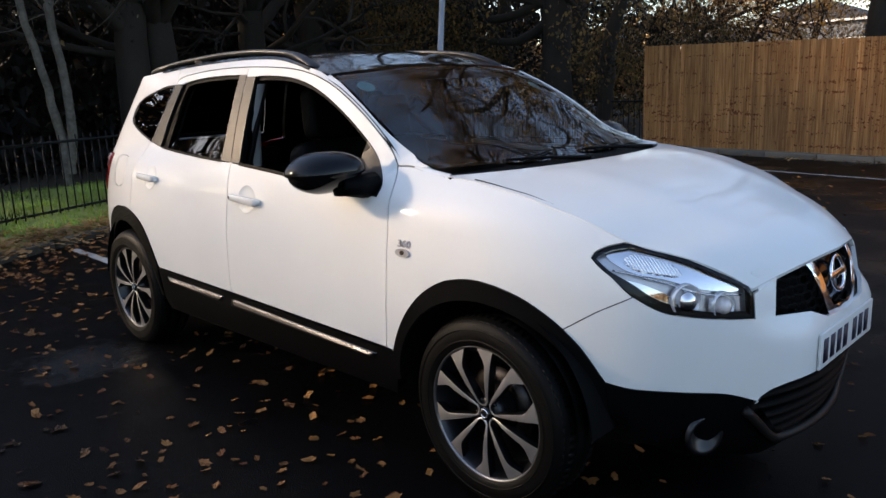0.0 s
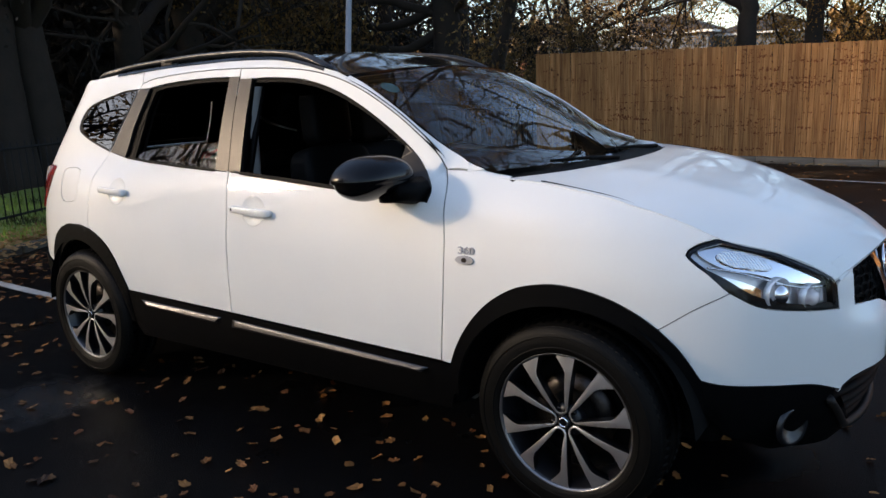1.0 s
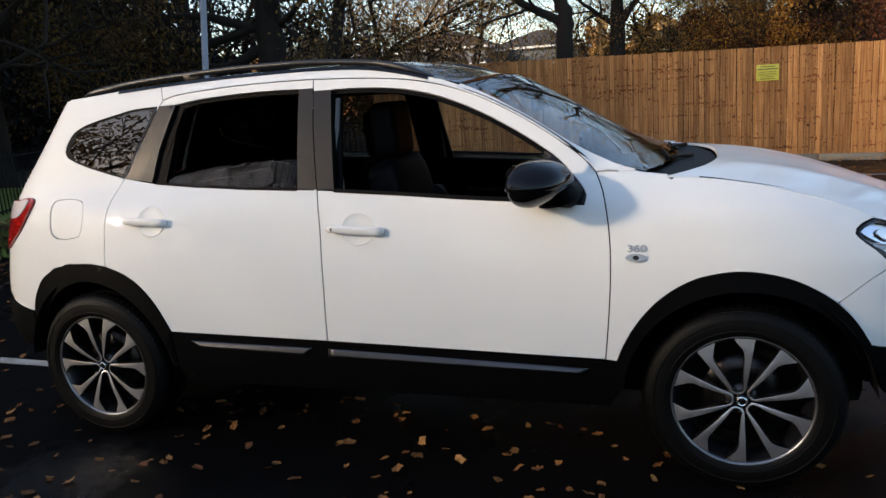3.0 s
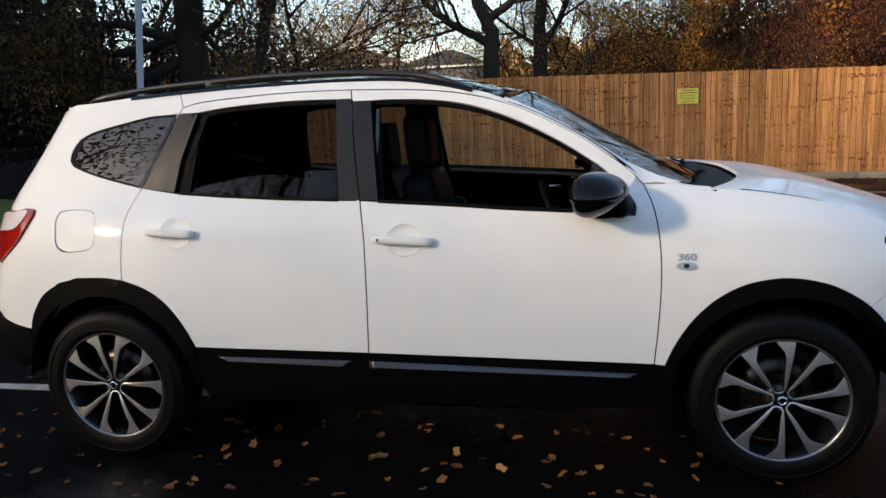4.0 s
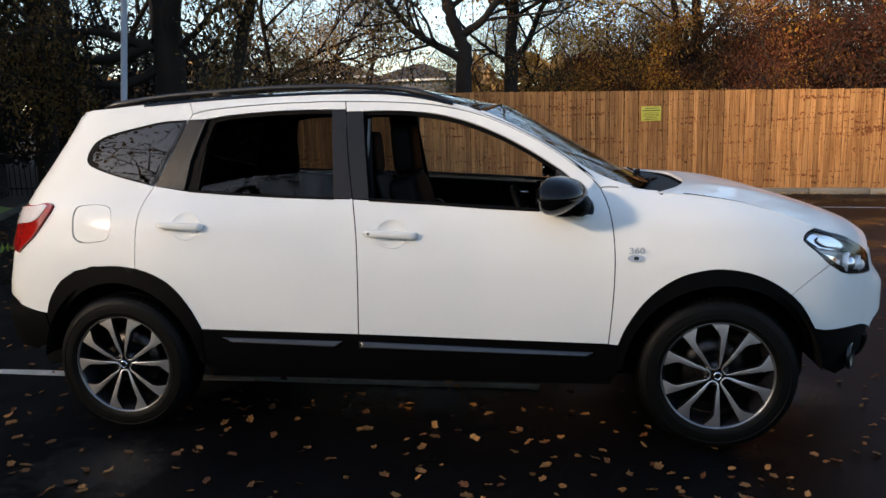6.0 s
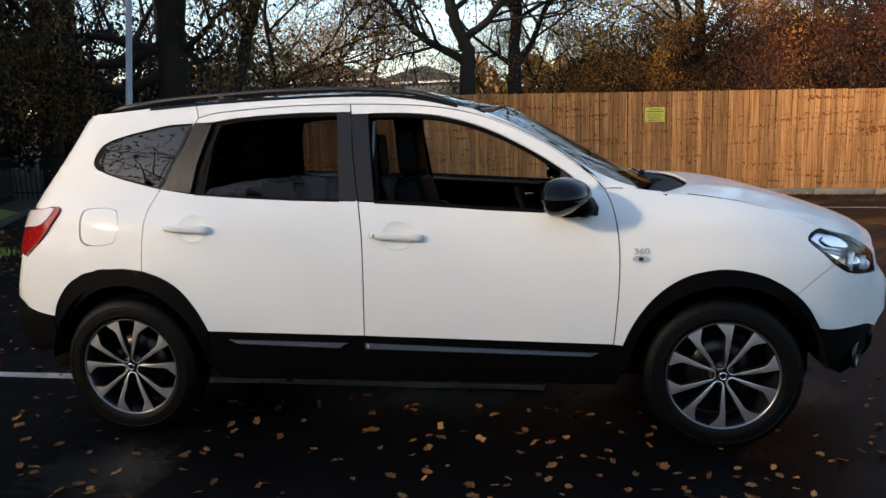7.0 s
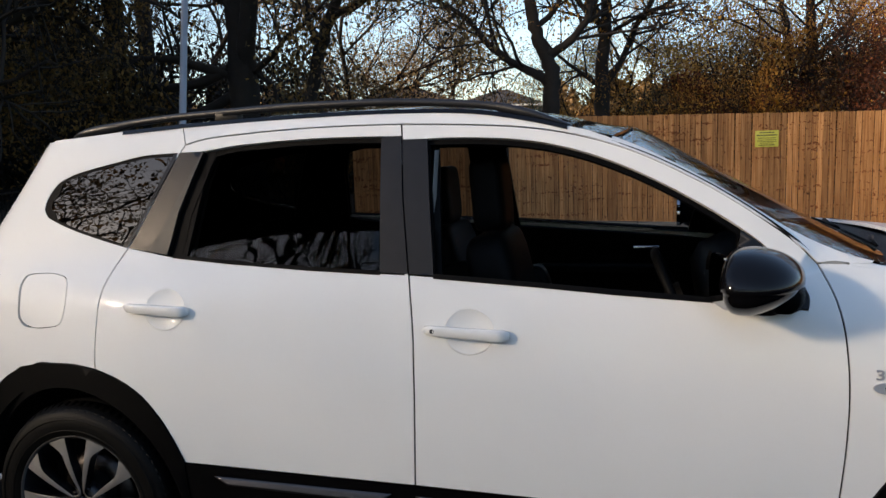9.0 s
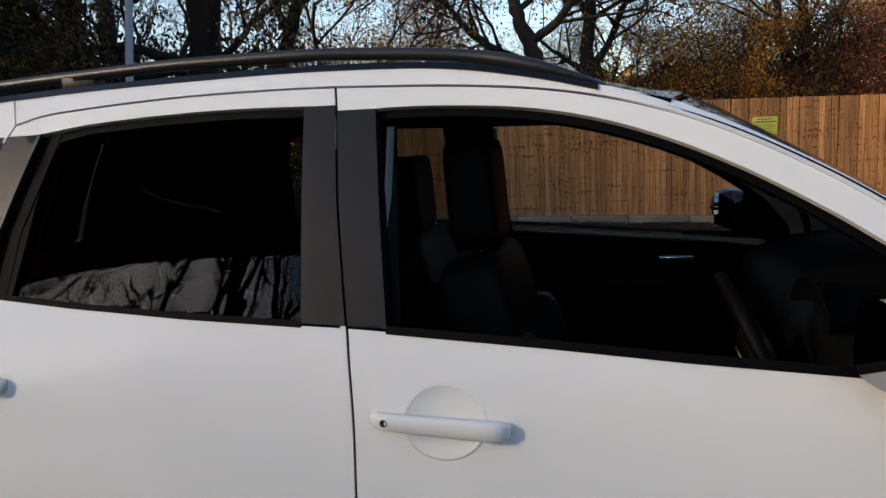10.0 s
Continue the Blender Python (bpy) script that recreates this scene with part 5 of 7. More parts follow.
tx.matrix_basis = Matrix.Translation((1.034, -half_width(1.034, 0.893) - 0.003, 0.883)) @ pose(0, 0, 0, 90 - 7, 0, 0) @ Matrix.Diagonal((1.25, 1, 1, 1))
tagged(tx, "chrome numerals 360 on the wing")

RAIL = [(-1.56, 1.574), (-1.50, 1.596), (-1.404, 1.611), (-1.165, 1.632), (-0.873, 1.644), (-0.646, 1.650), (-0.367, 1.648), (-0.176, 1.638), (0.011, 1.619), (0.117, 1.594), (0.245, 1.542)]


def rail():
    bm = bmesh.new()
    rows = []
    xs = np.linspace(-1.56, 0.245, 60)
    for x in xs:
        z = curve(float(x), RAIL)
        base = curve(float(x), ROOF_EDGE) + 0.002
        y = -(half_width(float(x), base - 0.002) - 0.035)
        low = base if (x < -1.38 or x > 0.02) else z - 0.022
        t = ease(-1.40, -1.30, x) * (1 - ease(-0.06, 0.06, x))
        low = base + (z - 0.023 - base) * t
        low = min(low, z - 0.004)
        w = 0.018 + 0.012 * ease(-0.05, 0.16, x) + 0.008 * (1 - ease(-1.45, -1.3, x))
        w *= min(1, 0.35 + (x + 1.56) / 0.06, 0.35 + (0.245 - x) / 0.05)
        ring = [(y - w, low), (y - w, z - 0.006), (y - w * 0.6, z), (y + w * 0.6, z), (y + w, z - 0.006), (y + w, low)]
        rows.append([bm.verts.new((float(x), a, b)) for a, b in ring])
    for a, b in zip(rows, rows[1:]):
        for k in range(6):
            bm.faces.new((a[k], a[(k + 1) % 6], b[(k + 1) % 6], b[k]))
    bm.faces.new(rows[0])
    bm.faces.new(rows[-1])
    bmesh.ops.recalc_face_normals(bm, faces=bm.faces[:])
    return bm


rails = both("roof_rail", rail(), RAILGREY, car, "dark grey roof rail")
for k, r in enumerate(rails):
    y = -(half_width(-0.92, 1.602) - 0.035)
    post = box(-0.965, -0.875, y - 0.018, y + 0.018, 1.595, 1.63, 0.005)
    part("rail_foot", mirrored(post) if k else post, SATIN, r, "satin grey rail foot")


FRONT_SPIN, REAR_SPIN = -105, -54


# wheels
def wheel(name):
    w = part(name, lathe([(0.0005, -0.045), (0.085, -0.045), (0.09, -0.02), (0.09, 0.02)], 32), DARK, None, "road wheel with ten-spoke two-tone alloy rim")
    prof = [(0.235, -0.095), (0.245, -0.104), (0.262, -0.108), (0.30, -0.107), (0.322, -0.098), (0.334, -0.082), (0.340, -0.06)]
    for y in (-0.035, -0.033, -0.028, -0.026, 0.026, 0.028, 0.033, 0.035):
        prof.append((0.3405 if abs(y) in (0.035, 0.026) else 0.334, y))
    prof += [(0.340, 0.06), (0.334, 0.085), (0.30, 0.105), (0.235, 0.10)]
    tyre = lathe(prof, 72)
    for k in range(72):
        a = 2 * math.pi * k / 72
        for y0, y1, r in ((-0.094, -0.044, 0.3316), (0.044, 0.094, 0.3316)):
            lug = bmesh.ops.create_cube(tyre, size=1, matrix=Matrix.Rotation(a, 4, "Y") @ Matrix.Translation((r, (y0 + y1) / 2, 0)) @ Matrix.Rotation(math.copysign(0.42, y0), 4, "Z") @ Matrix.Diagonal((0.011, y1 - y0 - 0.006, 0.022, 1)))
    for r0 in (0.262, 0.300):
        ring = [(r0 - 0.0025, -0.1075), (r0, -0.1105), (r0 + 0.0025, -0.1075)]
        lathe(ring, 72, bm=tyre)
    part("tyre", tyre, RUBBER, w, "black road tyre")
    rim = part("rim", lathe([(0.240, 0.09), (0.215, 0.05), (0.208, 0.0), (0.213, -0.05), (0.228, -0.082), (0.233, -0.094), (0.241, -0.098), (0.2465, -0.100), (0.247, -0.090)], 72), RIMDARK, w, "dark alloy rim with machined spokes")
    part("rim_edge", lathe([(0.2325, -0.0945), (0.236, -0.099), (0.240, -0.1005), (0.242, -0.099)], 72), RIMEDGE, w, "machined rim edge")
    # five loops of two spokes each: bright machined faces, dark flanks
    half = [((.0250, .0), (.0325, .0)), ((.0275, .0125), (.0340, .0090)), ((.0350, .0215), (.0400, .0160)), ((.0500, .0293), (.0540, .0200)), ((.0750, .0400), (.0790, .0262)),
            ((.0990, .0504), (.1050, .0338)), ((.1350, .0658), (.1400, .0445)), ((.1620, .0775), (.1660, .0525)), ((.1800, .0850), (.1850, .0505)), ((.1970, .0925), (.2080, .0410)),
            ((.2090, .0985), (.2265, .0325)), ((.2130, .0985), (.2300, .0325))]
    for k in range(5):
        for sgn in (1, -1):
            face, body = bmesh.new(), bmesh.new()
            fr, br = [], []
            for (ro, lo), (ri, li) in half:
                def dep(r):
                    return -0.082 - 0.012 * math.sin(math.pi * min(1, r / 0.235)) - 0.009 * r / 0.23
                o, q = Vector((ro, dep(ro), sgn * lo)), Vector((ri, dep(ri), sgn * li))
                mid = (o + q) / 2 - Vector((0, 0.002, 0))
                fr.append([face.verts.new(p) for p in (o, mid, q)])
                br.append([body.verts.new(p) for p in (o + Vector((0, 0.0008, 0)), o + Vector((0, 0.034, 0)), q + Vector((0, 0.034, 0)), q + Vector((0, 0.0008, 0)))])
            for a, c in zip(fr, fr[1:]):
                for j in range(2):
                    face.faces.new((a[j], a[j + 1], c[j + 1], c[j]))
            for a, c in zip(br, br[1:]):
                for j in range(3):
                    body.faces.new((a[j], c[j], c[j + 1], a[j + 1]))
            turn = pose(0, 0, 0, 0, 72 * k, 0)
            for bm in (face, body):
                bmesh.ops.recalc_face_normals(bm, faces=bm.faces[:])
                bmesh.ops.transform(bm, matrix=turn, verts=bm.verts[:])
            for f in face.faces:
                if f.normal.y > 0:
                    f.normal_flip()
            part("spoke", body, RIMDARK, w)
            part("spoke_face", face, ALLOY, w, "machined bright spoke face")
    part("hub", lathe([(0.062, -0.04), (0.060, -0.066), (0.046, -0.078), (0.034, -0.080), (0.030, -0.080)], 40), RIMDARK, w)
    part("hub_cap", lathe([(0.0005, -0.096), (0.018, -0.096), (0.0235, -0.093), (0.0245, -0.078)], 32), GLOSS, w)
    part("cap_emblem", lathe([(0.0115, -0.0965), (0.013, -0.0985), (0.017, -0.0985), (0.0185, -0.0965)], 28), CHROME, w, "chrome ring emblem")
    part("brake_disc", lathe([(0.09, -0.02), (0.15, -0.02), (0.15, 0.0), (0.09, 0.0)], 48), DISC, w)
    for k in range(5):
        a = 2 * math.pi * k / 5 + 0.3
        nut = lathe([(0.0005, -0.082), (0.008, -0.082), (0.0095, -0.076), (0.0095, -0.06)], 6)
        bmesh.ops.translate(nut, vec=(0.046 * math.cos(a), 0, 0.046 * math.sin(a)), verts=nut.verts[:])
        part("wheel_nut", nut, DISC, w)
    part("wheel_back", lathe([(0.0005, 0.03), (0.21, 0.03)], 32), DARK, w)
    return w


front_wheel = wheel("wheel")
front_wheel.parent = car
front_wheel.matrix_basis = pose(1.3825, -0.765, 0.34, 0, FRONT_SPIN, 0)
for x, y, turn, spin in ((-1.3825, -0.765, 0, REAR_SPIN), (1.3825, 0.765, 180, 20), (-1.3825, 0.765, 180, 40)):
    c = copy_thing(front_wheel, pose(x, y, 0.34, 0, spin if not turn else -spin, turn))


# cabin
def cushion(w, d, h, bulge=0.02, n=10):
    """A padded slab, w wide (y), d deep (x), h high (z), sitting on z = 0."""
    bm = bmesh.new()
    bmesh.ops.create_cube(bm, size=1)
    bmesh.ops.subdivide_edges(bm, edges=bm.edges[:], cuts=n, use_grid_fill=True)
    for v in bm.verts:
        x, y, z = v.co * 2
        r = (abs(x) ** 6 + abs(y) ** 6 + abs(z) ** 6) ** (1 / 6)
        s = 1 / max(r, 1e-6) * max(abs(x), abs(y), abs(z))
        v.co = Vector((x * s * d / 2, y * s * w / 2, z * s * h / 2 + h / 2))
        v.co.z += bulge * math.sin(math.pi * (y * 0.5 + 0.5)) * (1 if z > 0 else 0) * -0.3
    return bm


def seat(x, y, w=0.50, rest=0.25, tall=0.62, z0=0.48, lean=16):
    """A seat with its back leaning by so many degrees and a headrest so high."""
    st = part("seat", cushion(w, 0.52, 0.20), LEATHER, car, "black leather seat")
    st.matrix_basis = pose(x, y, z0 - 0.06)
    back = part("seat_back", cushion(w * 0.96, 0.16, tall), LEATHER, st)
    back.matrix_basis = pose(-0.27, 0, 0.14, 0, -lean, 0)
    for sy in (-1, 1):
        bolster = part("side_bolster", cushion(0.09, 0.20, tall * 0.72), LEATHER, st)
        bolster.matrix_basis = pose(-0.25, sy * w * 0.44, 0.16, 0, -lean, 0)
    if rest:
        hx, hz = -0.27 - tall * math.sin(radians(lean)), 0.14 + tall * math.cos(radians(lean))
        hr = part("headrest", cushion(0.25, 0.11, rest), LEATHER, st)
        hr.matrix_basis = pose(hx + 0.01, 0, hz + 0.0, 0, -4, 0)
        for dy in (-0.07, 0.07):
            part("headrest_stalk", tube([(hx + 0.02, dy, hz - 0.06), (hx + 0.01, dy, hz + 0.06)], 0.006, 8), CHROME, st)
    return st


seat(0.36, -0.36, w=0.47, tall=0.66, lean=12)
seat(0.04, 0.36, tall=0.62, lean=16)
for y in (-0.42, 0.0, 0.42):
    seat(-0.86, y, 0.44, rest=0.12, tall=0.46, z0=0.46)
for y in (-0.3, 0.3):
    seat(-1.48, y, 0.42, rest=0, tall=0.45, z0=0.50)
dash = bmesh.new()
prof = [(1.10, 1.10), (0.95, 1.09), (0.80, 1.07), (0.70, 1.02), (0.66, 0.94), (0.68, 0.80), (0.74, 0.60), (0.95, 0.50), (1.12, 0.50)]
rows = []
for i in range(25):
    y = -0.70 + 1.40 * i / 24
    hump = 0.045 * math.exp(-((y + 0.36) / 0.17) ** 2)
    rows.append([dash.verts.new((x, y, z + (hump if 0.65 < x < 0.96 and z > 0.9 else 0))) for x, z in prof])
for a, b in zip(rows, rows[1:]):
    for j in range(len(prof) - 1):
        dash.faces.new((a[j], a[j + 1], b[j + 1], b[j]))
bmesh.ops.recalc_face_normals(dash, faces=dash.faces[:])
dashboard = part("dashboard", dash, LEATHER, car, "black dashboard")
for y in (-0.12, 0.12):
    v = lathe([(0.0005, 0.0), (0.035, 0.0), (0.045, 0.008), (0.05, 0.0)], 24)
    bmesh.ops.transform(v, matrix=Matrix.Translation((0.675, y, 0.93)) @ pose(0, 0, 0, 0, 0, -90), verts=v.verts[:])
    part("air_vent", v, TRIM, dashboard, "round air vent")
ring = [(0.185 * math.cos(a), 0.185 * math.sin(a)) for a in [k * math.pi / 18 for k in range(37)]]
steer = tube([Vector((0, a, b)) for a, b in ring], 0.015, 8, False)
for a in (0.0, math.pi, -math.pi / 2):
    tube([(0, 0.03 * math.cos(a), 0.03 * math.sin(a)), (0.0, 0.18 * math.cos(a), 0.18 * math.sin(a))], [0.024, 0.014], 8, bm=steer)
bmesh.ops.transform(steer, matrix=Matrix.Translation((0.56, -0.36, 0.955)) @ pose(0, 0, 0, 0, -24, 0), verts=steer.verts[:])
wheel_rim = part("steering_wheel", steer, LEATHER, car, "black steering wheel")
pad = lathe([(0.0005, -0.03), (0.05, -0.028), (0.068, -0.01), (0.07, 0.03)], 28)
bmesh.ops.transform(pad, matrix=Matrix.Translation((0.56, -0.36, 0.955)) @ pose(0, 0, 0, 0, -24, 0) @ pose(0, 0, 0, 0, 0, -90), verts=pad.verts[:])
part("airbag_pad", pad, PLASTIC, wheel_rim)
for dy in (-0.045, 0.045):
    b = box(-0.036, -0.030, dy - 0.012, dy + 0.012, -0.02, 0.02, 0.003)
    bmesh.ops.transform(b, matrix=Matrix.Translation((0.56, -0.36, 0.955)) @ pose(0, 0, 0, 0, -24, 0), verts=b.verts[:])
    part("wheel_switch", b, TRIM, wheel_rim)
for a in (0.0, math.pi):
    b = box(-0.022, -0.014, 0.075, 0.135, -0.016, 0.016, 0.004)
    bmesh.ops.transform(b, matrix=Matrix.Translation((0.56, -0.36, 0.955)) @ pose(0, 0, 0, 0, -24, 0) @ Matrix.Rotation(a, 4, "X"), verts=b.verts[:])
    part("spoke_trim", b, ALLOY, wheel_rim, "silver switch panel on the spoke")
hood = bmesh.new()
rows = []
for i in range(13):
    a = math.pi * i / 12
    rows.append([hood.verts.new((x, -0.36 + r * math.cos(a), 1.045 + h * math.sin(a))) for x, r, h in ((0.66, 0.17, 0.085), (0.655, 0.155, 0.07), (0.78, 0.15, 0.065), (0.88, 0.17, 0.05))])
for a, b in zip(rows, rows[1:]):
    for j in range(3):
        hood.faces.new((a[j], a[j + 1], b[j + 1], b[j]))
bmesh.ops.recalc_face_normals(hood, faces=hood.faces[:])
part("instrument_hood", hood, LEATHER, dashboard, "black instrument hood")
tunnel = part("centre_console", box(-0.2, 0.7, -0.11, 0.11, 0.42, 0.68, 0.03), LEATHER, car, "black centre console")
lin = lambda x, y: roof(x, y) - Vector((0, 0, 0.045))
part("headlining", panel([(-1.66, -0.46), (0.34, -0.58), (0.34, 0.58), (-1.66, 0.46)], lin, step=0.12, depth=0), GREYTRIM, car, "grey cloth headlining")
mir = part("rear_view_mirror", box(0.53, 0.56, -0.12, 0.12, 1.36, 1.43, 0.012), PLASTIC, car, "black rear-view mirror")
for sy in (-1, 1):
    for x0, x1 in ((-0.05, 0.55), (-0.95, -0.45)):
        part("armrest", box(x0, x1, sy * 0.72, sy * 0.79, 0.86, 0.91, 0.015), LEATHER, car)
        part("inside_handle", box(x1 - 0.14, x1 - 0.02, sy * 0.755, sy * 0.77, 0.975, 0.995, 0.005), CHROME, car, "chrome inside door handle")
for sy in (-1, 1):
    pts = [(-0.16, 1.48, 0.655), (-0.165, 1.30, 0.70), (-0.15, 1.10, 0.72)]
    bm = bmesh.new()
    rows = []
    for x, z, y in pts:
        rows.append([bm.verts.new((x + dx, sy * (y + dy), z)) for dx, dy in ((-0.06, -0.045), (0.0, -0.035), (0.008, -0.01), (0.0, 0.012))])
    for a, b in zip(rows, rows[1:]):
        for j in range(3):
            bm.faces.new((a[j], a[j + 1], b[j + 1], b[j]))
    bmesh.ops.recalc_face_normals(bm, faces=bm.faces[:])
    part("pillar_trim", bm, PILLARGREY if sy < 0 else LEATHER, car, "pale grey inner pillar trim" if sy < 0 else "dark inner pillar trim")

# ---------------------------------------------------------------- ground and boundary
def sheet(pts, z, name, mat, label, category, kind="structure"):
    bm = bmesh.new()
    bm.faces.new([bm.verts.new((x, y, z)) for x, y in pts])
    ob = link(name, bm, mat, False)
    return tagged(ob, label, category, kind=kind)


sheet([(-600, -600), (600, -600), (600, 600), (-600, 600)], -0.03, "ground", SOIL, "dark leafy woodland ground", "ground")


def fence_y(x):
    return 10.63 - 0.165 * x


def edge_x(y):
    """Where the tarmac ends at the wood."""
    return -4.9 - 0.48 * (y + 0.1)


bm = bmesh.new()
lot = [(-2.3, -5.5), (-4.9, -0.1), (-10.25, 11.05), (-5.2, fence_y(-5.2) - 0.32), (24, fence_y(24) - 0.32), (24, -26), (-14, -26), (-9, -14)]
bm.faces.new([bm.verts.new((x, y, 0.0)) for x, y in lot])
tagged(link("tarmac", bm, ASPHALT, False), "dark wet tarmac of the car park", "tarmac", kind="structure")


def strip(name, a, b, w, label):
    d = (Vector(b) - Vector(a)).normalized() * w / 2
    n = Vector((-d.y, d.x))
    bm = bmesh.new()
    k = 24
    l, r = [], []
    rnd = random.Random(name + str(a))
    for i in range(k + 1):
        p = Vector(a).lerp(Vector(b), i / k)
        j = 0.006
        l.append(bm.verts.new((p.x + n.x + rnd.uniform(-j, j), p.y + n.y + rnd.uniform(-j, j), 0.004)))
        r.append(bm.verts.new((p.x - n.x + rnd.uniform(-j, j), p.y - n.y + rnd.uniform(-j, j), 0.004)))
    for i in range(k):
        bm.faces.new((l[i], r[i], r[i + 1], l[i + 1]))
    bmesh.ops.recalc_face_normals(bm, faces=bm.faces[:])
    tagged(link(name, bm, PAINTLINE, False), label, "road marking", kind="structure")


strip("bay_line", (-4.72, -0.03), (0.6, -0.13), 0.085, "worn white parking bay line on the tarmac")
strip("bay_line", (-1.6, 8.83), (14, 5.95), 0.08, "worn white parking bay line on the tarmac")

# close-board fence
fence = thing("fence", "close-boarded timber fence, new orange-brown boards", "fence")
FX0, FX1 = -5.05, 15.0
slope = Vector((1, -0.165, 0)).normalized()


def fence_top(x):
    return 1.90 - 0.028 * x if x < 6 else 1.732 - 0.004 * (x - 6)


def board(h):
    bm = bmesh.new()
    bmesh.ops.create_cube(bm, size=1, matrix=Matrix.LocRotScale((0, 0, h / 2), None, (0.0815, 0.018, h)))
    for v in bm.verts:
        if v.co.x > 0:
            v.co.y -= 0.0 if v.co.y < 0 else 0.010
    es = [e for e in bm.edges if abs(e.verts[0].co.z - e.verts[1].co.z) > 0.5]
    bmesh.ops.bevel(bm, geom=es, offset=0.003, segments=1, affect="EDGES")
    me = bpy.data.meshes.new("board")
    bm.to_mesh(me)
    bm.free()
    me.materials.append(WOOD)
    return me


boards = [board(1.0) for _ in range(2)]
rnd = random.Random(5)
ang = math.degrees(math.atan2(slope.y, slope.x))
n_boards = int((FX1 - FX0) / (0.086 * slope.x))
for i in range(n_boards):
    x = FX0 + 0.086 * slope.x * i
    h = fence_top(x) - 0.05 + rnd.uniform(-0.006, 0.006)
    m = pose(x, fence_y(x) + rnd.uniform(-0.004, 0.004), 0.05, rnd.uniform(-0.3, 0.3), rnd.uniform(-0.25, 0.25), ang + 11 + rnd.uniform(-3.5, 3.5)) @ Matrix.Diagonal((rnd.uniform(0.96, 1.03), 1, h, 1))
    share("board", boards[i % 2], fence, m)
for z in (0.35, 0.95, 1.5):
    bm = bmesh.new()
    a, b = Vector((FX0, fence_y(FX0) + 0.045, z)), Vector((FX1, fence_y(FX1) + 0.045, z))
    part("fence_rail", tube([a, b], 0.035, 4), WOOD, fence)
for i in range(9):
    x = FX0 + 0.04 + i * 2.5
    post = box(-0.05, 0.05, -0.05, 0.05, 0, fence_top(x) - 0.06, 0.004)
    o = part("fence_post", post, WOOD, fence)
    o.matrix_basis = pose(x, fence_y(x) + 0.10, 0, 0, 0, ang)
gravel = box(-0.5, 0.5, -0.02, 0.02, 0, 0.13, 0.004)
o = part("gravel_board", gravel, WOOD, fence)
o.matrix_basis = pose((FX0 + FX1) / 2, fence_y((FX0 + FX1) / 2) + 0.03, 0, 0, 0, ang) @ Matrix.Diagonal(((FX1 - FX0) / slope.x, 1, 1, 1))

kerb = thing("kerb", "pale concrete edging kerb along the fence", "kerb", kind="structure")
kb = box(-0.455, 0.455, -0.07, 0.07, -0.02, 0.10, 0.012)
k0 = part("kerb_stone", kb, KERB, kerb)
k0.matrix_basis = pose(FX0 + 0.5, fence_y(FX0 + 0.5) - 0.24, 0, 0, 0, ang)
for i in range(1, 22):
    x = FX0 + 0.5 + 0.92 * slope.x * i
    share("kerb_stone", k0.data, kerb, pose(x, fence_y(x) - 0.24 + rnd.uniform(-0.006, 0.006), rnd.uniform(-0.006, 0.006), 0, 0, ang + rnd.uniform(-0.4, 0.4)))

dark_stone = k0.data.copy()
dark_stone.materials[0] = KERBDARK
wood_kerb = thing("kerb", "dark concrete kerb at the wood's edge", "kerb", kind="structure")
for (ax, ay), (bx, by) in (((-2.3, -5.5), (-4.9, -0.1)), ((-4.9, -0.1), (-10.25, 11.05)), ((-10.25, 11.05), (-5.3, 11.2))):
    d = Vector((bx - ax, by - ay))
    nk = int(d.length / 0.92)
    for i in range(nk):
        p = Vector((ax, ay)) + d * ((i + 0.5) / nk)
        share("kerb_stone", dark_stone, wood_kerb, pose(p.x - 0.06, p.y - 0.03, -0.03 + rnd.uniform(-0.01, 0.01), 0, 0, math.degrees(math.atan2(d.y, d.x))))

# sign on the fence
sg = thing("sign", "small yellow notice with unreadable print on the fence", "sign", at=(2.42, fence_y(2.42) - 0.022, 1.425))
sg.rotation_euler = (0, 0, radians(ang))
sign_plate = part("sign_plate", box(-0.172, 0.172, -0.004, 0.004, -0.13, 0.13, 0.002), SIGN, sg)
for k, (w, z, h) in enumerate(((0.11, 0.095, 0.014), (0.15, 0.055, 0.018), (0.13, 0.01, 0.010), (0.14, -0.02, 0.008), (0.14, -0.045, 0.008), (0.10, -0.07, 0.008), (0.12, -0.10, 0.012))):
    part("print_bar", box(-w, w, -0.0055, -0.0045, z - h / 2, z + h / 2), SIGNBAR, sign_plate, smooth=False)

# lamp post
lp = thing("lamp_post", "slim grey galvanised lamp post", "lamp post", at=(-4.97, 5.5, 0))
lp.location = (-4.97, 5.5, 0)
part("post", tube([(-0.24, 0, -0.02), (-0.11, 0, 1.2), (-0.108, 0, 1.22), (0.33, 0, 5.2)], [0.07, 0.07, 0.045, 0.036], 16), POSTGREY, lp)
part("lamp_arm", tube([(0.325, 0, 5.15), (0.43, -0.1, 5.3), (0.73, -0.3, 5.38)], 0.025, 10), POSTGREY, lp)
part("lamp_head", box(0.68, 1.13, -0.45, -0.25, 5.33, 5.43, 0.03), POSTGREY, lp)

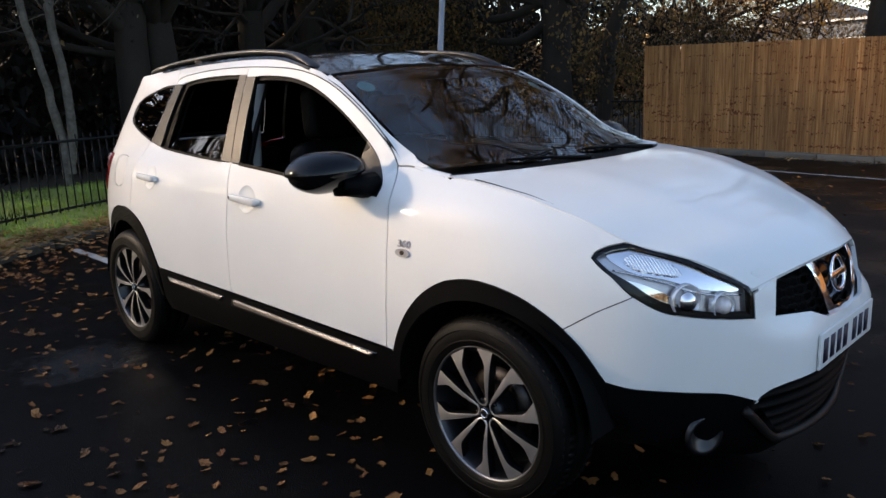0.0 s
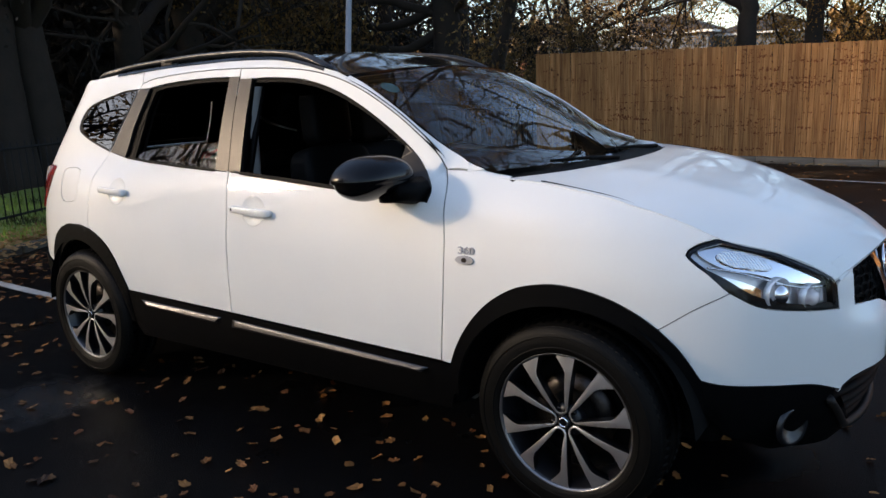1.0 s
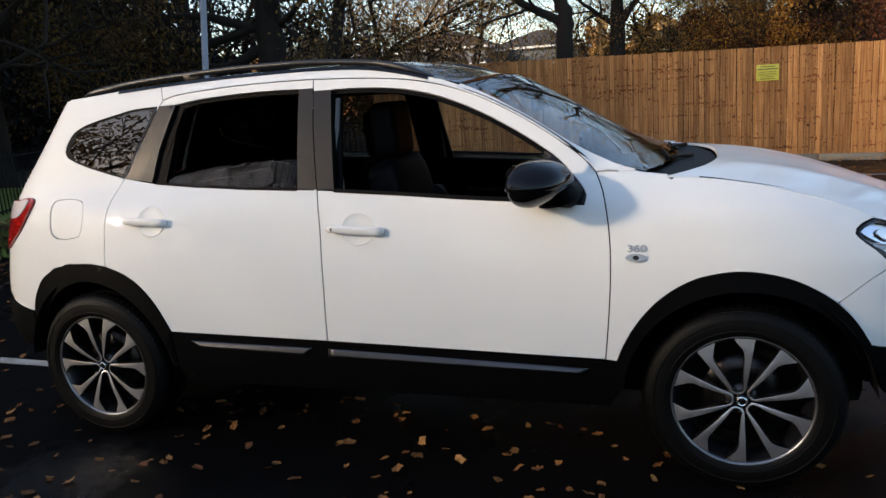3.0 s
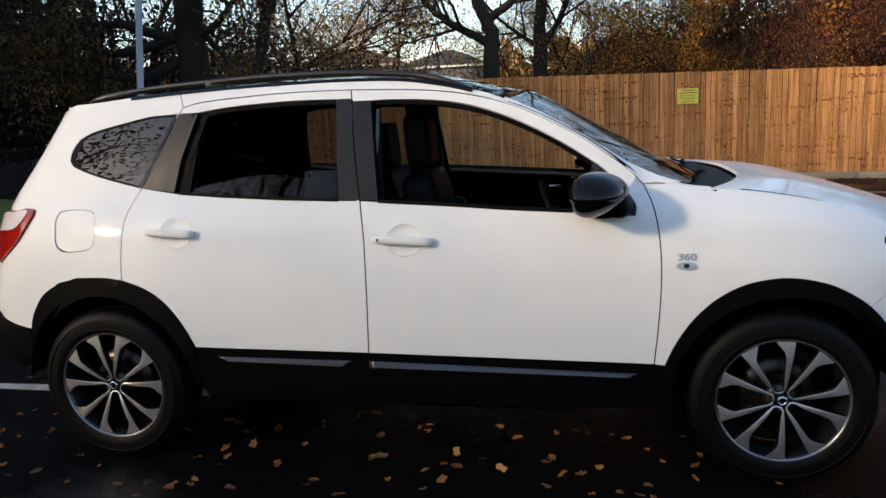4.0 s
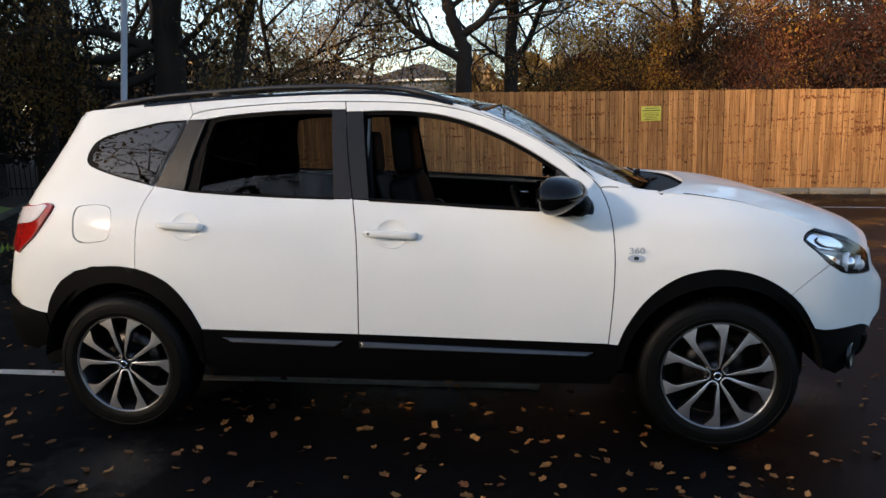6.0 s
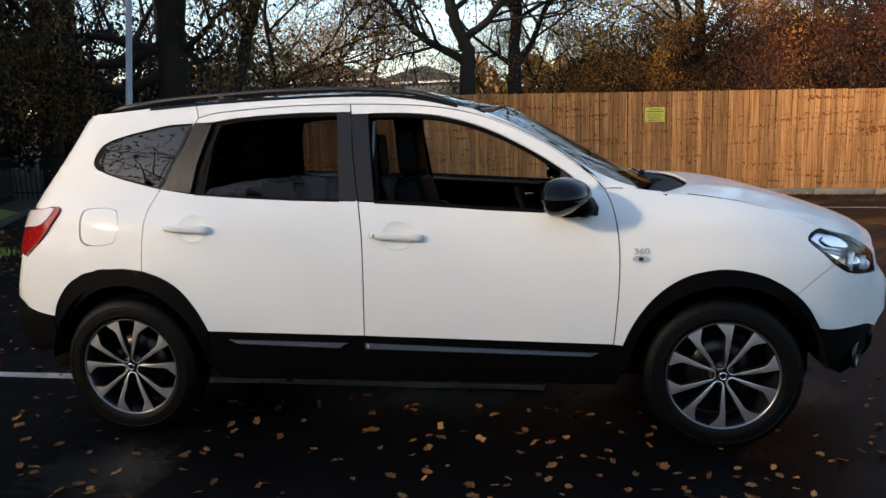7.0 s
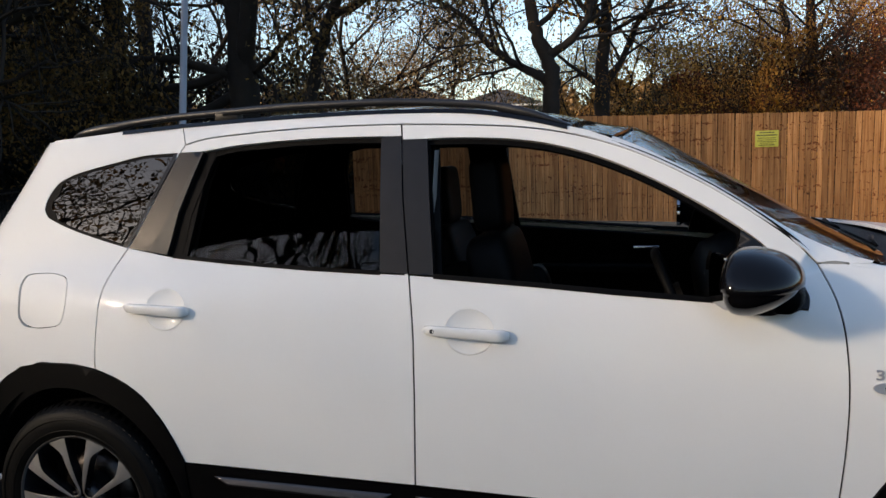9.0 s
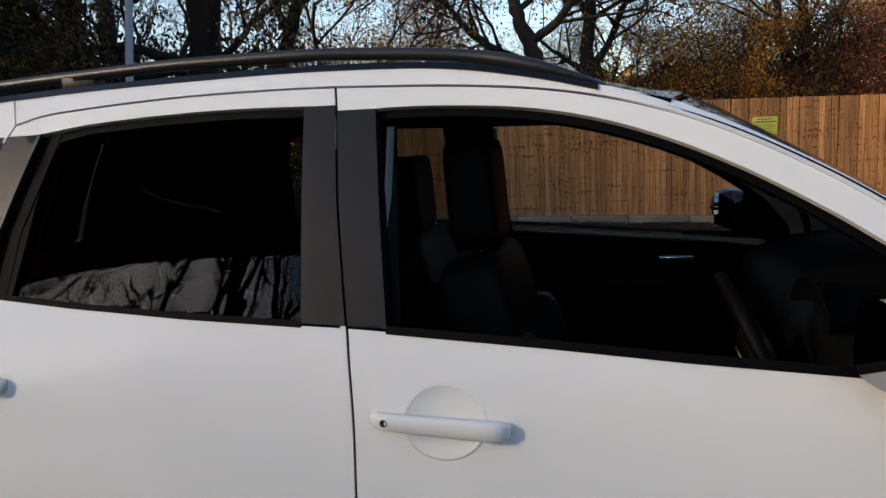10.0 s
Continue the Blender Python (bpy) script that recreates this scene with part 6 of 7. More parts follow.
# railing at the wood's edge
railing = thing("railing", "low black iron bar railing before the wood", "railing", kind="")
RP = [(-3.7, -5.6), (-6.5, 0.35), (-11.6, 11.5), (-5.15, 11.75)]
bar_me = None
for (ax, ay), (bx, by) in zip(RP, RP[1:]):
    a, b = Vector((ax, ay, 0)), Vector((bx, by, 0))
    for z in (0.15, 0.95):
        part("top_rail", tube([a + Vector((0, 0, z)), b + Vector((0, 0, z))], 0.016, 6), IRON, railing)
    nb = int((b - a).length / 0.125)
    for i in range(nb):
        p = a.lerp(b, (i + 0.5) / nb)
        if bar_me is None:
            o = part("railing_bar", tube([(0, 0, 0), (0, 0, 1.05)], 0.009, 6), IRON, railing)
            o.matrix_basis = pose(p.x, p.y, -0.02)
            bar_me = o.data
        else:
            share("railing_bar", bar_me, railing, pose(p.x, p.y, -0.02))

# grass verge beyond the railing
gx = bmesh.new()
rows = []
rnd = random.Random(9)
for i in range(40):
    row = []
    for j in range(14):
        y = -9 + 18 * i / 39
        x0 = -5.1 - 0.48 * (y + 0.1)
        x = x0 - 3.6 * j / 13
        row.append(gx.verts.new((x, y, 0.0 + 0.10 * ease(0, 3, j) + 0.04 * noise.noise(Vector((x, y, 0))))))
    rows.append(row)
for a, b in zip(rows, rows[1:]):
    for j in range(13):
        gx.faces.new((a[j], a[j + 1], b[j + 1], b[j]))
bmesh.ops.recalc_face_normals(gx, faces=gx.faces[:])
tagged(link("grass_verge", gx, GRASS), "short green grass verge under the trees", "grass", kind="structure")


def scatter(name, mat, count, place, size, label, category, seed, shape):
    """Many small pieces in one mesh."""
    rnd = random.Random(seed)
    vs, fs = [], []
    for _ in range(count):
        x, y, z = place(rnd)
        s = size * rnd.uniform(0.55, 1.25)
        m = Matrix.Translation((x, y, z)) @ Euler((rnd.uniform(-0.35, 0.35), rnd.uniform(-0.35, 0.35), rnd.uniform(0, 6.28))).to_matrix().to_4x4() if shape != "blade" else \
            Matrix.Translation((x, y, z)) @ Euler((rnd.uniform(-0.5, 0.5), rnd.uniform(-0.5, 0.5), rnd.uniform(0, 6.28))).to_matrix().to_4x4()
        k = len(vs)
        if shape == "blade":
            pts = [(-0.12, 0, 0), (0.12, 0, 0), (0.0, 0.2, 1.0)]
            fs.append((k, k + 1, k + 2))
        elif shape == "flake":
            pts = [(-0.5, 0, 0), (0.05, -0.36, 0.1), (0.55, 0.05, 0), (-0.05, 0.34, 0.12)]
            m = m @ Euler((rnd.uniform(0, 3), rnd.uniform(0, 3), 0)).to_matrix().to_4x4()
            fs.append((k, k + 1, k + 2, k + 3))
        else:
            # a lobed leaf, slightly cupped, with its stalk
            pts = [(0, 0, 0.06)]
            lobes = rnd.choice((5, 7))
            nn = lobes * 2
            for i in range(nn):
                a = 2 * math.pi * i / nn
                r = (0.46 if i % 2 else 0.33) * (1 + 0.3 * math.cos(a)) * rnd.uniform(0.8, 1.12)
                pts.append((r * 1.35 * math.cos(a), r * 0.85 * math.sin(a), 0.16 * rnd.random() + 0.12 * r))
            for i in range(nn):
                fs.append((k, k + 1 + i, k + 1 + (i + 1) % nn))
        vs += [m @ (Vector(p) * s) for p in pts]
    me = bpy.data.meshes.new(name)
    me.from_pydata(vs, [], fs)
    me.materials.append(mat)
    return tagged(new(name, me), label, category, kind="stuff")


def leaf_place(rnd):
    while True:
        x, y = rnd.uniform(-5.5, 6), rnd.uniform(-2.6, 1.5)
        if rnd.random() < 0.35 + 0.5 * (y < -0.4):
            return x, y, 0.006


scatter("fallen_leaves", LEAF_GROUND, 1500, leaf_place, 0.048, "brown oak leaves lying on the tarmac", "leaves", 3, "leaf")
scatter("fallen_leaves", LEAF_GROUND, 500, lambda r: (r.uniform(-6, 14), r.uniform(3, 9.6), 0.006), 0.06, "brown oak leaves lying on the tarmac", "leaves", 4, "leaf")


def drift(r):
    t = r.random()
    y = -3 + 9 * t
    return edge_x(y) - 0.35 + r.gauss(0, 0.35) - 0.2 * r.random(), y, 0.05 + r.random() * 0.05

scatter("fallen_leaves", LEAF_BROWN, 900, lambda r: (lambda x: (x, fence_y(x) - 0.42 + r.gauss(0, 0.14), 0.012 + 0.02 * r.random()))(r.uniform(-5, 13)), 0.055, "dead brown leaves along the foot of the fence", "leaves", 9, "leaf")


def stray(r):
    y = r.uniform(-3, 6)
    return edge_x(y) + 0.1 + abs(r.gauss(0, 0.6)), y, 0.008


scatter("leaf_drift", LEAF_GROUND, 900, stray, 0.06, "stray dead leaves on the tarmac by the kerb", "leaves", 7, "leaf")
scatter("leaf_drift", LEAF_BROWN, 4200, drift, 0.075, "drift of dead brown leaves along the kerb", "leaves", 6, "leaf")
scatter("grass_blades", BLADE, 9000, lambda r: (-5.6 - 0.34 * (0.1) - r.random() * 4 - 0.0, r.uniform(-3, 4), 0.08), 0.09, "short grass blades on the verge", "grass", 8, "blade")


# ---------------------------------------------------------------- trees
class Grow:
    """Gathers the trunk, limbs and leaves of one tree as plain lists."""

    def __init__(self, seed):
        self.r = random.Random(seed)
        self.v, self.f, self.lv, self.lf = [], [], [], []

    def limb(self, p, d, length, r0, r1, n, wander, sides=6, drop=0.0):
        pts, rad = [p.copy()], [r0]
        d = d.normalized()
        for i in range(n):
            d = (d + Vector((self.r.gauss(0, wander), self.r.gauss(0, wander), self.r.gauss(0, wander) - drop))).normalized()
            p = p + d * length / n
            pts.append(p.copy())
            rad.append(r0 + (r1 - r0) * (i + 1) / n)
        side = d.orthogonal().normalized()
        last = None
        for i, q in enumerate(pts):
            e = (pts[min(i + 1, n)] - pts[max(i - 1, 0)]).normalized()
            side = (side - e * side.dot(e)).normalized()
            up = e.cross(side)
            k = len(self.v)
            for j in range(sides):
                a = 2 * math.pi * j / sides
                self.v.append(q + (side * math.cos(a) + up * math.sin(a)) * rad[i])
            if last is not None:
                for j in range(sides):
                    self.f.append((last + j, last + (j + 1) % sides, k + (j + 1) % sides, k + j))
            last = k
        return pts, rad, d

    def leaves(self, p, count, spread, size):
        for _ in range(count):
            q = p + Vector((self.r.gauss(0, spread), self.r.gauss(0, spread), self.r.gauss(0, spread)))
            e = Euler((self.r.uniform(0, 6.28), self.r.uniform(0, 6.28), self.r.uniform(0, 6.28))).to_matrix()
            s = size * self.r.uniform(0.6, 1.3)
            k = len(self.lv)
            self.lv += [q + e @ Vector(c) * s for c in ((-0.5, 0, 0), (0, -0.32, 0.08), (0.6, 0, 0), (0, 0.32, 0.08))]
            self.lf.append((k, k + 1, k + 2, k + 3))

    def branch(self, p, d, length, r, level, levels, leaf_n, leaf_size, wander, spread):
        pts, rad, d2 = self.limb(p, d, length, r, r * 0.55 if level < levels else r * 0.3, 5 if level < 2 else 4, wander, (10, 7, 5, 4, 3, 3)[min(level, 5)])
        if level >= levels - 1 and leaf_n:
            for q in pts[1:]:
                self.leaves(q, leaf_n, spread, leaf_size)
        if level < levels:
            k = self.r.choice((3, 3, 4)) if level else self.r.choice((4, 5))
            for i in range(k):
                t = self.r.uniform(0.35, 1.0) if i else 1.0
                q = pts[max(1, min(len(pts) - 1, round(t * (len(pts) - 1))))]
                az = self.r.uniform(0, 6.28)
                o = d2.orthogonal().normalized()
                o = Matrix.Rotation(az, 3, d2) @ o
                nd = (d2 * self.r.uniform(0.5, 1.0) + o * self.r.uniform(0.5, 1.0) + Vector((0, 0, 0.12))).normalized()
                self.branch(q, nd, length * self.r.uniform(0.55, 0.8), r * self.r.uniform(0.42, 0.6), level + 1, levels, leaf_n, leaf_size, wander, spread)

    def meshes(self, bark, leaf):
        a = bpy.data.meshes.new("trunk")
        a.from_pydata(self.v, [], self.f)
        a.materials.append(bark)
        a.shade_smooth()
        b = None
        if self.lv:
            b = bpy.data.meshes.new("crown")
            b.from_pydata(self.lv, [], self.lf)
            b.materials.append(leaf)
        return a, b


def tree_kind(seed, height, r, levels, leaf_n, leaf_size, bark, leaf, bole=0.35, wander=0.10, spread=0.25, lean=(0, 0)):
    g = Grow(seed)
    p = Vector((0, 0, -0.1))
    pts, rad, d = g.limb(p, Vector((lean[0], lean[1], 1)), height * bole, r * 1.25, r * 0.9, 6, 0.03, 12)
    for i in range(5):
        az = 6.28 * i / 5 + g.r.uniform(-0.4, 0.4)
        up = 0.9 if i else 2.5
        g.branch(pts[-1] if i < 3 else pts[-2], Vector((math.cos(az), math.sin(az), up)), height * (0.30 if i else 0.34), r * (0.55 if i else 0.7), 1, levels, leaf_n, leaf_size, wander, spread)
    for i in range(2):
        az = g.r.uniform(0, 6.28)
        g.branch(pts[4], Vector((math.cos(az), math.sin(az), 0.25)), height * 0.26, r * 0.3, 2, levels, leaf_n, leaf_size, wander, spread)
    return g.meshes(bark, leaf)


def plant(kind, x, y, turn=0, size=1.0, label="", name="tree"):
    t = thing(name, label, "tree", group="trees round the car park")
    t.matrix_basis = pose(x, y, 0, 0, 0, turn) @ Matrix.Diagonal((size, size, size, 1))
    share("trunk", kind[0], t, Matrix.Identity(4))
    if kind[1]:
        share("crown", kind[1], t, Matrix.Identity(4))
    return t


OAK = tree_kind(11, 13, 0.36, 4, 4, 0.08, BARK, LEAF_OLIVE, 0.30, 0.16, 0.30)
# the same oak again, its leaves coloured as if in deep shade
WOODOAK = tree_kind(11, 13, 0.36, 4, 3, 0.08, BARK, LEAF_SHADED, 0.30, 0.16, 0.30)
BARE = tree_kind(12, 12, 0.24, 5, 1, 0.06, BARK, LEAF_OLIVE, 0.30, 0.20, 0.25)
GOLD = tree_kind(13, 11, 0.16, 4, 26, 0.062, BARK, LEAF_GOLD, 0.25, 0.12, 0.34)
RUST = tree_kind(14, 9, 0.13, 4, 28, 0.066, BARK, LEAF_RUST, 0.12, 0.12, 0.45)
BROWN = tree_kind(15, 12, 0.15, 4, 12, 0.10, BARK, LEAF_BROWN, 0.25, 0.12, 0.38)
GREEN = tree_kind(16, 8, 0.18, 4, 16, 0.10, BARK, LEAF_GREEN, 0.10, 0.12, 0.36)
TALL = tree_kind(18, 17, 0.22, 4, 9, 0.12, BARK, LEAF_BROWN, 0.55, 0.10, 0.5)

def hero(seed, stems, bark, leaf, levels=4, leaf_n=2, leaf_size=0.09, spread=0.2, twig=1.0, density=1.0):
    """A tree from its main limbs: each stem is (points, thick end, thin end); smaller branches sprout along them."""
    g = Grow(seed)
    for n, (pts, r0, r1) in enumerate(stems):
        pts = [Vector(p) for p in pts]
        fine = []
        for i in range(len(pts) - 1):
            p0, p1, p2, p3 = pts[max(0, i - 1)], pts[i], pts[i + 1], pts[min(len(pts) - 1, i + 2)]
            for k in range(4):
                t = k / 4
                q = 0.5 * ((2 * p1) + (p2 - p0) * t + (2 * p0 - 5 * p1 + 4 * p2 - p3) * t * t + (3 * p1 - p0 - 3 * p2 + p3) * t ** 3)
                fine.append(q + Vector((g.r.gauss(0, 0.02), g.r.gauss(0, 0.02), 0)) * min(1, r0 * 6))
        fine.append(pts[-1])
        m = len(fine) - 1
        k0 = None
        side = (fine[1] - fine[0]).orthogonal().normalized()
        for i, q in enumerate(fine):
            e = (fine[min(i + 1, m)] - fine[max(i - 1, 0)]).normalized()
            side = (side - e * side.dot(e)).normalized()
            up = e.cross(side)
            r = (r0 + (r1 - r0) * i / m) * g.r.uniform(0.93, 1.07)
            k = len(g.v)
            g.v += [q + (side * math.cos(a) + up * math.sin(a)) * r for a in [2 * math.pi * j / 12 for j in range(12)]]
            if k0 is not None:
                g.f += [(k0 + j, k0 + (j + 1) % 12, k + (j + 1) % 12, k + j) for j in range(12)]
            k0 = k
            if (n and i > m * 0.25 or i > m * 0.55) and g.r.random() < 0.75 * density:
                d = Matrix.Rotation(g.r.uniform(0, 6.28), 3, e) @ side
                g.branch(q, (d + e * 0.6 + Vector((0, 0, 0.15))).normalized(), twig * g.r.uniform(0.8, 1.7), min(0.06, r * 0.45), 2, levels + 1, leaf_n, leaf_size, 0.16, spread)
    return g.meshes(bark, leaf)


def at_y(y, *pts, dy=0.0):
    """Points of a limb that grows in the plane y, drifting by dy."""
    n = len(pts)
    return [(x, y + dy * i / n, z) for i, (x, z) in enumerate(pts)]


OAK_BIG = hero(31, [
    (at_y(12.3, (-7.88, -0.1), (-7.88, 1.0), (-7.86, 2.2), (-7.84, 3.4), (-7.9, 4.7), (-8.1, 6.5), (-8.0, 9.0), (-8.2, 11.5)), 0.42, 0.14),
    (at_y(12.3, (-7.8, 3.2), (-7.5, 4.4), (-7.3, 6.0), (-6.6, 8.5), (-6.2, 10.5), dy=-1.0), 0.24, 0.08),
    (at_y(12.2, (-8.1, 3.17), (-8.69, 3.35), (-9.2, 3.52), (-9.9, 3.55), (-10.7, 3.64), (-11.9, 3.93), (-13.2, 4.4), dy=-1.2), 0.12, 0.03),
    (at_y(12.2, (-8.1, 3.3), (-8.6, 3.07), (-9.4, 2.94), (-10.1, 3.06), (-10.75, 3.39), (-12.0, 3.69), (-13.4, 4.3), dy=-0.6), 0.13, 0.03),
    (at_y(12.2, (-8.1, 2.7), (-8.77, 2.4), (-9.45, 2.42), (-10.4, 2.57), (-12.1, 2.64), (-13.5, 2.9), dy=-0.8), 0.12, 0.03),
    (at_y(12.3, (-7.6, 3.2), (-6.95, 3.5), (-6.5, 3.78), (-5.9, 4.0), (-5.0, 4.6), dy=-1.5), 0.08, 0.03),
    (at_y(12.3, (-7.6, 3.3), (-7.4, 3.09), (-7.13, 2.84), (-7.0, 2.3), (-6.95, 1.9)), 0.07, 0.02),
    (at_y(12.3, (-7.9, 4.6), (-9.0, 5.2), (-10.4, 5.6), (-12, 6.4), dy=-2.0), 0.14, 0.04),
    (at_y(12.3, (-7.9, 5.0), (-6.8, 5.6), (-5.4, 5.9), (-4.0, 6.6), (-2.4, 7.4), dy=-3.5), 0.14, 0.04),
    (at_y(12.3, (-7.9, 6.0), (-7.0, 7.2), (-5.4, 8.4), (-3.6, 9.6), dy=-4.0), 0.14, 0.04),
    (at_y(12.3, (-8.0, 8.0), (-7.0, 9.8), (-5.6, 11.6), (-4.4, 13.5), (-3.6, 15.0), dy=-2.5), 0.15, 0.04),
    (at_y(12.3, (-8.0, 7.0), (-9.3, 9.2), (-10.4, 11.6), (-11.2, 14.0), dy=-1.5), 0.14, 0.04),
    (at_y(12.3, (-8.1, 10.0), (-8.4, 12.5), (-7.6, 15.0), (-7.0, 17.0)), 0.13, 0.03),
    (at_y(11.3, (-6.5, 9.0), (-5.0, 11.2), (-3.2, 12.4), (-1.6, 13.6), dy=-2.0), 0.11, 0.03),
], BARK, LEAF_OLIVE, 3, 6, 0.095, 0.22, 1.2)
LEANER = hero(32, [
    (at_y(12.4, (-6.7, -0.1), (-6.6, 1.2), (-6.49, 2.27), (-6.25, 2.93), (-6.05, 3.65), (-5.78, 4.23), (-5.4, 5.2), (-5.1, 7.5), (-4.6, 9.5), (-4.2, 12.5), (-4.4, 16.5)), 0.19, 0.05),
    (at_y(12.4, (-4.7, 9.0), (-3.8, 11.0), (-3.2, 13.5), (-2.2, 16.0), dy=-1.0), 0.09, 0.03),
    (at_y(12.4, (-4.3, 11.5), (-5.3, 13.0), (-5.9, 15.5), dy=-1.5), 0.07, 0.02),
    (at_y(12.4, (-6.05, 3.6), (-6.4, 4.3), (-6.5, 5.5), (-6.9, 7.0), dy=1.0), 0.09, 0.03),
    (at_y(12.4, (-5.78, 4.2), (-4.9, 4.5), (-4.0, 4.4), (-3.2, 4.8), dy=-0.8), 0.07, 0.02),
    (at_y(12.4, (-5.2, 6.5), (-4.0, 7.6), (-2.6, 8.6), dy=-3.0), 0.08, 0.03),
], BARK, LEAF_OLIVE, 3, 5, 0.09, 0.22, 1.1)
FORKED = hero(33, [
    (at_y(13.0, (-1.35, -0.1), (-1.33, 1.0), (-1.3, 2.03), (-1.26, 2.69), (-1.375, 3.17), (-1.53, 3.53), (-1.64, 3.95), (-1.7, 4.6), (-1.5, 6.2), (-1.7, 8.5), (-1.2, 11), (-1.5, 14), (-1.1, 17)), 0.20, 0.05),
    (at_y(13.0, (-1.4, 9.0), (-2.2, 10.8), (-2.6, 13.0), (-3.4, 15.5), dy=-1.5), 0.09, 0.03),
    (at_y(13.0, (-1.2, 10.5), (-0.3, 12.2), (0.4, 14.0), (0.8, 16.0), dy=-1.0), 0.08, 0.02),
    (at_y(13.0, (-1.3, 2.6), (-1.48, 2.82), (-1.85, 3.01), (-2.34, 3.33), (-2.7, 3.7), (-3.07, 4.13), (-3.7, 4.6), (-4.4, 5.6)), 0.11, 0.03),
    (at_y(13.0, (-1.4, 3.2), (-1.2, 3.3), (-0.86, 3.51), (-0.55, 3.85), (-0.49, 4.19), (-0.4, 4.9), (0.1, 6.5), (0.3, 8.5), dy=-0.5), 0.10, 0.04),
    (at_y(13.0, (-1.6, 3.8), (-1.35, 4.0), (-1.15, 4.3), (-1.05, 4.8), (-0.9, 6.4), (-0.7, 8.5), dy=0.7), 0.07, 0.03),
    (at_y(13.0, (-1.6, 5.6), (-2.3, 6.6), (-3.0, 8.2), (-3.6, 9.8), dy=-3.0), 0.09, 0.03),
], BARK, LEAF_OLIVE, 3, 1, 0.06, 0.2, 1.1)
UPRIGHT = hero(34, [
    (at_y(14.5, (-0.4, -0.1), (-0.36, 1.0), (-0.343, 2.1), (-0.338, 2.76), (-0.265, 3.66), (-0.22, 4.67), (-0.1, 7.0), (0.1, 10)), 0.21, 0.07),
    (at_y(14.5, (-0.3, 2.6), (-0.1, 2.95), (0.123, 3.26), (0.384, 3.88), (0.706, 4.37), (1.1, 5.0), (1.8, 6.5)), 0.09, 0.03),
    (at_y(14.5, (-0.36, 2.65), (-0.6, 2.85), (-0.86, 3.04), (-1.26, 3.37), (-1.8, 4.0)), 0.07, 0.02),
    (at_y(14.5, (-0.26, 3.7), (-0.36, 3.95), (-0.52, 4.3), (-0.8, 5.0), (-1.4, 7.0)), 0.09, 0.03),
], BARK, LEAF_GOLD, 3, 2, 0.07, 0.25, 1.0)
PAIR = hero(35, [
    (at_y(16.0, (4.2, -0.1), (4.2, 2.0), (4.18, 3.1), (4.16, 3.9), (4.14, 4.7), (4.3, 7.0), (4.2, 10)), 0.17, 0.05),
    (at_y(16.0, (4.1, 1.8), (3.86, 2.72), (3.63, 3.94), (3.48, 4.74), (3.2, 7.0)), 0.11, 0.04),
    (at_y(16.0, (4.2, 3.0), (4.7, 3.6), (5.3, 4.4), (6.0, 5.6)), 0.07, 0.02),
], BARK, LEAF_GOLD, 3, 3, 0.075, 0.3, 1.0)
BIRCH_A = hero(36, [
    ([(-9.5, 1.7, -0.1), (-9.5, 1.66, 0.8), (-9.46, 1.55, 1.6), (-9.42, 1.30, 2.9), (-9.4, 1.1, 4.5), (-9.6, 0.9, 8.0)], 0.075, 0.045),
    ([(-9.46, 1.72, 0.3), (-9.36, 1.78, 1.2), (-9.3, 1.66, 2.9), (-9.3, 1.7, 5.0), (-9.2, 1.9, 8.5)], 0.075, 0.045),
], BIRCH, LEAF_SHADED, 4, 2, 0.07, 0.2, 1.0)


def stand(kind, label):
    t = thing("tree", label, "tree", group="trees round the car park")
    share("trunk", kind[0], t, Matrix.Identity(4))
    share("crown", kind[1], t, Matrix.Identity(4))


stand(OAK_BIG, "large oak with long low limbs and sparse olive leaves")
stand(LEANER, "dark leaning tree with sparse olive leaves")
stand(FORKED, "dark forked tree nearly bare behind the fence")
stand(UPRIGHT, "upright dark tree with a few golden leaves")
stand(PAIR, "twin-stemmed dark tree among golden leaves")
stand(BIRCH_A, "pale-barked twin-stemmed birch beyond the railing")
plant(WOODOAK, -13.5, 9.5, 140, 0.95, "brown-barked tree in the dark wood")
plant(WOODOAK, -12.6, 7.0, 220, 0.85, "brown-barked tree in the dark wood")
# two trees added at the view's edge to shade and dapple the fence
plant(WOODOAK, -13.2, 1.4, 60, 0.8, "brown-barked tree in the dark wood")
plant(BARE, -14.8, -1.2, 25, 0.9, "nearly bare tree out of view, added to dapple the fence")
plant(WOODOAK, -10.7, 3.5, 0, 0.8, "brown-barked tree in the dark wood")
plant(WOODOAK, -10.9, 4.2, 90, 0.85, "brown-barked tree in the dark wood")
GOLD_LABEL = "autumn tree with golden leaves behind the fence"
RUST_LABEL = "autumn beech with rust-brown leaves behind the fence"
SAGE = tree_kind(17, 9, 0.10, 4, 9, 0.07, BARK, LEAF_SAGE, 0.12, 0.14, 0.36)
for x, y, turn, size in ((3.6, 16.4, 0, 0.6), (-0.4, 17.0, 20, 0.5), (0.6, 16.6, 210, 0.5), (4.6, 18.2, 140, 0.6)):
    plant(GOLD, x, y, turn, size, GOLD_LABEL)
for x, y, turn, size in ((5.9, 15.6, 40, 0.68), (7.6, 16.6, 310, 0.72), (9.4, 15.2, 130, 0.7), (12.5, 14.0, 230, 0.8), (2.4, 16.4, 90, 0.40)):
    plant(RUST, x, y, turn, size, RUST_LABEL)
for x, y, turn, size in ((1.5, 17.0, 15, 0.65), (2.6, 18.6, 100, 0.7), (2.0, 21.0, 200, 0.8)):
    plant(SAGE, x, y, turn, size, "thin-leaved olive shrub tree behind the fence")
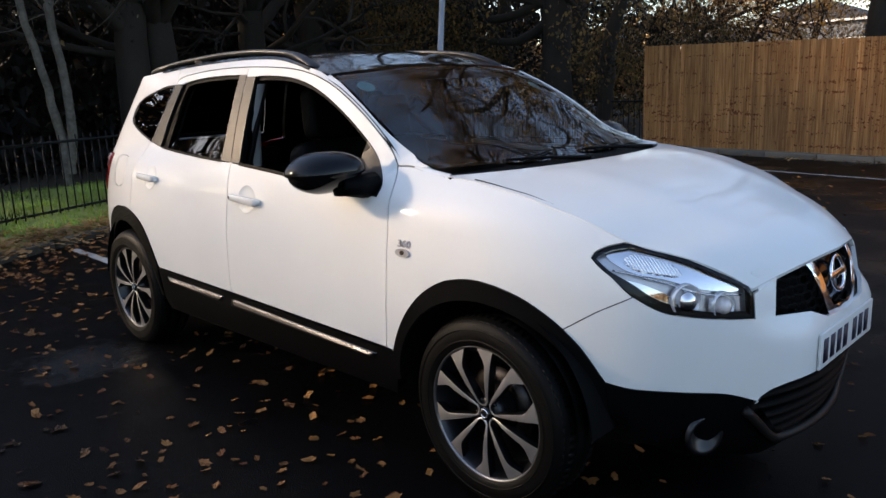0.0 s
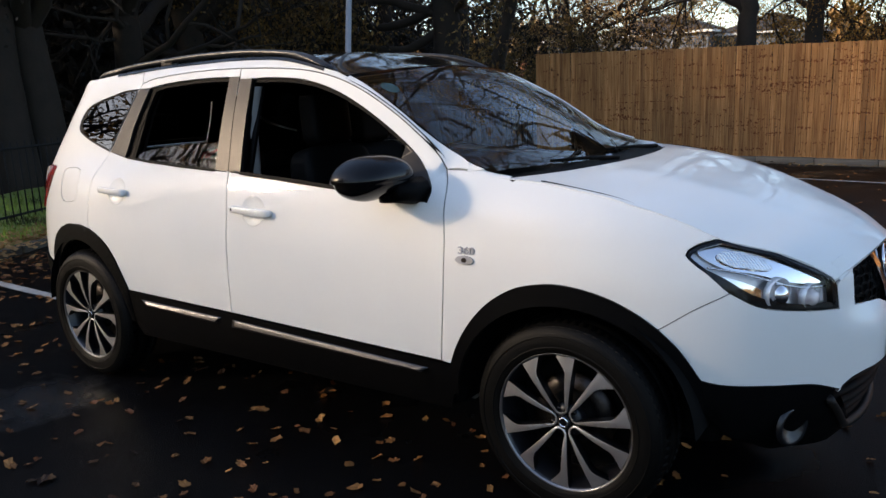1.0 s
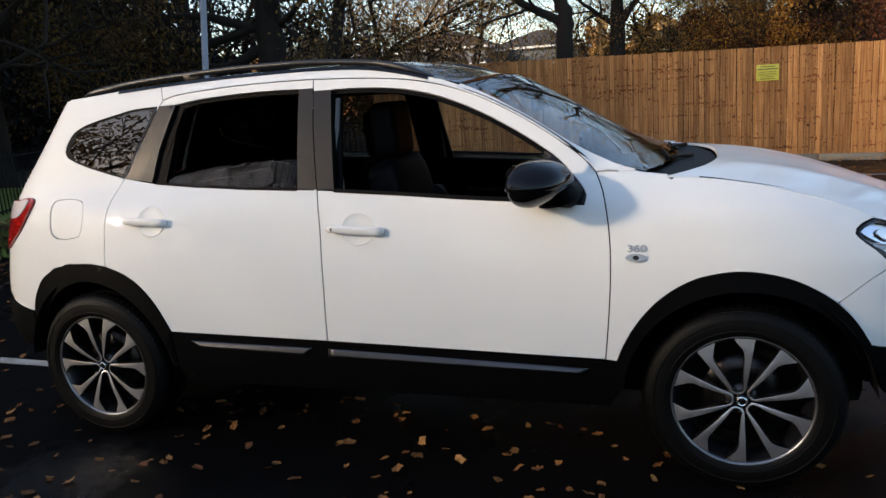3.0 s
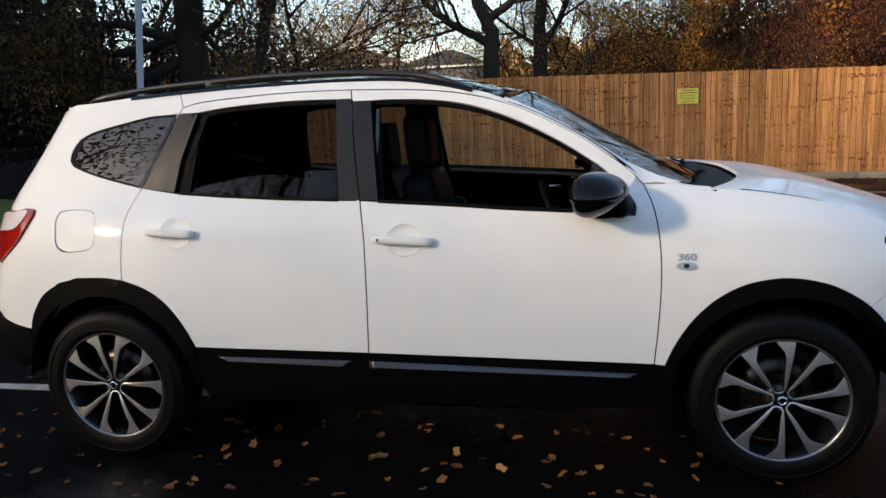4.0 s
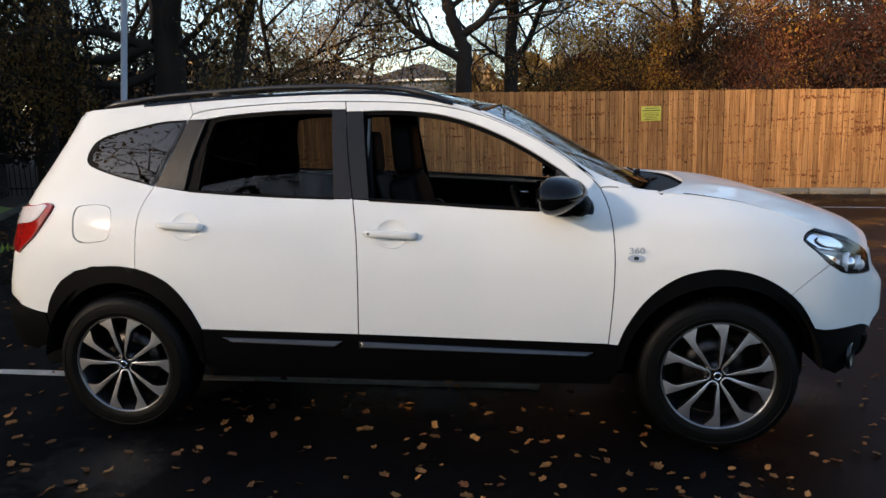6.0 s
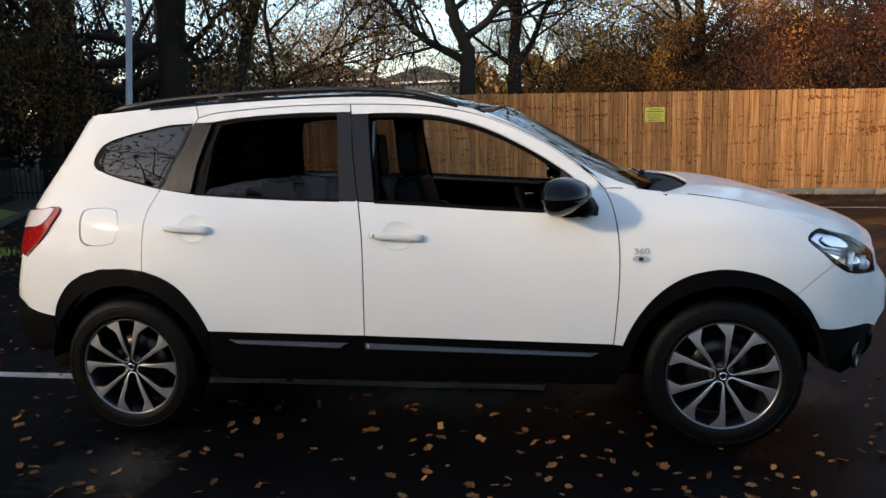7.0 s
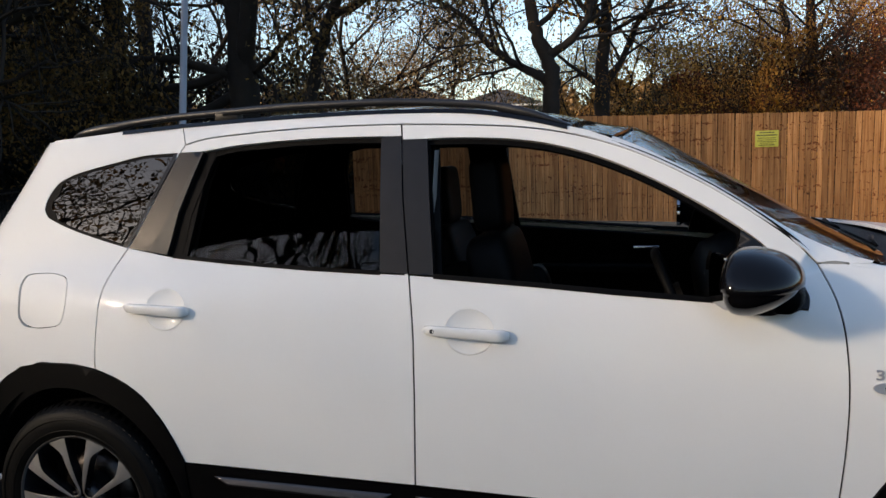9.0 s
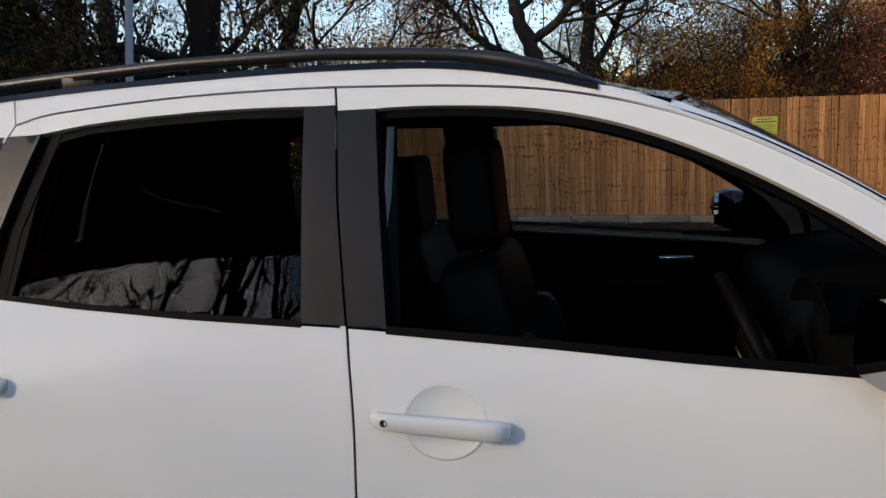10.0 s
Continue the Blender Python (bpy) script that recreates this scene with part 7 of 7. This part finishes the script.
plant(BROWN, 11, 20.0, 200, 1.2, "tree with thin brown autumn leaves")
for x, y, turn, size in ((-9.0, 21.5, 250, 0.9), (-6.6, 25.0, 40, 0.75)):
    plant(BROWN, x, y, turn, size, "tree with thin brown autumn leaves")
plant(BROWN, -8.0, 23.0, 310, 0.7, "tree with thin brown autumn leaves")
plant(GREEN, 10.2, 17.6, 0, 0.9, "dark green bushy tree")
plant(GREEN, 13.5, 18.0, 0, 1.2, "dark green bushy tree")
plant(GREEN, -5.6, 38.0, 30, 0.75, "dark green bushy tree")
rnd = random.Random(21)
for i in range(9):
    plant((BROWN, SAGE, RUST, TALL)[i % 4], 2.5 + 2.4 * i + rnd.uniform(-0.8, 0.8), rnd.uniform(25, 36), rnd.uniform(0, 360), rnd.uniform(0.7, 0.95), "autumn tree in the wood behind the fence")
for i in range(8):
    plant((OAK, BARE, BARE)[i % 3], rnd.uniform(-26, -12), rnd.uniform(20, 34), rnd.uniform(0, 360), rnd.uniform(0.7, 0.9), "thin-leaved tree in the wood")
# undergrowth behind the fence


def thicket(x0, x1, y0, y1, low, high, hole, seed):
    """Bushes from x0 to x1 with an uneven top and gaps between their sprays."""
    def place(r):
        while True:
            x, y, z = r.uniform(x0, x1), r.uniform(y0, y1), r.uniform(0.3, high)
            h = low + (high - low) * (0.5 + 0.9 * noise.noise(Vector((x * 0.6, y * 0.4, seed))))
            gap = noise.noise(Vector((x * 0.9, y * 0.9, z * 1.6 + seed))) + 0.5 * noise.noise(Vector((x * 2.4, y * 2.4, z * 3.5 + seed)))
            edge = min(x - x0, x1 - x) / (0.25 * (x1 - x0))
            if z < h * min(1.0, 0.35 + edge) and gap > hole:
                return x, y, z
    return place


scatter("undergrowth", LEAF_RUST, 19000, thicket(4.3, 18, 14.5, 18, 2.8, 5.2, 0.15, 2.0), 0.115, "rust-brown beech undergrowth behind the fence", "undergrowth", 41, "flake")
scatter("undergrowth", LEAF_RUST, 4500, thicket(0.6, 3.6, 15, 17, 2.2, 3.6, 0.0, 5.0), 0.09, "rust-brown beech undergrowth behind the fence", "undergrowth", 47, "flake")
scatter("undergrowth", LEAF_SHADED, 26000, thicket(-28, -7.5, 17, 25, 3.2, 6.2, -0.05, 4.0), 0.16, "undergrowth with the wood's shade put into its colour", "undergrowth", 49, "flake")
scatter("undergrowth", LEAF_OLIVE, 6000, thicket(-10, -4.6, 15, 19, 2.2, 3.4, 0.0, 6.0), 0.09, "olive-brown undergrowth behind the fence", "undergrowth", 50, "flake")
scatter("undergrowth", LEAF_BROWN, 5000, thicket(-7, -2.2, 16, 21, 1.5, 2.4, 0.0, 3.0), 0.09, "brown undergrowth behind the fence", "undergrowth", 42, "flake")
scatter("undergrowth", LEAF_GOLD, 3000, thicket(-2.1, 0.9, 15.5, 17.5, 2.0, 3.8, 0.05, 7.0), 0.085, "golden undergrowth behind the fence", "undergrowth", 43, "flake")
scatter("undergrowth", LEAF_GOLD, 2600, thicket(2.8, 4.7, 14.6, 16.0, 2.4, 5.0, 0.1, 8.0), 0.085, "golden undergrowth behind the fence", "undergrowth", 48, "flake")
# gold leaves stand in for sunlit clusters of the rust-brown beeches
scatter("undergrowth", LEAF_GOLD, 1500, thicket(5.0, 12.5, 14.2, 15.4, 3.2, 5.6, 0.38, 11.0), 0.10, "golden sprays put in for lit clusters among the rust-brown beeches", "undergrowth", 51, "flake")
scatter("undergrowth", LEAF_SAGE, 6000, thicket(0.2, 4.0, 16.5, 20, 3.0, 5.5, 0.05, 9.0), 0.08, "olive undergrowth behind the fence", "undergrowth", 46, "flake")

# the dark wood beyond the railing
def dark_brush(r):
    y = r.uniform(-4, 30)
    if y < 0.5:
        return -13 - 12 * r.random(), y, 5.0 * r.random()
    return -11.2 - 0.45 * y - 14 * r.random() ** 1.3, y, 8.5 * r.random() ** 1.15


def far_wood(r):
    a = r.uniform(0, 6.283)
    d = r.uniform(70, 95)
    top = 7 + 3.5 * noise.noise(Vector((math.cos(a) * 9, math.sin(a) * 9, 0)))
    if 1.68 < a < 2.0:
        top = 4.2
    return d * math.cos(a), d * math.sin(a), max(0.3, top) * r.random() ** 0.8


scatter("undergrowth", LEAF_SHADED, 60000, dark_brush, 0.34, "tangled undergrowth with the wood's shade put into its colour", "undergrowth", 44, "flake")
scatter("far_wood", LEAF_BROWN, 14000, far_wood, 2.2, "distant line of brown autumn trees", "wood", 45, "flake")
for i in range(17):
    y = rnd.uniform(4, 24)
    x = -11.5 - 0.45 * y - rnd.uniform(0, 18)
    plant((TALL if y > 12 else WOODOAK, WOODOAK, GREEN)[i % 3], x, y, rnd.uniform(0, 360), rnd.uniform(0.75, 1.0), "dark woodland tree beyond the railing")
# bare trees on the near side of the car park
for i, (x, y) in enumerate(((-21, -25), (-9, -26), (2, -24), (12, -26), (-13.5, -16), (-3, -30), (-12, -19), (-30, -27), (-6, -14), (-33, -30), (-10, -20))):
    plant((BARE, OAK)[i % 2], x, y, 70 * i, 1.0, "bare tree across the car park")
# unseen oaks in the sun's path, added to thin its light on the car
for i, (x, y) in enumerate(((-23, -18), (-26.5, -20), (-29, -15.5), (-21, -15))):
    plant(OAK, x, y, 50 + 95 * i, 1.1, "thin-leaved oak out of view, added to filter the sun")
for i, (x, y) in enumerate(((-7.5, -12.5), (-10.5, -14.5), (-17, -6))):
    plant((BARE, OAK, BROWN)[i], x, y, 130 * i, 1.15, "thin-leaved tree across the car park")
for i, (x, y) in enumerate(((-12, 13.5), (-10.5, 17), (-14, 18))):
    plant(TALL, x, y, 80 * i, 1.0, "tall brown-leaved tree at the edge of the wood")


# ---------------------------------------------------------------- far houses
def house(x, y, w, d, eaves, ridge, turn, label):
    h = thing("house", label, "house", group="houses beyond the fence")
    h.matrix_basis = pose(x, y, 0, 0, 0, turn)
    wall = box(-w / 2, w / 2, -d / 2, d / 2, 0, eaves - 1.3)
    part("wall", wall, BRICK, h, "orange brick wall", False)
    part("cladding", box(-w / 2 + 0.02, w / 2 - 0.02, -d / 2 + 0.02, d / 2 - 0.02, eaves - 1.3, eaves), CLADDING, h, "grey upper cladding", False)
    part("band", box(-w / 2 - 0.05, w / 2 + 0.05, -d / 2 - 0.05, d / 2 + 0.05, eaves - 1.42, eaves - 1.28), WHITEPAINT, h, "white band", False)
    part("fascia", box(-w / 2 - 0.4, w / 2 + 0.4, -d / 2 - 0.4, d / 2 + 0.4, eaves - 0.02, eaves + 0.18), WHITEPAINT, h, "white eaves board", False)
    bm = bmesh.new()
    o = 0.5
    c = [bm.verts.new((sx * (w / 2 + o), sy * (d / 2 + o), eaves + 0.18)) for sx, sy in ((-1, -1), (1, -1), (1, 1), (-1, 1))]
    t = [bm.verts.new((-(w / 2 - d / 2), 0, ridge)), bm.verts.new((w / 2 - d / 2, 0, ridge))]
    for f in ((c[0], c[1], t[1], t[0]), (c[2], c[3], t[0], t[1]), (c[1], c[2], t[1]), (c[3], c[0], t[0]), (c[3], c[2], c[1], c[0])):
        bm.faces.new(f)
    part("roof", bm, TILE, h, "dark tiled hipped roof", False)
    for k in range(4):
        wx = -w / 2 + w * (k + 0.5) / 4
        wf = part("window", box(wx - 0.7, wx + 0.7, -d / 2 - 0.06, -d / 2 + 0.02, eaves - 3.0, eaves - 1.6), WHITEPAINT, h, "white framed window", False)
        part("pane", box(wx - 0.6, wx + 0.6, -d / 2 - 0.09, -d / 2 - 0.05, eaves - 2.9, eaves - 1.7), GLOSS, wf, "", False)
    return h


house(-20.5, 66, 9.5, 7, 5.1, 6.9, 0, "far brick house with hipped tiled roof")
house(-11.8, 68, 7.5, 6.5, 4.75, 6.45, 0, "far brick house with hipped tiled roof")
house(-33, 66, 10, 7, 5.2, 7.0, 0, "far brick house with hipped tiled roof")
